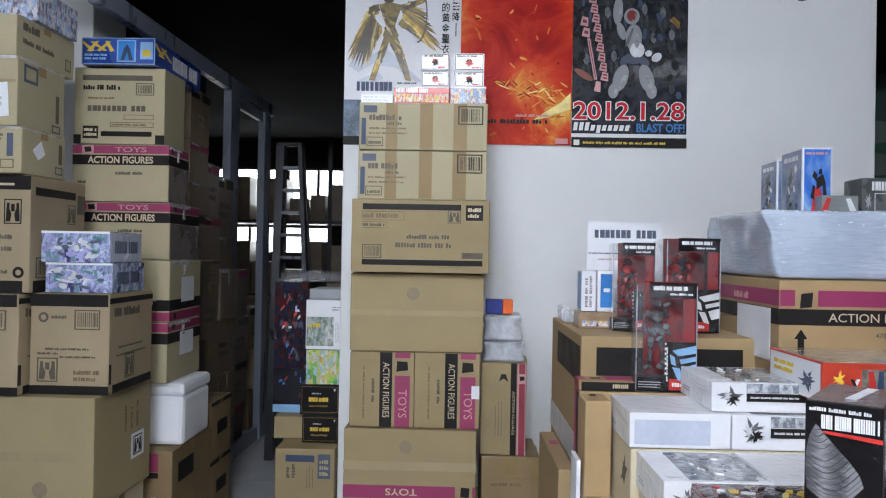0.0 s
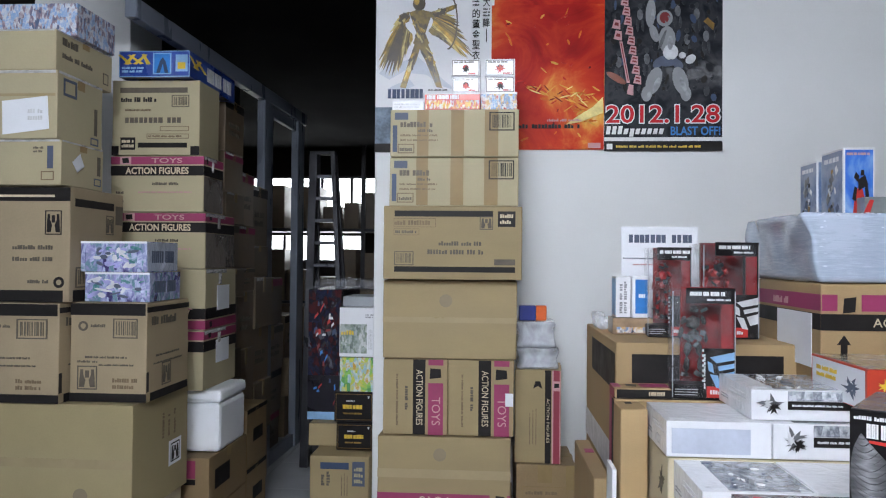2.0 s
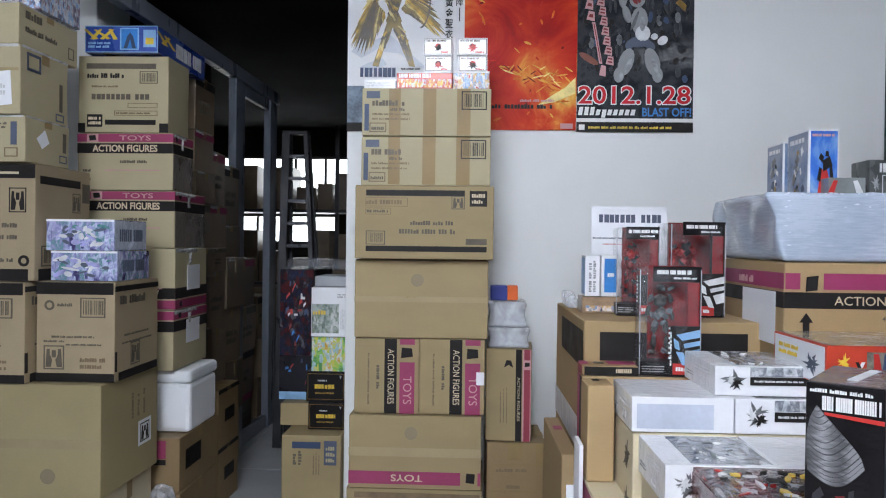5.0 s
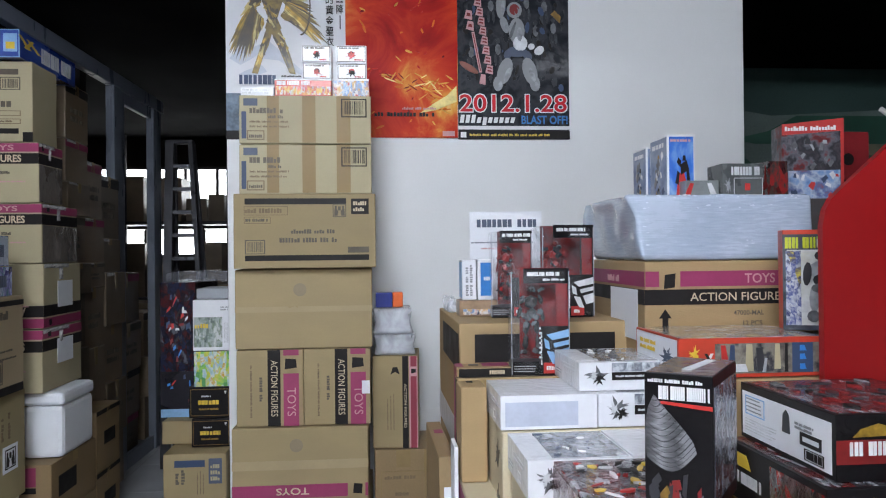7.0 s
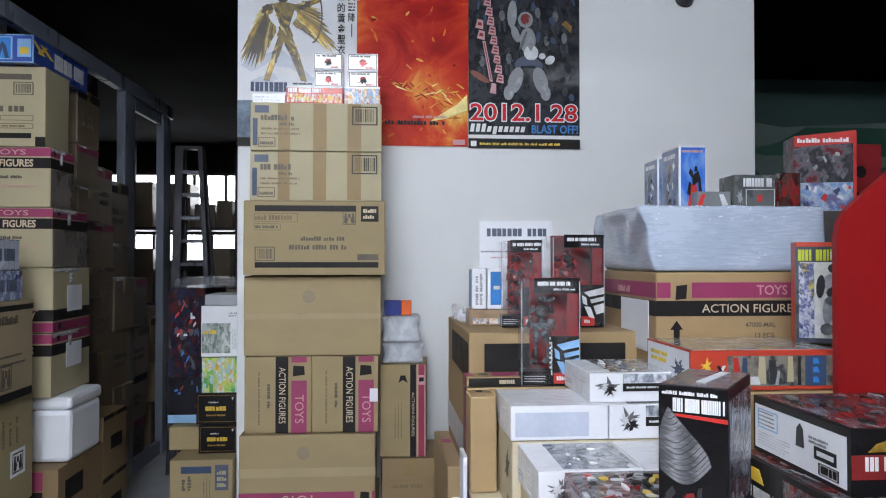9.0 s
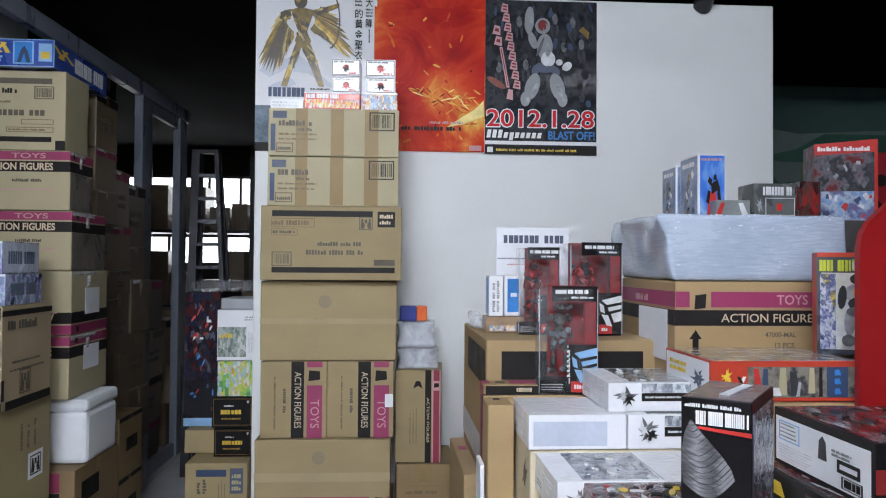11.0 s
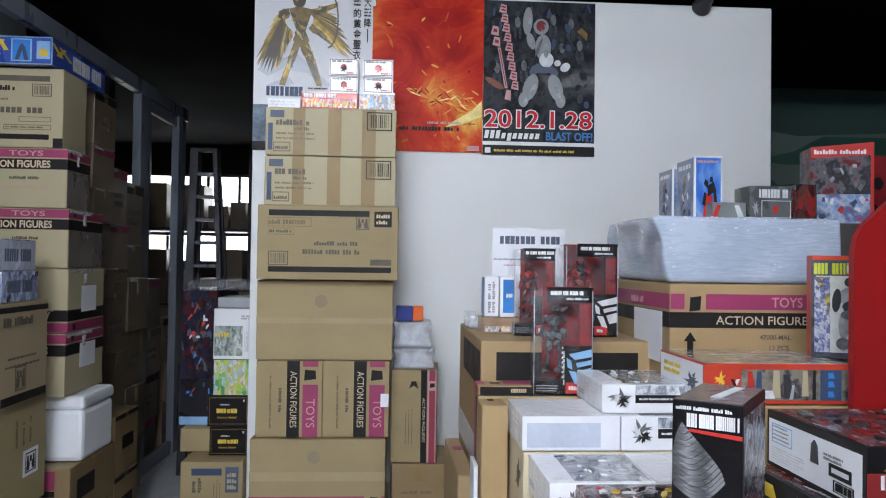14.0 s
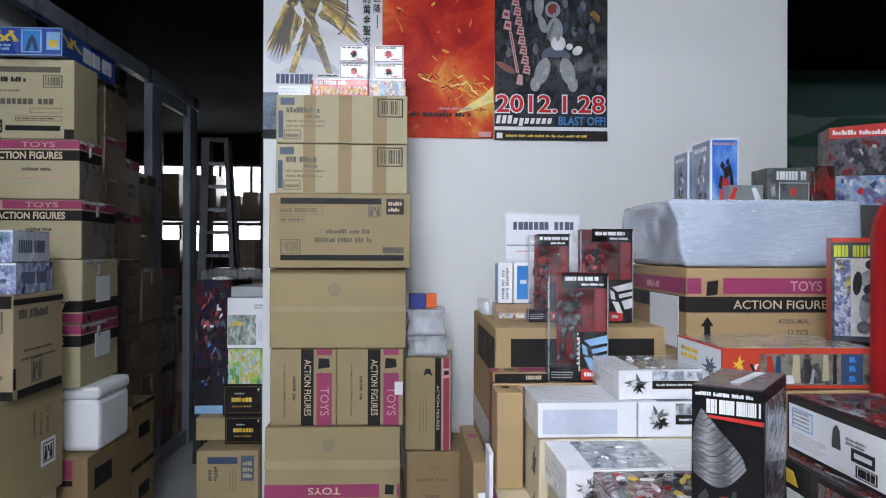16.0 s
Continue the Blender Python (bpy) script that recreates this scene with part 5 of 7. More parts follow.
t, f = toy_box("toy_box", "white and blue cartoon toy box", -1.98, -1.58, 2.95, 3.25, 2.328, 2.46, art("white and blue cartoon print", [(0.65, 0.68, 0.72), (0.25, 0.42, 0.70), (0.72, 0.74, 0.78), (0.35, 0.25, 0.3), (0.10, 0.14, 0.25)], 18))
KIT_TEAL = surface("teal print", (0.08, 0.24, 0.25), 0.3, 0.3, 20, 0.0, coat=0.5)
KIT_VIOLET = surface("pale violet print", (0.34, 0.33, 0.62), 0.3, 0.3, 20, 0.0, coat=0.5)
KIT_WRAP = surface("milky wrap over print", (0.52, 0.57, 0.68), 0.2, 0.2, 12, 0.1, coat=0.9, crinkle=0.8)
for z0, z1, x0, x1 in ((1.262, 1.379, -1.530, -1.264), (1.381, 1.503, -1.550, -1.277)):
    t, f = toy_box("model_kit_box", "shrink-wrapped violet and white model kit box", x0, x1, 2.95, 3.24, z0, z1, ART_VIOLET, group="shrink-wrapped model kits")
    bars(t, f["right"], 0.15, 0.25, 0.9, 0.75, 1, SLATE_INK, 150, fill=0.8)
    band(t, f["front"], 0.0, 0.93, 1.0, 1.0, PAPER)
    rng = random.Random(round(z0 * 100))
    for k in range(26):
        shape_on(t, f["front"], ellipse(rng.uniform(0.10, 0.88), rng.uniform(0.18, 0.80), rng.uniform(0.02, 0.07), rng.uniform(0.05, 0.16), rng.uniform(-1.2, 1.2), 7), (PALE_INK, SLATE_INK, KIT_TEAL, KIT_VIOLET, PALE_INK, KIT_VIOLET)[k % 6], "printed_shape", 0.0012)
    if z0 > 1.3:
        band(t, f["right"], 0.02, 0.03, 0.98, 0.97, KIT_WRAP, "film_wrap")

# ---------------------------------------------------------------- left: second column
# Film on the upper cartons' aisle sides, darkened to paint in their shade.
SIDE_SHADE = surface("side shade film", (0.165, 0.14, 0.12), 0.28, 0.25, 7, 0.1, 60, coat=0.8, crinkle=0.6)


def toys_carton(label, x0, x1, y0, y1, z0, z1, seed, flip=False, slip=False):
    """A tan carton with a magenta band and a black band along the top, lettered."""
    t, f = carton(label, x0, x1, y0, y1, z0, z1, CARD_PALE, tape=False, group="toy cartons with magenta bands")
    for s in ("front", "right"):
        fc = f[s]
        v = (lambda a: 1 - a) if flip else (lambda a: a)
        lo, hi = sorted((v(0.845), v(0.985)))
        # The right face gets a darker copy of the magenta as painted shade.
        band(t, fc, 0.0, lo, 1.0, hi, MAGENTA if s == "front" else SHADED_MAGENTA)
        if s == "front":
            lettering(t, fc, 0.44, lo + 0.025, 0.77, hi - 0.025, "TOYS", PINK_INK, 2 if flip else 0)
        shape_on(t, fc, [(0.10, lo), (0.22, lo), (0.22, hi), (0.10, hi)], PINK_INK if s == "front" else SHADED_MAGENTA, "printed_badge", 0.0014)
        shape_on(t, fc, [(0.13, lo + 0.02), (0.20, lo + 0.03), (0.19, hi - 0.02), (0.12, hi - 0.03)], BLACK_INK, "printed_badge", 0.0018)
        lo, hi = sorted((v(0.645), v(0.82)))
        band(t, fc, 0.0, lo, 1.0, hi, BLACK_INK)
        if s == "front":
            lettering(t, fc, 0.16, lo + 0.025, 0.84, hi - 0.025, "ACTION FIGURES", CREAM_INK, 2 if flip else 0, bold=0.03)
    bars(t, f["front"], 0.45, 0.46, 0.78, 0.54, 1, FADED_INK, seed)
    bars(t, f["front"], 0.30, 0.33, 0.90, 0.37, 1, PINK_INK, seed + 1)
    bars(t, f["front"], 0.06, 0.15, 0.16, 0.38, 3, FADED_INK, seed + 2)
    if slip:
        band(t, f["right"], 0.35, 0.30 if flip else 0.40, 0.75, 0.72 if flip else 0.80, PAPER, "paper_slip", 0.001, 0.0025)
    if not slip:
        band(t, f["right"], 0.02, 0.01, 0.99, 0.635, SIDE_SHADE, "film_wrap", 0.0002, 0.0006)
    crumpled_tape(t, f["right"], 0.02, 0.93, 0.66, 0.998, seed)
    crumpled_tape(t, f["right"], 0.40, 0.74, 0.50, 0.925, seed + 1, 3, 6)
    return t


carton("tan carton on the floor by the aisle", -1.72, -1.385, 3.5, 3.93, 0.0, 0.405, CARD_BROWN_DIM)
carton("tan carton under toy cartons", -1.72, -1.385, 3.5, 3.93, 0.408, 0.812, CARD_BROWN_DIM)
toys_carton("tan toy carton, magenta band, white paper slip", -1.72, -1.258, 3.5, 3.93, 0.815, 1.096, 160, slip=True)
toys_carton("tan toy carton upside down with magenta band", -1.72, -1.258, 3.5, 3.93, 1.099, 1.386, 170, flip=True, slip=True)
toys_carton("tan toy carton with magenta and black bands", -1.70, -1.262, 3.5, 3.90, 1.389, 1.653, 180)
toys_carton("tan toy carton with magenta and black bands", -1.722, -1.266, 3.5, 3.74, 1.656, 1.921, 190)
t, f = carton("pale tan carton with black bands and print", -1.720, -1.295, 3.5, 3.76, 1.924, 2.280, CARD_PALE, tape=False)
fr = f["front"]
band(t, fr, 0.09, 0.83, 0.86, 0.90, FADED_INK)
band(t, fr, 0.30, 0.10, 0.86, 0.165, BLACK_INK)
band(t, fr, 0.0, 0.0, 0.08, 0.12, BLACK_INK)
band(t, fr, 0.90, 0.0, 1.0, 0.12, BLACK_INK)
bars(t, fr, 0.10, 0.69, 0.58, 0.79, 1, BLACK_INK, 201, pitch=0.5)
barcode(t, fr, 0.68, 0.64, 0.88, 0.80, FADED_INK, 20)
bars(t, fr, 0.15, 0.42, 0.80, 0.51, 1, FADED_INK, 202, fill=0.80, pitch=0.9)
bars(t, fr, 0.15, 0.58, 0.5, 0.62, 1, BROWN_INK, 203)
outline(t, fr, 0.55, 0.32, 0.88, 0.385, BROWN_INK, 0.02)
outline(t, fr, 0.40, 0.22, 0.88, 0.285, BROWN_INK, 0.015)
bars(t, fr, 0.42, 0.235, 0.86, 0.27, 1, BROWN_INK, 204)
band(t, fr, 0.10, 0.07, 0.27, 0.235, BLACK_INK, "brand_badge")
bars(t, fr, 0.115, 0.09, 0.255, 0.215, 2, CREAM_INK, 205, high=0.002)
t, f = toy_box("toy_box", "long blue cartoon toy box on a carton", -1.663, -1.323, 3.45, 4.05, 2.283, 2.405, surface("blue coated board", (0.03, 0.07, 0.33), 0.3, 0.3, 8, 0.05, coat=0.6, crinkle=0.2))
fr = f["front"]
outline(t, fr, 0.0, 0.0, 1.0, 1.0, SKY_INK, 0.012, 0.0012)
for k in range(5):
    shape_on(t, fr, tilt_ring(0.08 + 0.075 * k, 0.68, 0.03, 0.20, (0.4, -0.3, 0.5, -0.4, 0.2)[k]), YELLOW_INK, "printed_letter_shape")
bars(t, fr, 0.04, 0.15, 0.40, 0.42, 2, SKY_INK, 206)
band(t, fr, 0.48, 0.10, 0.74, 0.92, SKY_INK, "printed_panel")
band(t, fr, 0.50, 0.14, 0.72, 0.88, CYAN_INK, "printed_panel", 0.001, 0.0015)
shape_on(t, fr, [(0.53, 0.15), (0.58, 0.6), (0.62, 0.75), (0.66, 0.6), (0.70, 0.15), (0.65, 0.15), (0.62, 0.5), (0.58, 0.15)], BLUE_INK, "printed_shape", 0.002)
band(t, fr, 0.80, 0.20, 0.97, 0.85, SKY_INK, "printed_panel")
band(t, fr, 0.83, 0.30, 0.94, 0.55, YELLOW_INK, "printed_panel", 0.001, 0.0015)
bars(t, f["right"], 0.35, 0.15, 0.98, 0.85, 1, PALE_INK, 207, fill=0.8)
for k in range(3):
    shape_on(t, f["right"], tilt_ring(0.08 + 0.07 * k, 0.62, 0.03, 0.2, (0.4, -0.3, 0.5)[k]), YELLOW_INK, "printed_letter_shape")

# styrofoam box on low cartons beside the aisle
thing = tagged(new("foam_box"), "white styrofoam box with lid on low cartons", "foam box")
thing.location = (-1.285, 3.735, 0.514)
part("tub", worn_box(0.178, 0.366, 0.235, 0.022, 0.003, 3, 3), FOAM, thing)
bm = worn_box(0.186, 0.376, 0.060, 0.018, 0.002, 3, 5)
bmesh.ops.translate(bm, verts=bm.verts[:], vec=(0, 0, 0.236))
part("lid", bm, FOAM, thing)
t, f = carton("brown carton with black panels under a styrofoam box", -1.378, -1.205, 3.46, 3.96, 0.262, 0.512, CARD_BROWN_DIM, group="aisle cartons")
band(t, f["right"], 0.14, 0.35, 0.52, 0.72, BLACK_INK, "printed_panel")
band(t, f["front"], 0.0, 0.62, 0.62, 0.95, SHADED_MAGENTA, "printed_panel")
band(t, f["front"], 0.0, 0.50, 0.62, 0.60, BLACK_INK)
carton("brown carton on the aisle floor", -1.378, -1.20, 3.44, 3.96, 0.0, 0.260, CARD_BROWN_DIM, group="aisle cartons")
thing = tagged(new("plastic_bag"), "crumpled clear plastic bag on the aisle floor", "plastic bag")
thing.location = (-1.24, 3.36, 0.0)
bm = worn_box(0.12, 0.13, 0.33, 0.03, 0.05, 6, 12)
part("bag", bm, BAG, thing, smooth=True)

# cartons along the aisle, the shade there put into their board colour
rng = random.Random(11)
AISLE = [(4.0, 4.30, -1.36, (0.0, 0.32, 0.60, 0.93, 1.22, 1.38, 1.63, 1.80, 2.02, 2.31)),
         (4.33, 4.62, -1.38, (0.0, 0.30, 0.58, 0.90, 1.24, 1.38, 1.63, 1.95)),
         (4.64, 4.97, -1.40, (0.0, 0.34, 0.66, 1.0, 1.32, 1.52, 1.90)),
         (5.16, 5.70, -1.53, (0.0, 0.30, 0.62, 0.95, 1.30)),
         (6.02, 6.40, -1.57, (0.0, 0.33, 0.64, 0.98)),
         (6.45, 6.85, -1.56, (0.0, 0.35, 0.68))]
for y0, y1, xr, zs in AISLE:
    for k in range(len(zs) - 1):
        jx = rng.uniform(-0.02, 0.02)
        t, f = carton("wrapped carton in an aisle stack, shade-darkened colour", xr - 0.42 + jx, xr + jx, y0, y1, zs[k] + 0.001, zs[k + 1] - 0.001, CARD_SHADE, group="aisle cartons", cuts=2)
        if rng.random() < 0.55:
            band(t, f["right"], 0.0, 0.82, 1.0, 0.97, rng.choice((SHADED_MAGENTA, BLACK_INK, FADED_INK)))
        if rng.random() < 0.5:
            bars(t, f["right"], 0.2, 0.3, 0.8, 0.6, 2, FADED_INK, k)
        if rng.random() < 0.4:
            band(t, f["right"], 0.44, 0.7, 0.56, 1.0, CLEAR_TAPE, "tape", 0.001, 0.002)
        if y0 < 5 and zs[k] > 0.8:
            crumpled_tape(t, f["right"], 0.05, 0.93, 0.45, 0.995, 40 + k, 6, 2)
for z0, z1 in ((0.0, 0.315), (0.317, 0.630)):
    t, f = carton("low brown carton with black printed bars along the aisle", -1.352, -1.205, 3.985, 4.31, z0, z1, CARD_BROWN_DIM, group="aisle cartons", cuts=2)
    band(t, f["right"], 0.30, 0.40, 0.78, 0.62, BLACK_INK, "printed_panel")
    band(t, f["right"], 0.0, 0.92, 1.0, 0.99, BLACK_INK)

# aluminium frame of a glazed partition over the stacks
fr_ob = tagged(new("partition_frame"), "aluminium frame of a glazed partition in the aisle", "partition frame")
fr_ob.matrix_basis = pose(-1.52, 4.0, 0.0, 0, 0, -1.5)
for y, w in ((0.97, 0.13), (1.74, 0.13)):
    part("post", box_bm(0.0, 0.055, y, y + w, 0.0, 2.50, 0.004), FRAME_PAINT, fr_ob)
    part("stile", box_bm(0.010, 0.040, y + w + 0.001, y + w + 0.09, 0.0, 2.499, 0.003), FRAME_PAINT, fr_ob)
part("rail", box_bm(0.010, 0.040, 1.192, 1.738, 2.42, 2.499, 0.003), FRAME_PAINT, fr_ob)
part("rail", box_bm(0.010, 0.040, 1.192, 1.738, 0.0, 0.10, 0.003), FRAME_PAINT, fr_ob)
part("top_beam", box_bm(0.0, 0.055, -0.75, 1.97, 2.501, 2.59, 0.004), FRAME_PAINT, fr_ob)

# stepladder at the end of the aisle
lad = tagged(new("stepladder"), "grey aluminium stepladder standing in the aisle", "stepladder")
lad.matrix_basis = pose(-1.115, 5.2, 0.0)
for y, w, name in ((0.0, 0.03, "rail"), (0.30, 0.018, "rear_rail")):
    lean = 5.0 if y == 0 else -1.5
    part(name, add_box(bmesh.new(), -0.055, 0.0, -w, w, 0, 2.20, Matrix.Translation((-0.065, y, 0)) @ pose(0, 0, 0, -lean, 0, 0)), LADDER, lad)
    part(name, add_box(bmesh.new(), 0.0, 0.03, -w, w, 0, 2.20, Matrix.Translation((0.185, y, 0)) @ pose(0, 0, 0, -lean, -4.0, 0)), LADDER, lad)
for k in range(11):
    z = 0.44 + 0.159 * k
    part("step", box_bm(-0.064, 0.182 - 0.07 * z, 0.0875 * z - 0.03, 0.0875 * z + 0.03, z - 0.012, z + 0.012, 0.002), ALU, lad)
part("top_cap", box_bm(-0.12, 0.06, 0.17, 0.24, 2.19, 2.215, 0.004), DARK_PL, lad)

# shelf with boxes in front of the far windows
shelf = tagged(new("shelf_rack"), "dark metal shelf rack before the far windows", "shelf")
for x in (-3.25, -2.25, -1.25):
    part("upright", box_bm(x - 0.02, x + 0.02, 7.62, 7.66, 0, 2.6), DARK_PL, shelf)
for z in (0.25, 0.98, 1.72):
    part("shelf_board", box_bm(-3.3, -0.8, 7.6, 8.05, z, z + 0.03), DARK_PL, shelf)
rng = random.Random(5)
for z in (1.01, 1.75):
    x = -3.25
    while x < -0.95:
        w = rng.uniform(0.14, 0.30)
        h = rng.uniform(0.24, 0.56) if z < 1.5 else rng.uniform(0.18, 0.46)
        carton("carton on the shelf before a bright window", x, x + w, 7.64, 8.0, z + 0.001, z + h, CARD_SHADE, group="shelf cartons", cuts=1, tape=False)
        x += w + rng.uniform(0.01, 0.10)
for x, w, h in ((-3.0, 0.6, 0.85), (-2.2, 0.7, 1.0), (-1.35, 0.6, 1.15), (-0.7, 0.7, 1.3)):
    carton("carton pile at the end of the aisle, shade-darkened colour", x, x + w, 6.9, 7.4, 0.0, h, CARD_SHADE, group="far cartons", cuts=1)


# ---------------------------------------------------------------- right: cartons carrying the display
carton("tan carton on the floor under a black-panelled one", 0.45, 0.95, 2.24, 2.85, 0.0, 0.74, CARD_BROWN_DIM, group="base cartons")
t, f = carton("tan carton with large black printed panels", 0.446, 0.952, 2.23, 2.88, 0.743, 1.210, CARD_WARM, tape=False)
band(t, f["front"], 0.09, 0.755, 0.36, 0.93, BLACK_INK, "printed_panel")
band(t, f["front"], 0.60, 0.755, 0.92, 0.93, BLACK_INK, "printed_panel")
bars(t, f["front"], 0.09, 0.655, 0.26, 0.715, 1, BLACK_INK, 301, fill=0.75, name="brand_bar", pitch=0.85)
band(t, f["left"], 0.25, 0.70, 0.98, 0.93, BLACK_INK, "printed_panel")
band(t, f["left"], 0.0, 0.15, 0.98, 0.35, PALE_INK)
carton("tan carton on the floor holding a toy carton", 0.43, 0.78, 2.135, 2.225, 0.0, 0.72, CARD_BROWN_DIM, group="base cartons", tape=False)
t, f = carton("thin toy carton, magenta and black edge", 0.432, 0.770, 2.138, 2.224, 0.723, 1.066, CARD_WARM, tape=False)
band(t, f["top"], 0.0, 0.40, 1.0, 0.98, MAGENTA)
band(t, f["top"], 0.16, 0.42, 0.40, 0.96, CARD_PALE, "printed_band", 0.001, 0.0014)
band(t, f["top"], 0.0, 0.03, 1.0, 0.34, BLACK_INK)
bars(t, f["top"], 0.45, 0.08, 0.9, 0.30, 1, CREAM_INK, 302)
band(t, f["left"], 0.0, 0.0, 0.5, 0.99, MAGENTA)
band(t, f["left"], 0.55, 0.0, 0.98, 0.99, BLACK_INK)
t, f = carton("flat tan toy carton with magenta top and black edge", 0.432, 0.586, 2.140, 2.224, 1.067, 1.094, CARD_WARM, tape=False)
band(t, f["top"], 0.50, 0.35, 1.0, 0.98, MAGENTA)
band(t, f["top"], 0.0, 0.30, 0.14, 0.98, MAGENTA)
shape_on(t, f["top"], [(0.24, 0.45), (0.42, 0.40), (0.44, 0.75), (0.26, 0.80)], FADED_INK, "printed_badge")
band(t, f["front"], 0.04, 0.05, 1.0, 0.90, BLACK_INK)
bars(t, f["front"], 0.60, 0.25, 0.98, 0.75, 1, CREAM_INK, 303, fill=0.8, pitch=0.5)
band(t, f["left"], 0.0, 0.0, 0.9, 0.95, DULL_RED)
carton("tan carton on the floor under display boxes", 0.425, 0.95, 1.59, 2.13, 0.0, 0.46, CARD_WARM, group="base cartons")
t, f = carton("flat cream carton with magenta edge", 0.428, 0.60, 1.80, 2.13, 0.462, 0.808, CARD_CREAM, group="base cartons", tape=False)
band(t, f["left"], 0.0, 0.0, 0.9, 0.97, MAGENTA)
t, f = carton("tall narrow tan carton", 0.428, 0.499, 2.02, 2.132, 0.810, 1.062, CARD_WARM, tape=False)
band(t, f["top"], 0.35, 0.60, 0.60, 0.82, BLACK_INK, "hand_hole")
t, f = carton("low carton with pink label by the wall gap", 0.375, 0.424, 2.15, 2.60, 0.0, 0.845, CARD_BROWN_DIM, group="base cartons", tape=False)
band(t, f["top"], 0.3, 0.62, 0.85, 0.72, MAGENTA, "label")
band(t, f["front"], 0.30, 0.35, 0.85, 0.90, PAPER, "paper_sheet", 0.0005, 0.002)
band(t, f["front"], 0.0, 0.0, 0.28, 0.80, DULL_RED)
t, f = toy_box("paper_folder", "white paper folder wedged between cartons", 0.412, 0.4235, 2.04, 2.14, 0.50, 0.90, PAPER, category="folder")

def packed_top(thing, face, seed, count, inks=None):
    """Loose coloured parts that show under the clear film of a box top."""
    rng = random.Random(seed)
    inks = inks or (DARK_PL, RED_PL, PALE_INK, STEEL_INK, BLACK_INK, GREY_INK, RED_INK, YELLOW_INK)
    for k in range(count):
        ring = ellipse(rng.uniform(0.12, 0.88), rng.uniform(0.10, 0.90), rng.uniform(0.015, 0.10), rng.uniform(0.012, 0.045), rng.uniform(-1.6, 1.6), rng.choice((5, 6, 8)))
        shape_on(thing, face, ring, inks[rng.randrange(len(inks))], "packed_part", 0.0018 + 0.0001 * (k % 30))


# white model boxes
def mech_box(label, x0, x1, y0, y1, z0, z1, seed, window=True, print_side=True):
    t, f = toy_box("model_kit_box", label, x0, x1, y0, y1, z0, z1, WHITE_BOX, group="white model kits")
    if window:
        band(t, f["top"], 0.25, 0.05, 0.98, 0.95, ART_SILVER, "printed_panel")
        packed_top(t, Face(0.68 * (x1 - x0), y1 - y0, z1 - z0, "top"), seed, 16, (STEEL_INK, PALE_INK, GREY_INK, WHITE_INK, SLATE_INK))
    if print_side:
        k = (z1 - z0) / (x1 - x0)
        spiky_mark(t, f["front"], 0.05, 0.10, 0.05 + 0.95 * k, 0.95, STEEL_INK, seed)
        spiky_mark(t, f["front"], 0.10, 0.32, 0.05 + 0.55 * k, 0.78, PALE_INK, seed + 7, lift=0.0016)
        spiky_mark(t, f["front"], 0.05 + 0.30 * k, 0.20, 0.05 + 0.85 * k, 0.65, BLACK_INK, seed + 9, lift=0.0008)
        band(t, f["front"], 0.10 + 0.85 * k, 0.36, 1.0, 0.64, BLACK_INK)
        bars(t, f["front"], 0.14 + 0.85 * k, 0.45, 0.95, 0.55, 1, PALE_INK, seed, high=0.002)
        band(t, f["front"], 0.10 + 0.85 * k, 0.66, 1.0, 0.97, ART_SILVER, "printed_panel")
    bars(t, f["left"], 0.36, 0.55, 0.90, 0.80, 2, PALE_INK, seed, fill=0.35)
    bars(t, f["left"], 0.10, 0.22, 0.34, 0.42, 2, GREY_INK, seed + 1, fill=0.35)
    outline(t, f["left"], 0.55, 0.14, 0.72, 0.40, PALE_INK, 0.06)
    band(t, f["top"], 0.06, 0.10, 0.20, 0.18, PALE_INK, "printed_badge")
    return t, f


t, f = mech_box("white model kit box in clear wrap", 0.505, 0.743, 1.84, 2.075, 0.988, 1.071, 311, False, False)
band(t, f["front"], 0.05, 0.10, 0.80, 0.80, surface("pale grey blue print", (0.52, 0.56, 0.66), 0.35, 0.15, 10, 0.0, coat=0.6, crinkle=0.4), "printed_panel")
mech_box("white model kit box with dark emblem", 0.746, 0.952, 1.84, 2.075, 0.988, 1.070, 312)
mech_box("white model kit box with dark emblem on top", 0.705, 0.935, 1.865, 2.12, 1.0725, 1.143, 313)
t, f = carton("cream model carton with grey emblems", 0.507, 0.952, 1.835, 2.07, 0.62, 0.986, CARD_CREAM, tape=False, group="base cartons")
for v in (0.1, 0.4, 0.7):
    spiky_mark(t, f["left"], 0.55, v, 0.95, v + 0.22, FADED_INK, 20)
carton("cream carton under model kits", 0.61, 0.95, 1.83, 2.07, 0.462, 0.618, CARD_CREAM, tape=False, group="base cartons")
mech_box("white model kit box with clear window", 0.520, 0.745, 1.59, 1.832, 0.900, 0.984, 314)
t, f = toy_box("model_kit_box", "plain white box beside model kits", 0.748, 0.955, 1.60, 1.832, 0.900, 0.985, WHITE_BOX)
t, f = carton("cream carton with a dark panel", 0.525, 0.95, 1.592, 1.83, 0.462, 0.898, CARD_CREAM, tape=False, group="base cartons")
band(t, f["front"], 0.12, 0.1, 0.9, 0.9, BLACK_INK, "printed_panel")
carton("tan carton at the front of the display", 0.56, 0.99, 1.0, 1.585, 0.0, 0.85, CARD_WARM, group="base cartons", tape=False)
t, f = toy_box("figure_set_box", "glossy box with red and grey artwork", 0.574, 0.83, 1.33, 1.585, 0.852, 0.983, ART_WINDOW)
packed_top(t, f["top"], 5, 60)
band(t, f["left"], 0.0, 0.0, 1.0, 0.92, ART_BROWNRED, "printed_panel")
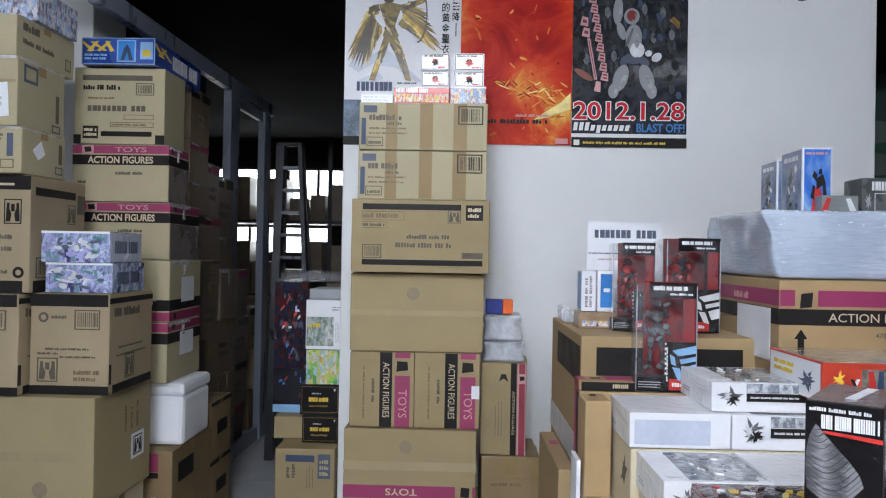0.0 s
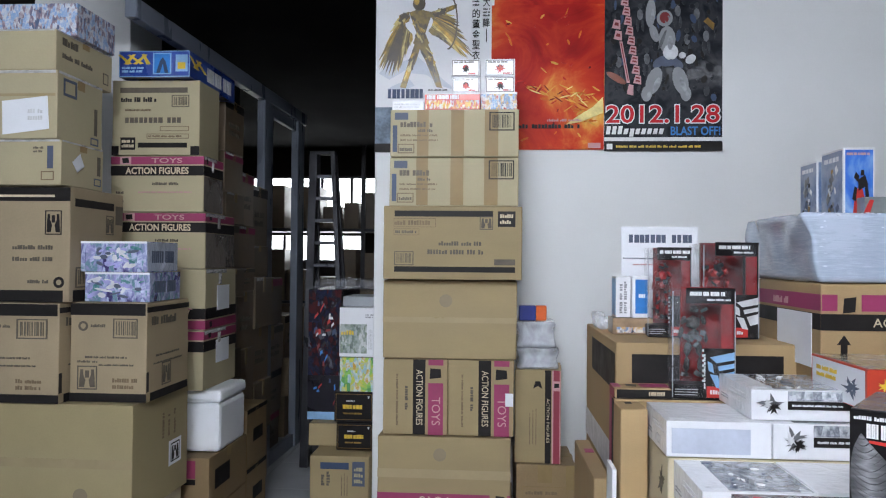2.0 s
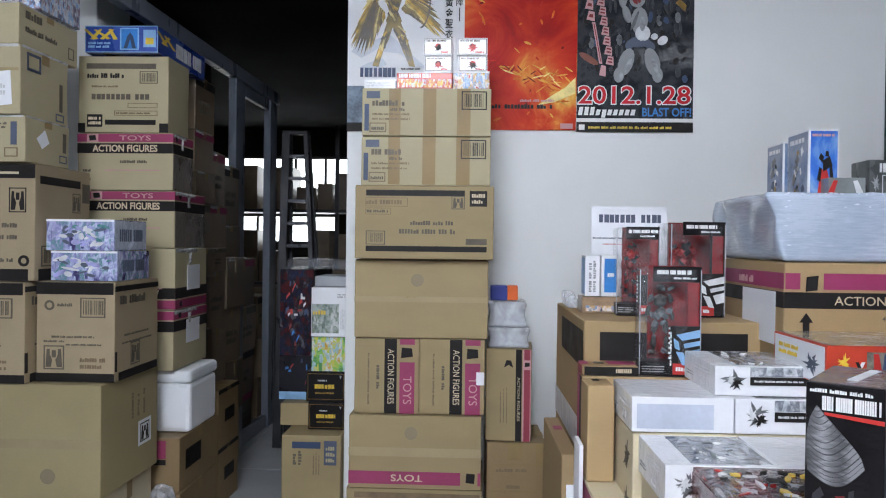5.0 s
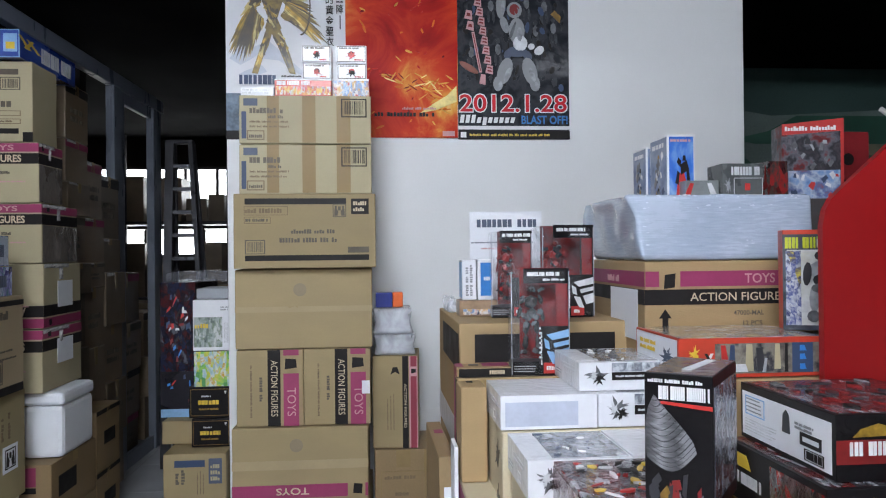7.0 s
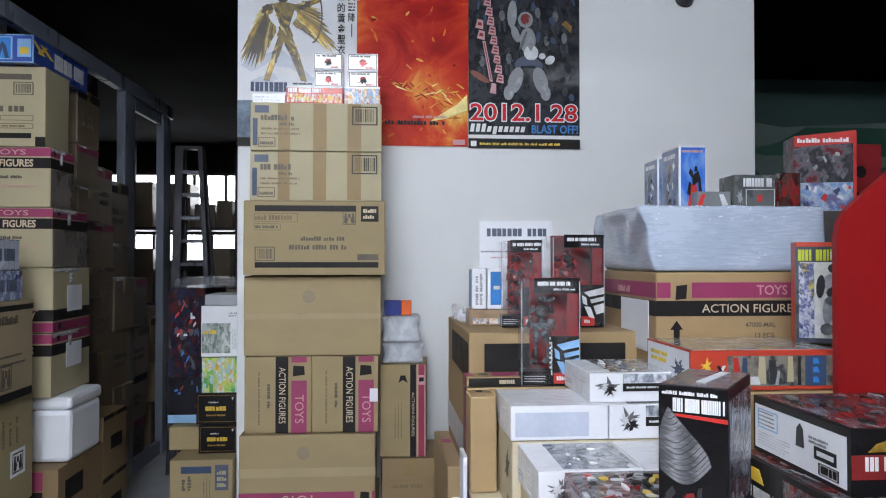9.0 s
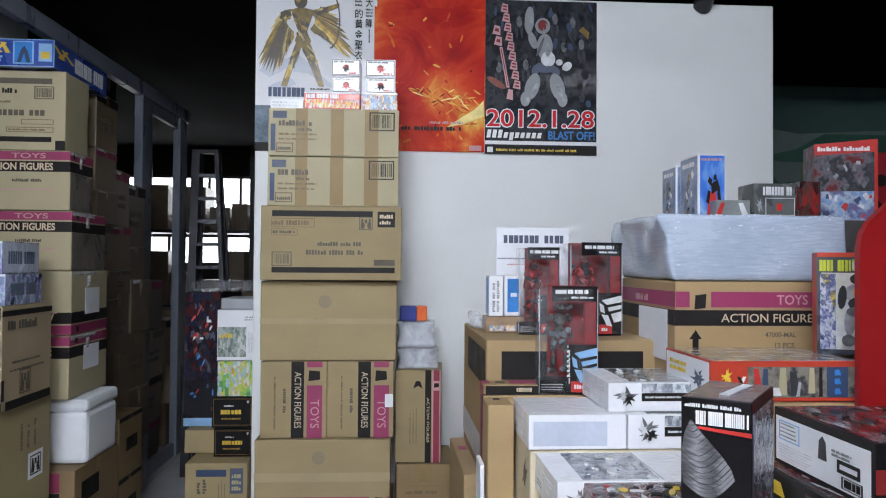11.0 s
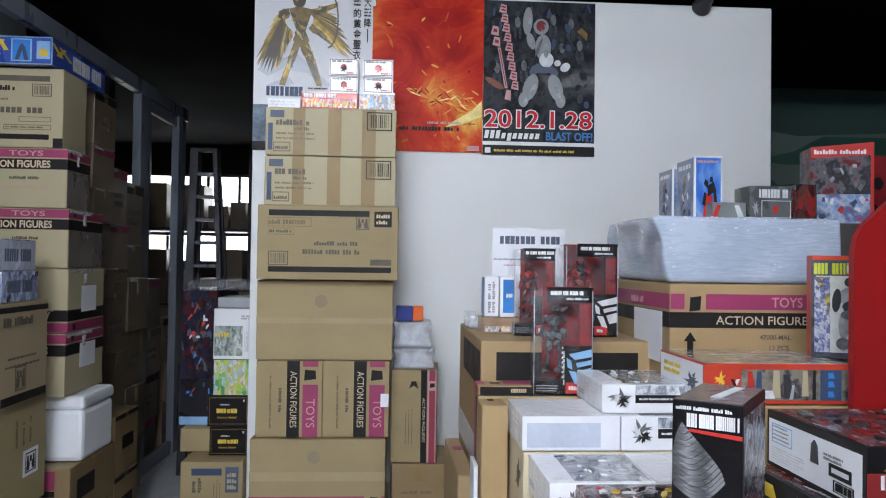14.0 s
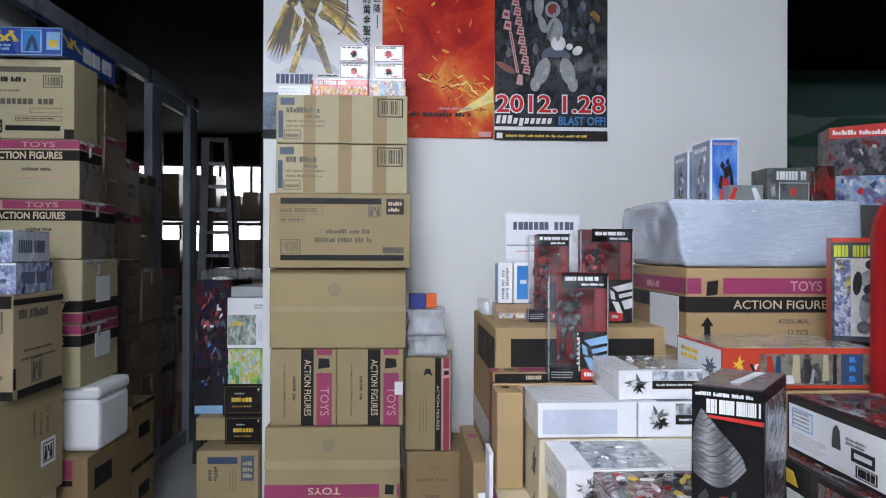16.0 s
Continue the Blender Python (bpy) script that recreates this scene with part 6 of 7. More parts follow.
bars(t, f["left"], 0.3, 0.35, 0.95, 0.6, 1, PALE_INK, 321)
bars(t, f["front"], 0.05, 0.1, 0.95, 0.35, 1, PALE_INK, 322)

# black box with a grey cone on its front
t, f = toy_box("figure_box", "tall black wrapped box with grey cone artwork", 0.646, 0.754, 1.245, 1.445, 0.990, 1.219, BLACK_BOX, rz=-36, pivot=(0.646, 1.245))
fr = Face(0.108, 0.2, 0.268, "front")
fr.o.z -= 0.039
shape_on(t, fr, [(0.25, 0.835), (1.0, 0.825), (1.0, 0.80), (0.25, 0.82)], RED_INK, "red_strip")
bars(t, fr, 0.22, 0.845, 0.97, 0.93, 1, WHITE_INK, 331, fill=0.95, pitch=0.15)
bars(t, fr, 0.06, 0.94, 0.97, 0.975, 1, WHITE_INK, 332, fill=0.6)
LEFT_EDGE = [(0.15, 0.87), (0.07, 0.80), (0.03, 0.72), (0.015, 0.64), (0.02, 0.56), (0.04, 0.49)]
RIGHT_EDGE = [(0.15, 0.87), (0.30, 0.80), (0.45, 0.735), (0.60, 0.67), (0.72, 0.605), (0.77, 0.54)]


def along(line, s):
    k = min(len(line) - 2, int(s * (len(line) - 1)))
    a, b = Vector(line[k]), Vector(line[k + 1])
    return a + (b - a) * (s * (len(line) - 1) - k)


def ring_arc(s):
    a, b = along(LEFT_EDGE, s), along(RIGHT_EDGE, s)
    return [a + (b - a) * q / 12 + Vector((0.02, -0.13)) * (b - a).length * math.sin(3.1416 * q / 12) for q in range(13)]


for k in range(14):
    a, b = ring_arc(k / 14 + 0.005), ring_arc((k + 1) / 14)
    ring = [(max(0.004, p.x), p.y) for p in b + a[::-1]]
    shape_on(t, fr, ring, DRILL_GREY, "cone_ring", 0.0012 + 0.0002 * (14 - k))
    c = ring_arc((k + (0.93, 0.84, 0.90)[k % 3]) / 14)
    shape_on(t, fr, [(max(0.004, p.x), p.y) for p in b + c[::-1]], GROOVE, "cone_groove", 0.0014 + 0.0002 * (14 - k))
for k in range(16):
    rng = random.Random(k + 40)
    shape_on(t, fr, tilt_ring(rng.uniform(0.1, 0.9), rng.uniform(0.20, 0.36), 0.08, 0.03, rng.uniform(0, 3)), (DARK_RED, DARK_PL, STEEL_INK, DARK_PL, DARK_RED, GOLD_DARK)[k % 6], "printed_shape", 0.0012)
# Upright grey and blue streaks stand in for reflections in the film wrap.
band(t, f["right"], 0.05, 0.12, 0.97, 0.92, art("grey blue film reflections", [(0.02, 0.02, 0.03), (0.10, 0.11, 0.15), (0.30, 0.33, 0.40), (0.05, 0.05, 0.07), (0.16, 0.18, 0.24)], 7, 0.12, 1.0, 1.2, stretch=(1, 1.3, 0.25), soft=True), "printed_panel")
band(t, f["top"], 0.02, 0.02, 0.98, 0.98, surface("dark shiny lid", (0.06, 0.06, 0.07), 0.15, 0.3, 10, 0.0, coat=1.0, crinkle=0.8), "printed_panel")
shape_on(t, f["top"], [(0.45, 0.25), (0.60, 0.25), (0.72, 0.90), (0.57, 0.90)], PALE_INK, "white_strip", 0.0016)


def set_box(label, x0, x1, y0, y1, z0, z1, white):
    """A wide black boxed set with a label on its side and a windowed top."""
    t, f = toy_box("figure_set_box", label, x0, x1, y0, y1, z0, z1, BLACK_BOX, group="black boxed figure sets")
    band(t, f["top"], 0.03, 0.03, 0.97, 0.97, ART_WINDOW, "printed_panel")
    packed_top(t, f["top"], 9 if white else 10, 40, (DARK_PL, BLACK_INK, DARK_RED, STEEL_INK, DARK_PL, RED_PL, GREY_INK))
    lf = f["left"]
    if white:
        band(t, lf, 0.03, 0.08, 0.965, 0.86, PAPER, "side_label")
        bars(t, lf, 0.08, 0.50, 0.28, 0.78, 4, GREY_INK, 341, high=0.0022, fill=0.3)
        outline(t, lf, 0.07, 0.46, 0.30, 0.80, SKY_INK, 0.03, 0.002)
        bars(t, lf, 0.07, 0.15, 0.45, 0.40, 5, PALE_INK, 342, high=0.0022, fill=0.3)
        shape_on(t, lf, [(0.50, 0.42), (0.58, 0.42), (0.57, 0.72), (0.54, 0.80), (0.51, 0.72)], DARK_PL, "printed_shape", 0.0022)
        bars(t, lf, 0.63, 0.55, 0.82, 0.68, 2, GREY_INK, 343, high=0.0022)
        outline(t, lf, 0.68, 0.34, 0.88, 0.54, BLACK_INK, 0.10, 0.0022)
        barcode(t, lf, 0.72, 0.12, 0.90, 0.30, BLACK_INK, 34, 0.0022)
    else:
        bars(t, lf, 0.1, 0.30, 0.45, 0.55, 1, PALE_INK, 344, fill=0.8)
        shape_on(t, lf, [(0.1, 0.62), (0.30, 0.62), (0.25, 0.85), (0.14, 0.85)], YELLOW_INK, "printed_badge")
        band(t, lf, 0.5, 0.1, 0.98, 0.9, ART_BROWNRED, "printed_panel")
    fr = f["front"]
    band(t, fr, 0.0, 0.26, 1.0, 0.62, DARK_RED, "printed_panel")
    bars(t, fr, 0.08, 0.38, 0.95, 0.60, 1, WHITE_INK, 345, fill=0.95)
    shape_on(t, fr, [(0.10, 0.66), (0.40, 0.68), (0.36, 0.78), (0.26, 0.86), (0.15, 0.78)], GOLD_INK, "printed_badge")
    bars(t, fr, 0.5, 0.86, 0.95, 0.92, 1, WHITE_INK, 346)
    return t, f


set_box("wide black boxed set with a white side label", 1.022, 1.330, 1.32, 1.672, 1.002, 1.122, True)
set_box("wide black boxed set under another one", 0.985, 1.32, 1.29, 1.67, 0.880, 1.000, False)
carton("tan carton under black boxed sets", 1.0, 1.40, 1.25, 1.67, 0.0, 0.878, CARD_WARM, group="base cartons")

# red flat toy box, with a standing figure box on it
carton("tan carton under a red toy box", 0.965, 1.42, 1.735, 2.05, 0.0, 1.115, CARD_WARM, group="base cartons", tape=False)
t, f = toy_box("robot_toy_box", "flat red toy box with clear windows", 0.912, 1.275, 1.75, 2.04, 1.117, 1.210, RED_BOX)
band(t, f["top"], 0.02, 0.03, 0.98, 0.97, art("pale glossy lid print", [(0.35, 0.36, 0.38), (0.66, 0.64, 0.58), (0.22, 0.28, 0.40), (0.66, 0.54, 0.22), (0.78, 0.78, 0.78)], 14, 0.15, 0.8, 0.9, 0.1, soft=True), "printed_panel")
band(t, f["left"], 0.03, 0.03, 0.97, 0.95, PAPER, "printed_panel")
bars(t, f["left"], 0.12, 0.45, 0.5, 0.8, 2, YELLOW_INK, 351, high=0.002)
spiky_mark(t, f["left"], 0.55, 0.1, 0.95, 0.85, SLATE_INK, 352)
band(t, f["left"], 0.0, 0.0, 0.5, 0.22, CYAN_INK, "printed_band", 0.0012, 0.0016)
fr = f["front"]
band(t, fr, 0.24, 0.10, 0.95, 0.86, ART_TOY, "window")
spiky_mark(t, fr, 0.06, 0.35, 0.15, 0.85, YELLOW_INK, 353)
for u, v, w, h, a, ink in ((0.30, 0.62, 0.022, 0.20, 0.03, RED_INK), (0.355, 0.60, 0.020, 0.22, -0.01, BLUE_INK), (0.47, 0.50, 0.028, 0.34, 0.0, CARD_PALE), (0.545, 0.45, 0.030, 0.30, 0.03, DARK_PL), (0.575, 0.30, 0.012, 0.18, -0.04, GREY_INK), (0.66, 0.52, 0.022, 0.32, 0.0, CARD_PALE), (0.41, 0.24, 0.05, 0.10, 0.0, PALE_INK), (0.72, 0.48, 0.012, 0.36, 0.0, BLACK_INK)):
    shape_on(t, fr, tilt_ring(u, v, w, h, a), ink, "packed_part", 0.0016)
disc_mark(t, fr, 0.43, 0.62, 0.014, NAVY_PL)
band(t, fr, 0.76, 0.10, 0.90, 0.86, BLUE_INK, "printed_panel", 0.0011, 0.0018)
for v in (0.25, 0.5, 0.72):
    shape_on(t, fr, tilt_ring(0.83, v, 0.022, 0.07, 0.04), CYAN_INK, "packed_part", 0.0022)
shape_on(t, fr, [(0.17, 0.30), (0.19, 0.30), (0.23, 0.62), (0.21, 0.62)], PAPER, "printed_cross")
shape_on(t, fr, [(0.21, 0.30), (0.23, 0.30), (0.19, 0.62), (0.17, 0.62)], BLACK_INK, "printed_cross")
t, f = toy_box("robot_toy_box", "upright toy box, grey figure behind window", 1.243, 1.385, 1.885, 1.955, 1.2115, 1.466, RED_BOX, rz=-20, pivot=(1.243, 1.885))
fr = f["front"]
band(t, fr, 0.0, 0.0, 1.0, 0.955, surface("dark toy print", (0.05, 0.06, 0.08), 0.3, 0.4, 18, 0.0, coat=0.5, crinkle=0.4), "printed_panel")
band(t, fr, 0.07, 0.05, 0.95, 0.80, art("pale window print", [(0.46, 0.48, 0.50), (0.66, 0.67, 0.66), (0.56, 0.57, 0.52), (0.74, 0.75, 0.76)], 20, soft=True, distortion=0.1), "window_backing", 0.001, 0.0016)
bars(t, fr, 0.04, 0.81, 0.54, 0.93, 1, surface("yellow green print", (0.52, 0.58, 0.03), 0.4, 0.1, 10, 0.05), 361, high=0.0024, fill=0.92, pitch=0.3)
band(t, fr, 0.05, 0.05, 0.30, 0.79, art("small white and navy picture strip", [(0.02, 0.03, 0.12), (0.50, 0.52, 0.58), (0.04, 0.06, 0.24), (0.60, 0.62, 0.66), (0.03, 0.04, 0.14), (0.62, 0.50, 0.10)], 16, 0.3, 0.4, 0.2), "printed_panel", 0.0012, 0.0022)
band(t, fr, 0.56, 0.82, 0.96, 0.93, ART_GREEN, "printed_panel", 0.001, 0.0016)
for cx, cy, w, h, a, ink in ((0.62, 0.74, 0.10, 0.05, 0, DARK_PL), (0.62, 0.60, 0.20, 0.09, 0, GREY_INK), (0.62, 0.50, 0.13, 0.06, 0, DARK_PL), (0.52, 0.32, 0.09, 0.14, -0.1, GREY_INK), (0.74, 0.30, 0.09, 0.15, 0.1, GREY_INK), (0.40, 0.56, 0.07, 0.12, -0.2, DARK_PL), (0.86, 0.56, 0.07, 0.12, 0.2, DARK_PL), (0.50, 0.14, 0.11, 0.06, 0, STEEL_INK), (0.77, 0.13, 0.11, 0.06, 0, STEEL_INK), (0.62, 0.62, 0.05, 0.04, 0, YELLOW_INK), (0.62, 0.42, 0.16, 0.05, 0, STEEL_INK), (0.68, 0.66, 0.06, 0.03, 0.3, PALE_INK)):
    shape_on(t, fr, ellipse(cx, cy, w, h, a, 10), ink, "figure_part", 0.004)

# big toy carton with a film-wrapped bundle on it
carton("tan carton under a toy carton", 0.965, 1.52, 2.08, 2.6, 0.0, 0.998, CARD_BROWN_DIM, group="base cartons", tape=False)
t, f = carton("large tan toy carton with magenta and black bands", 0.948, 1.50, 2.07, 2.58, 1.0, 1.388, CARD_WARM, tape=False)
fr = f["front"]
band(t, fr, 0.005, 0.815, 0.075, 0.925, MAGENTA)
band(t, fr, 0.185, 0.815, 1.0, 0.925, MAGENTA)
shape_on(t, fr, [(0.10, 0.80), (0.155, 0.81), (0.16, 0.91), (0.105, 0.90)], BLACK_INK, "printed_badge")
lettering(t, fr, 0.52, 0.835, 0.68, 0.905, "TOYS", PINK_INK)
band(t, fr, 0.0, 0.685, 1.0, 0.795, BLACK_INK)
lettering(t, fr, 0.235, 0.71, 0.735, 0.77, "ACTION FIGURES", CREAM_INK, bold=0.005)
lettering(t, fr, 0.46, 0.605, 0.62, 0.64, "47000-MAL", FADED_INK)
lettering(t, fr, 0.51, 0.53, 0.61, 0.565, "12 PCS", FADED_INK)
shape_on(t, fr, [(0.09, 0.49), (0.12, 0.49), (0.12, 0.59), (0.137, 0.59), (0.105, 0.655), (0.073, 0.59), (0.09, 0.59)], BLACK_INK, "printed_arrow")
lf = f["left"]
band(t, lf, 0.0, 0.815, 1.0, 0.925, MAGENTA)
band(t, lf, 0.0, 0.685, 1.0, 0.795, BLACK_INK)
bars(t, lf, 0.35, 0.82, 0.6, 0.9, 1, PINK_INK, 371)
band(t, lf, 0.42, 0.42, 0.90, 0.79, PAPER, "paper_sheet", 0.0015, 0.003)
thing = tagged(new("wrapped_bundle"), "bundle of grey boxes in clear stretch film", "wrapped bundle")
thing.location = (1.196, 2.32, 1.389)
part("boxes", worn_box(0.480, 0.46, 0.176, 0.006, 0.006, 3, 21), INNER_GREY, thing)
bm = worn_box(0.494, 0.49, 0.186, 0.010, 0.010, 14, 22)
for v in bm.verts:
    if v.co.x < 0:
        v.co.x -= 0.045 * (v.co.z / 0.186) * (v.co.x / 0.247) ** 4 * (1.0 + 0.6 * noise.noise(v.co * 14))
part("film", bm, BUBBLE, thing, smooth=True)
fb = Face(0.494, 0.49, 0.186, "front")
# Pale flecks drawn in for the white glints on the film's edges and folds.
for k, (u0, v0, u1, v1) in enumerate(((0.0, 0.925, 0.96, 0.985), (0.005, 0.03, 0.03, 0.92), (0.30, 0.78, 0.75, 0.83), (0.52, 0.20, 0.64, 0.30))):
    bm = bmesh.new()
    rng = random.Random(k)
    for q in range(26 if k == 0 else 10):
        a, b = rng.uniform(u0, u1), rng.uniform(v0, v1)
        fb.poly(bm, ellipse(a, b, rng.uniform(0.003, 0.014), rng.uniform(0.004, 0.012), rng.uniform(-0.3, 0.3), 6), -0.010, -0.0012)
    tagged(part("film_fold_glint", bm, FOLD_GLINT, thing), kind="stuff")

# boxes on the bundle
def picture_box(label, x0, x1, y0, y1, z0, z1, front_mat, side_mat, edge=None, rz=0.0):
    t, f = toy_box("toy_box", label, x0, x1, y0, y1, z0, z1, edge or WHITE_BOX, rz)
    band(t, f["front"], 0.06, 0.03, 0.94, 0.97, front_mat, "printed_panel")
    band(t, f["left"], 0.04, 0.03, 0.96, 0.97, side_mat, "printed_panel")
    rng = random.Random(round(x0 * 1000))
    for k in range(22):
        s = rng.uniform(0.08, 0.72)
        shape_on(t, f["left"], tilt_ring(0.5 + rng.gauss(0, 0.10 + 0.12 * abs(s - 0.45)), s, rng.uniform(0.03, 0.09), rng.uniform(0.02, 0.07), rng.uniform(-0.7, 0.7)), (STEEL_INK, GREY_INK, BLACK_INK, PALE_INK, BLUE_INK, GOLD_DARK, STEEL_INK)[k % 7], "printed_shape", 0.0016)
    bars(t, f["left"], 0.15, 0.82, 0.85, 0.90, 1, PALE_INK, 384, fill=0.85)
    return t, f


ART_SKY = art("blue sky robot print", [(0.02, 0.07, 0.40), (0.05, 0.18, 0.60), (0.30, 0.48, 0.70), (0.04, 0.05, 0.12)], 6, soft=True)
ART_STEEL = art("steel blue robot print", [(0.06, 0.10, 0.20), (0.13, 0.19, 0.33), (0.24, 0.29, 0.40), (0.10, 0.15, 0.28)], 12, soft=True, distortion=0.1)
t, f = picture_box("blue upright toy box with white edges", 1.128, 1.218, 2.35, 2.50, 1.576, 1.782, ART_SKY, ART_STEEL)
shape_on(t, f["front"], [(0.30, 0.04), (0.62, 0.04), (0.66, 0.30), (0.58, 0.44), (0.40, 0.40), (0.34, 0.22)], RED_INK, "printed_shape", 0.0016)
for u, v, w, h, a in ((0.60, 0.50, 0.16, 0.08, 0.3), (0.42, 0.58, 0.08, 0.05, -0.5), (0.74, 0.36, 0.06, 0.12, 0.2), (0.36, 0.34, 0.06, 0.10, -0.3), (0.60, 0.64, 0.06, 0.04, 0.0), (0.72, 0.14, 0.10, 0.05, 0.4)):
    shape_on(t, f["front"], tilt_ring(u, v, w, h, a), (BLACK_INK, BLUE_INK)[v < 0.2], "printed_shape", 0.002)
bars(t, f["front"], 0.10, 0.89, 0.90, 0.93, 1, PINK_INK, 383, high=0.002, fill=0.9)
picture_box("second blue toy box behind the first", 1.118, 1.200, 2.51, 2.64, 1.576, 1.765, ART_STEEL, ART_STEEL)
t, f = toy_box("toy_box", "flat grey toy box on the bundle", 1.165, 1.272, 2.30, 2.44, 1.576, 1.633, surface("grey coated board", (0.20, 0.22, 0.22), 0.35, 0.2, 10, 0.0, coat=0.5))
shape_on(t, f["front"], tilt_ring(0.78, 0.5, 0.09, 0.35, 0.2), PALE_INK, "printed_shape")
shape_on(t, f["front"], tilt_ring(0.12, 0.5, 0.08, 0.35, -0.2), RED_INK, "printed_shape")
t, f = toy_box("toy_box", "dark grey toy box with pale title bars", 1.302, 1.437, 2.34, 2.45, 1.576, 1.690, surface("charcoal coated board", (0.10, 0.11, 0.11), 0.3, 0.3, 12, 0.0, coat=0.6))
bars(t, f["front"], 0.22, 0.66, 0.97, 0.92, 1, PALE_INK, 381, fill=0.9)
outline(t, f["front"], 0.28, 0.12, 0.98, 0.60, PALE_INK, 0.02)
band(t, f["front"], 0.55, 0.25, 0.68, 0.45, RED_INK, "printed_panel")
spiky_mark(t, f["front"], 0.04, 0.15, 0.24, 0.6, GREY_INK, 382)
# Added support for the boxes above; the gap's shade is in its colour.
carton("added support cartons beside the bundle, darkened as a gap", 1.525, 2.15, 2.25, 2.8, 0.0, 1.573, surface("board darkened as gap shade", (0.05, 0.045, 0.045), 0.7, 0.3, 6), group="base cartons", tape=False)
t, f = toy_box("toy_box", "small black and red toy box", 1.462, 1.53, 2.36, 2.48, 1.576, 1.700, ART_BROWNRED)
t, f = toy_box("figure_box", "red-topped figure box with hanging header", 1.580, 1.775, 2.44, 2.56, 1.5745, 1.835, art("blue and red figure print", [(0.02, 0.02, 0.025), (0.07, 0.06, 0.07), (0.03, 0.03, 0.035), (0.13, 0.13, 0.15), (0.16, 0.02, 0.02), (0.04, 0.04, 0.05)], 16, coat=0.0, soft=True, distortion=0.1, spec=0.15), rz=-13)
shape_on(t, f["front"], [(0.0, 0.86), (1.0, 0.90), (1.0, 1.06), (0.0, 1.0)], RED_INK, "header_card", 0.002)
bars(t, f["front"], 0.05, 0.90, 0.98, 0.98, 1, WHITE_INK, 391, high=0.003, fill=0.7)
band(t, f["front"], 0.95, 0.0, 1.0, 0.93, RED_INK, "red_edge")
band(t, f["front"], 0.10, 0.03, 0.94, 0.40, art("blue robots print", [(0.04, 0.08, 0.22), (0.16, 0.28, 0.52), (0.40, 0.46, 0.56), (0.10, 0.14, 0.30), (0.24, 0.06, 0.06)], 18, coat=0.1, soft=True, distortion=0.1), "printed_panel")
rng = random.Random(77)
for k in range(26):
    low = k % 2
    shape_on(t, f["front"], tilt_ring(rng.uniform(0.14, 0.88), rng.uniform(0.06, 0.36) if low else rng.uniform(0.44, 0.78), rng.uniform(0.02, 0.06), rng.uniform(0.015, 0.05), rng.uniform(-1, 1)), ((STEEL_INK, GREY_INK, DARK_PL)[k % 3], (PALE_INK, RED_INK, BLUE_INK)[k % 3])[low], "figure_part", 0.0016 + 0.00003 * k)
t, f = toy_box("figure_box", "red upright toy box with dark round marks", 1.83, 1.985, 2.62, 2.74, 1.5745, 1.838, surface("deep red coated board", (0.24, 0.018, 0.022), 0.4, 0.15, 8, 0.05, coat=0.3), rz=6)
for u, v, r in ((0.45, 0.62, 0.022), (0.30, 0.25, 0.026), (0.75, 0.28, 0.02)):
    disc_mark(t, f["front"], u, v, r, BLACK_INK)


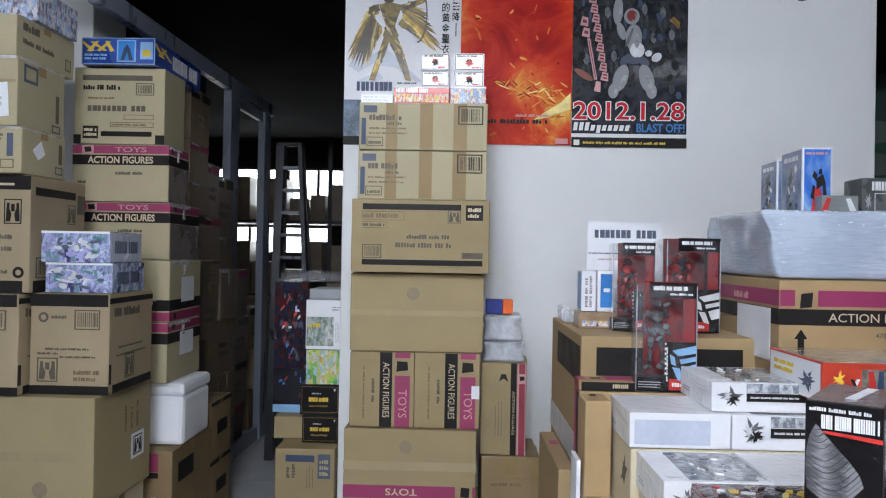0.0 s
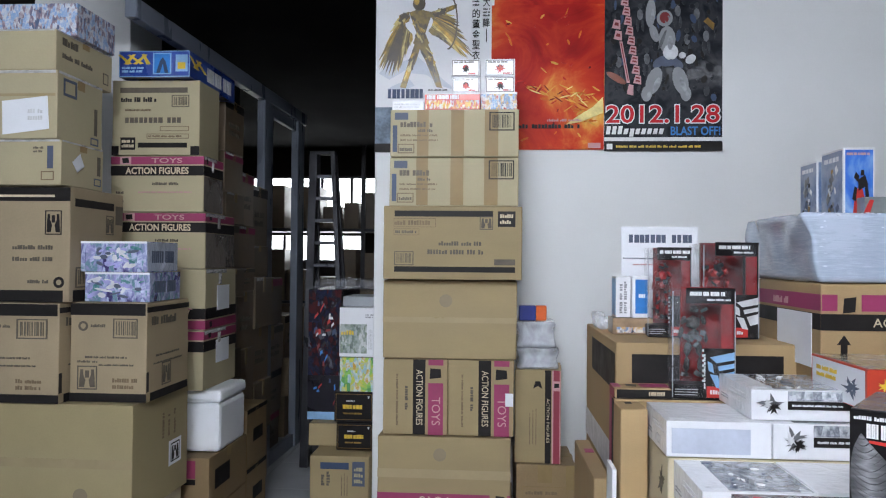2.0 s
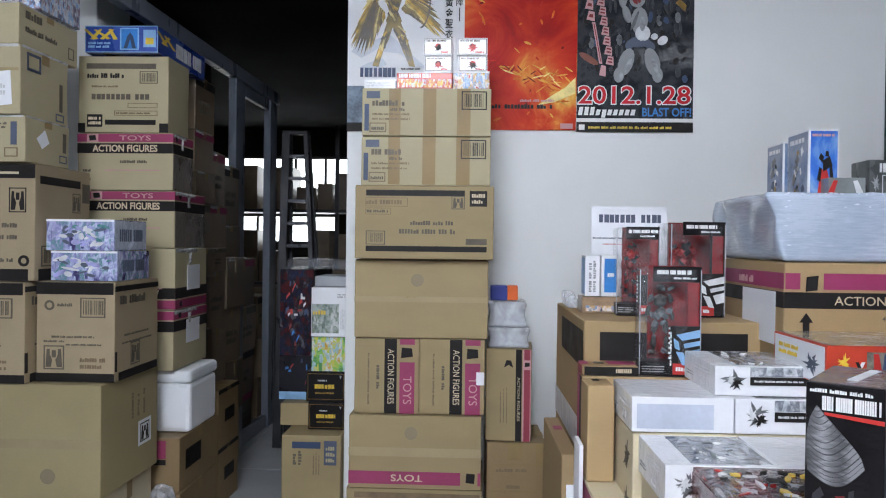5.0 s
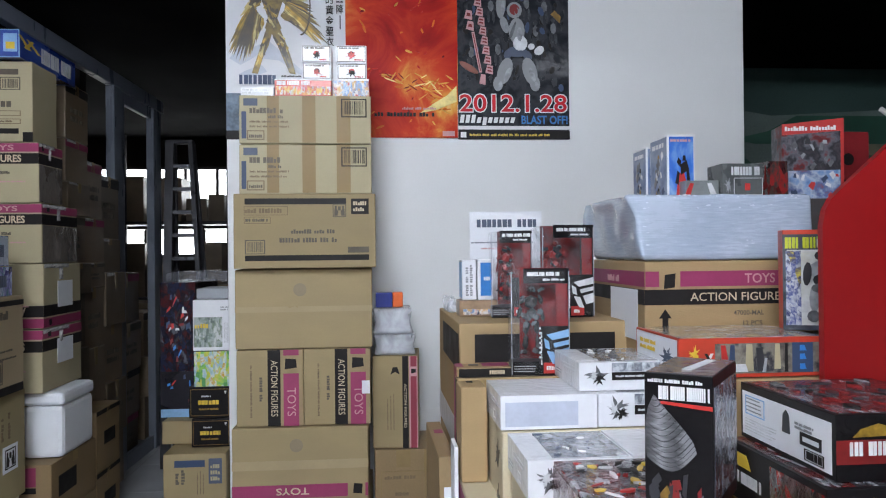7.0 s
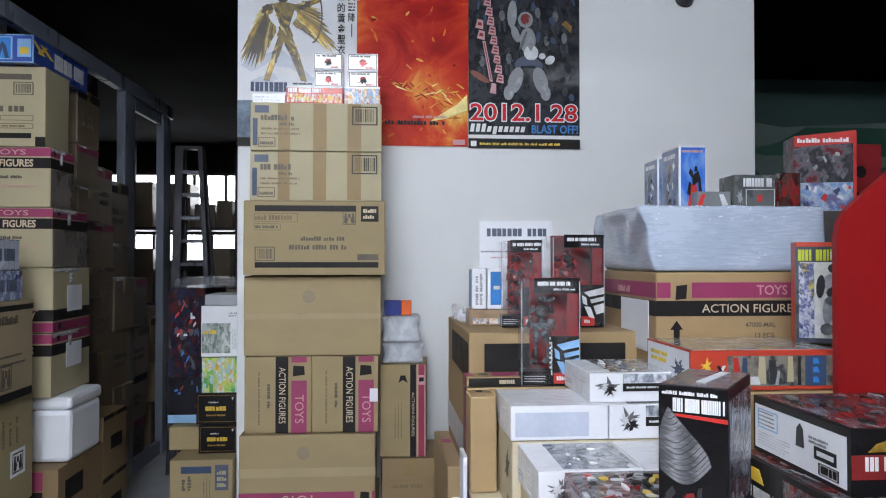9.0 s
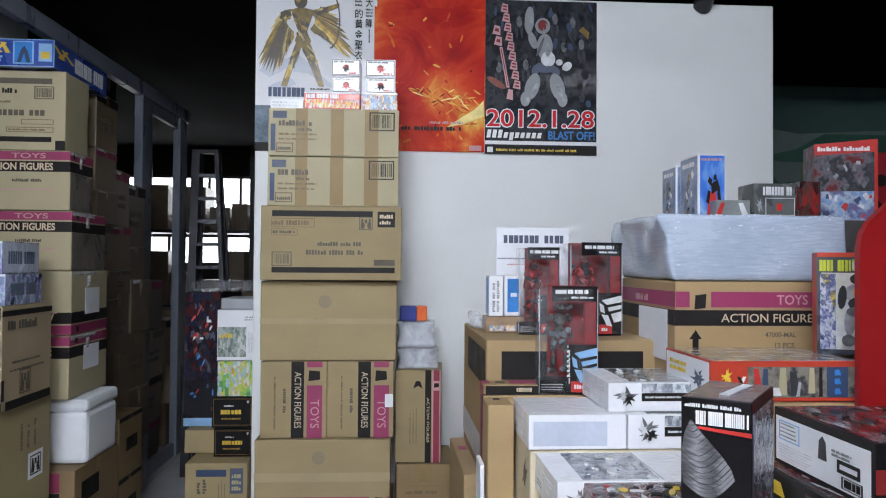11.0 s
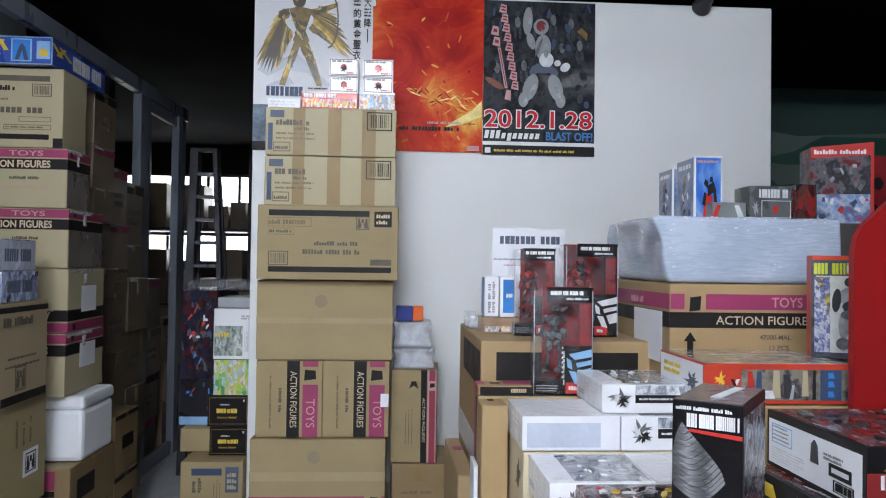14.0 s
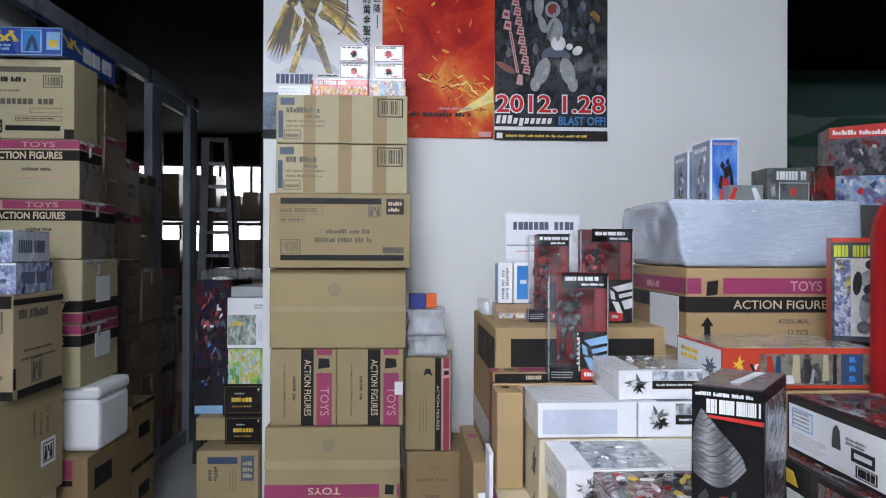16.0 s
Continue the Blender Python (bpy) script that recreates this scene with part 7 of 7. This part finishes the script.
# blister boxes of robot figures
def blister_box(label, x0, x1, y0, y1, z0, z1, rz, seed, emblem):
    """A dark red backing box with a clear plastic front, a red figure shape inside and a black header."""
    thing = tagged(new("blister_box"), label, "figure box", "blister boxes")
    w, d, h = x1 - x0, y1 - y0, z1 - z0
    thing.matrix_basis = Matrix.Translation(((x0 + x1) / 2, (y0 + y1) / 2, z0)) @ pose(0, 0, 0, 0, 0, rz)
    part("backing", box_bm(-w * 0.30, w / 2, d / 2 - 0.012, d / 2, 0, h, 0.001), art("red black backing %d" % seed, [(0.02, 0.008, 0.008), (0.16, 0.010, 0.010), (0.30, 0.014, 0.014), (0.06, 0.008, 0.008)], 7, soft=True), thing)
    part("side_card", box_bm(w / 2 - 0.004, w / 2, -d / 2 + 0.002, d / 2 - 0.0125, 0, h * 0.98, 0.0005), BLACK_BOX, thing)
    part("tray", box_bm(-w / 2, w / 2 - 0.0045, -d / 2 + 0.002, d / 2 - 0.0125, 0, h * 0.13, 0.002), BLACK_BOX, thing)
    part("header", box_bm(-w / 2 + w * 0.22, w / 2, -d / 2, -d / 2 + 0.003, h * 0.86, h, 0.0005), BLACK_BOX, thing)
    fc = Face(w, d, h, "front")
    bars(thing, fc, 0.28, 0.925, 0.96, 0.97, 1, WHITE_INK, seed, high=0.0022, fill=0.8)
    bars(thing, fc, 0.55, 0.88, 0.96, 0.91, 1, PALE_INK, seed + 1, high=0.0022)
    bars(thing, fc, 0.05, 0.03, 0.42, 0.10, 3, PALE_INK, seed + 2, fill=0.3)
    part("side_window", box_bm(w * 0.28, w * 0.485, -d / 2 + 0.006, -d / 2 + 0.008, h * 0.46, h * 0.855), DARK_RED_GLOSS, thing)
    for k in range(7):
        part("film_dot", box_bm(-w * 0.02, w * 0.005, -d / 2 - 0.001, -d / 2 + 0.0005, h * (0.16 + 0.045 * k), h * (0.18 + 0.045 * k)), WHITE_INK, thing)
    band(thing, fc, 0.55, 0.02, 0.80, 0.12, RED_INK, "printed_panel")
    bars(thing, fc, 0.6, 0.04, 0.76, 0.10, 1, WHITE_INK, seed + 3, high=0.002)
    rng = random.Random(seed)
    bm = bmesh.new()
    for cx, cz, rx, rz_, a in ((0, 0.80, 0.07, 0.035, 0), (0, 0.68, 0.13, 0.07, 0), (0, 0.57, 0.10, 0.05, 0), (-0.16, 0.70, 0.05, 0.05, 20), (0.16, 0.70, 0.05, 0.05, -20), (-0.20, 0.58, 0.04, 0.07, 12), (0.19, 0.56, 0.04, 0.07, -8), (-0.09, 0.44, 0.06, 0.08, 8), (0.09, 0.44, 0.06, 0.08, -8), (-0.11, 0.30, 0.055, 0.08, 3), (0.11, 0.29, 0.055, 0.08, -3), (-0.13, 0.205, 0.07, 0.025, 0), (0.13, 0.20, 0.07, 0.025, 0)):
        m = Matrix.Translation((w * (cx - 0.12), d * 0.02, h * cz)) @ pose(0, 0, 0, 0, a, 0)
        bmesh.ops.create_icosphere(bm, subdivisions=1, radius=1.0, matrix=m @ Matrix.Diagonal((w * rx, d * 0.16, h * rz_, 1)))
    for v in bm.verts:
        v.co += Vector((rng.uniform(-1, 1), rng.uniform(-1, 1), rng.uniform(-1, 1))) * 0.0018
    part("figure", bm, RED_PL if seed % 2 == 0 else TOY_GREY, thing)
    bm = bmesh.new()
    for k in range(16):
        m = Matrix.Translation((w * rng.gauss(-0.12, 0.10), -d * rng.uniform(0.02, 0.16), h * rng.uniform(0.18, 0.80))) @ pose(0, 0, 0, rng.uniform(-40, 40), rng.uniform(-50, 50), rng.uniform(-40, 40))
        bmesh.ops.create_cube(bm, size=1.0, matrix=m @ Matrix.Diagonal((w * rng.uniform(0.04, 0.12), d * 0.10, h * rng.uniform(0.01, 0.05), 1)))
    tagged(part("packed_parts", bm, DARK_PL if seed % 2 == 0 else STEEL_INK, thing), kind="stuff")
    band(thing, fc, 0.50, 0.06, 1.0, 0.46, BLACK_INK, "printed_panel", -0.002, 0.0006)
    if emblem:
        ink = (PALE_INK, SKY_INK)[seed % 2]
        for ring in ([(0.60, 0.38), (0.98, 0.43), (0.98, 0.36), (0.70, 0.33)], [(0.56, 0.35), (0.64, 0.32), (0.66, 0.24), (0.58, 0.26)], [(0.72, 0.30), (0.98, 0.33), (0.98, 0.29), (0.74, 0.26)], [(0.60, 0.23), (0.72, 0.22), (0.80, 0.10), (0.70, 0.11)], [(0.78, 0.23), (0.98, 0.26), (0.98, 0.16), (0.84, 0.14)]):
            shape_on(thing, fc, ring, ink, "emblem_stroke", 0.0025)
        bars(thing, fc, 0.50, 0.10, 0.535, 0.44, 1, WHITE_INK, seed + 9, upright=True, high=0.002)
    # Thin pale strips put in as the glints on the cover's upright edges.
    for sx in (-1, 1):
        part("cover_edge_glint", box_bm(sx * w * 0.49 - 0.0012, sx * w * 0.49 + 0.0012, -d / 2 - 0.003, -d / 2 - 0.0005, 0.004, h * 0.97), BAG, thing)
    bm = worn_box(w * 0.985, d - 0.004, h * 0.985, 0.006, 0.003, 3, seed)
    bmesh.ops.translate(bm, verts=bm.verts[:], vec=(-0.004, -0.003, 0.002))
    part("clear_cover", bm, FILM, thing, smooth=True)
    return thing


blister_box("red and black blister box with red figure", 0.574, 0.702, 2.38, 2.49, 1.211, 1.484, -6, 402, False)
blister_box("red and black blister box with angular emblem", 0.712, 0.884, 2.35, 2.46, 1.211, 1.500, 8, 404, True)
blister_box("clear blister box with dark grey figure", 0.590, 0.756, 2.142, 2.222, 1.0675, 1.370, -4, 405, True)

# small boxes behind the blister boxes
t, f = toy_box("toy_box", "small brown and clear toy pack", 0.475, 0.60, 2.46, 2.56, 1.211, 1.262, surface("brown toy pack", (0.30, 0.20, 0.12), 0.4, 0.4, 20, 0.0, coat=0.6))
band(t, f["front"], 0.1, 0.1, 0.9, 0.45, ART_MIX, "printed_panel")
t, f = toy_box("toy_box", "small white toy box with grey print", 0.486, 0.532, 2.47, 2.55, 1.2635, 1.392, WHITE_BOX)
bars(t, f["front"], 0.2, 0.1, 0.8, 0.9, 2, GREY_INK, 411, upright=True)
band(t, f["left"], 0.05, 0.05, 0.95, 0.95, SKY_INK, "printed_panel")
t, f = toy_box("toy_box", "small white and blue toy box", 0.535, 0.585, 2.46, 2.55, 1.2635, 1.394, WHITE_BOX)
band(t, f["front"], 0.2, 0.1, 0.95, 0.92, CYAN_INK, "printed_panel")
bars(t, f["front"], 0.4, 0.45, 0.8, 0.6, 1, WHITE_INK, 412, high=0.002)
thing = tagged(new("plastic_bag"), "crumpled clear plastic on a carton", "plastic bag")
thing.location = (0.468, 2.68, 1.2105)
part("bag", worn_box(0.05, 0.16, 0.055, 0.012, 0.02, 5, 31), BAG, thing, smooth=True)
thing = tagged(new("sign_card"), "white card sign with blue print", "sign")
thing.matrix_basis = pose(0.673, 2.70, 1.2105, -3, 0, 0)
part("card", box_bm(-0.131, 0.131, -0.001, 0.001, 0, 0.352), PAPER, thing)
part("prop", add_box(bmesh.new(), -0.03, 0.03, 0, 0.002, 0, 0.22, pose(0, 0.06, 0, 12, 0, 0)), PAPER, thing)
fc = Face(0.262, 0.002, 0.352, "front")
bars(thing, fc, 0.10, 0.83, 0.94, 0.93, 1, SLATE_INK, 421, fill=0.80, name="title_bar", pitch=0.66)
bars(thing, fc, 0.02, 0.67, 0.98, 0.70, 1, SLATE_INK, 422, fill=0.5)
bars(thing, fc, 0.15, 0.61, 0.6, 0.64, 1, PINK_INK, 423, fill=0.5)

# red display panel in front of the red toy box, and a cable behind
rack = tagged(new("display_stand"), "tall glossy red display stand panel with sloped top", "display stand")
rack.location = (0, 0, 0)
cut = [(1.230, 0.0), (1.95, 0.0), (1.95, 2.10), (1.637, 1.855), (1.417, 1.676), (1.279, 1.556), (1.253, 1.532), (1.238, 1.506), (1.231, 1.47)]
ob = flat_shape("panel", cut, 1.690, RED_PANEL, rack, 0.02)
part("foot", box_bm(1.3, 1.9, 1.712, 1.73, 0.0, 0.03), RED_PANEL, rack)
cab = bpy.data.curves.new("cable", "CURVE")
cab.dimensions, cab.bevel_depth, cab.bevel_resolution = "3D", 0.011, 3
sp = cab.splines.new("BEZIER")
PTS = [(2.30, 3.0, 1.995), (2.36, 3.0, 1.955), (2.50, 3.02, 1.915), (2.75, 3.0, 1.89), (3.1, 2.98, 2.1), (3.3, 2.98, 2.7), (3.3, 2.98, 3.31)]
sp.bezier_points.add(len(PTS) - 1)
for bp, p in zip(sp.bezier_points, PTS):
    bp.co, bp.handle_left_type, bp.handle_right_type = p, "AUTO", "AUTO"
cab_tmp = new("cable_path", cab)
bpy.context.view_layer.update()
cable_me = bpy.data.meshes.new_from_object(cab_tmp.evaluated_get(bpy.context.evaluated_depsgraph_get()))
bpy.data.objects.remove(cab_tmp)
cable_me.materials.append(CABLE)
tagged(new("cable", cable_me), "thick white cable hanging beside the stand", "cable")
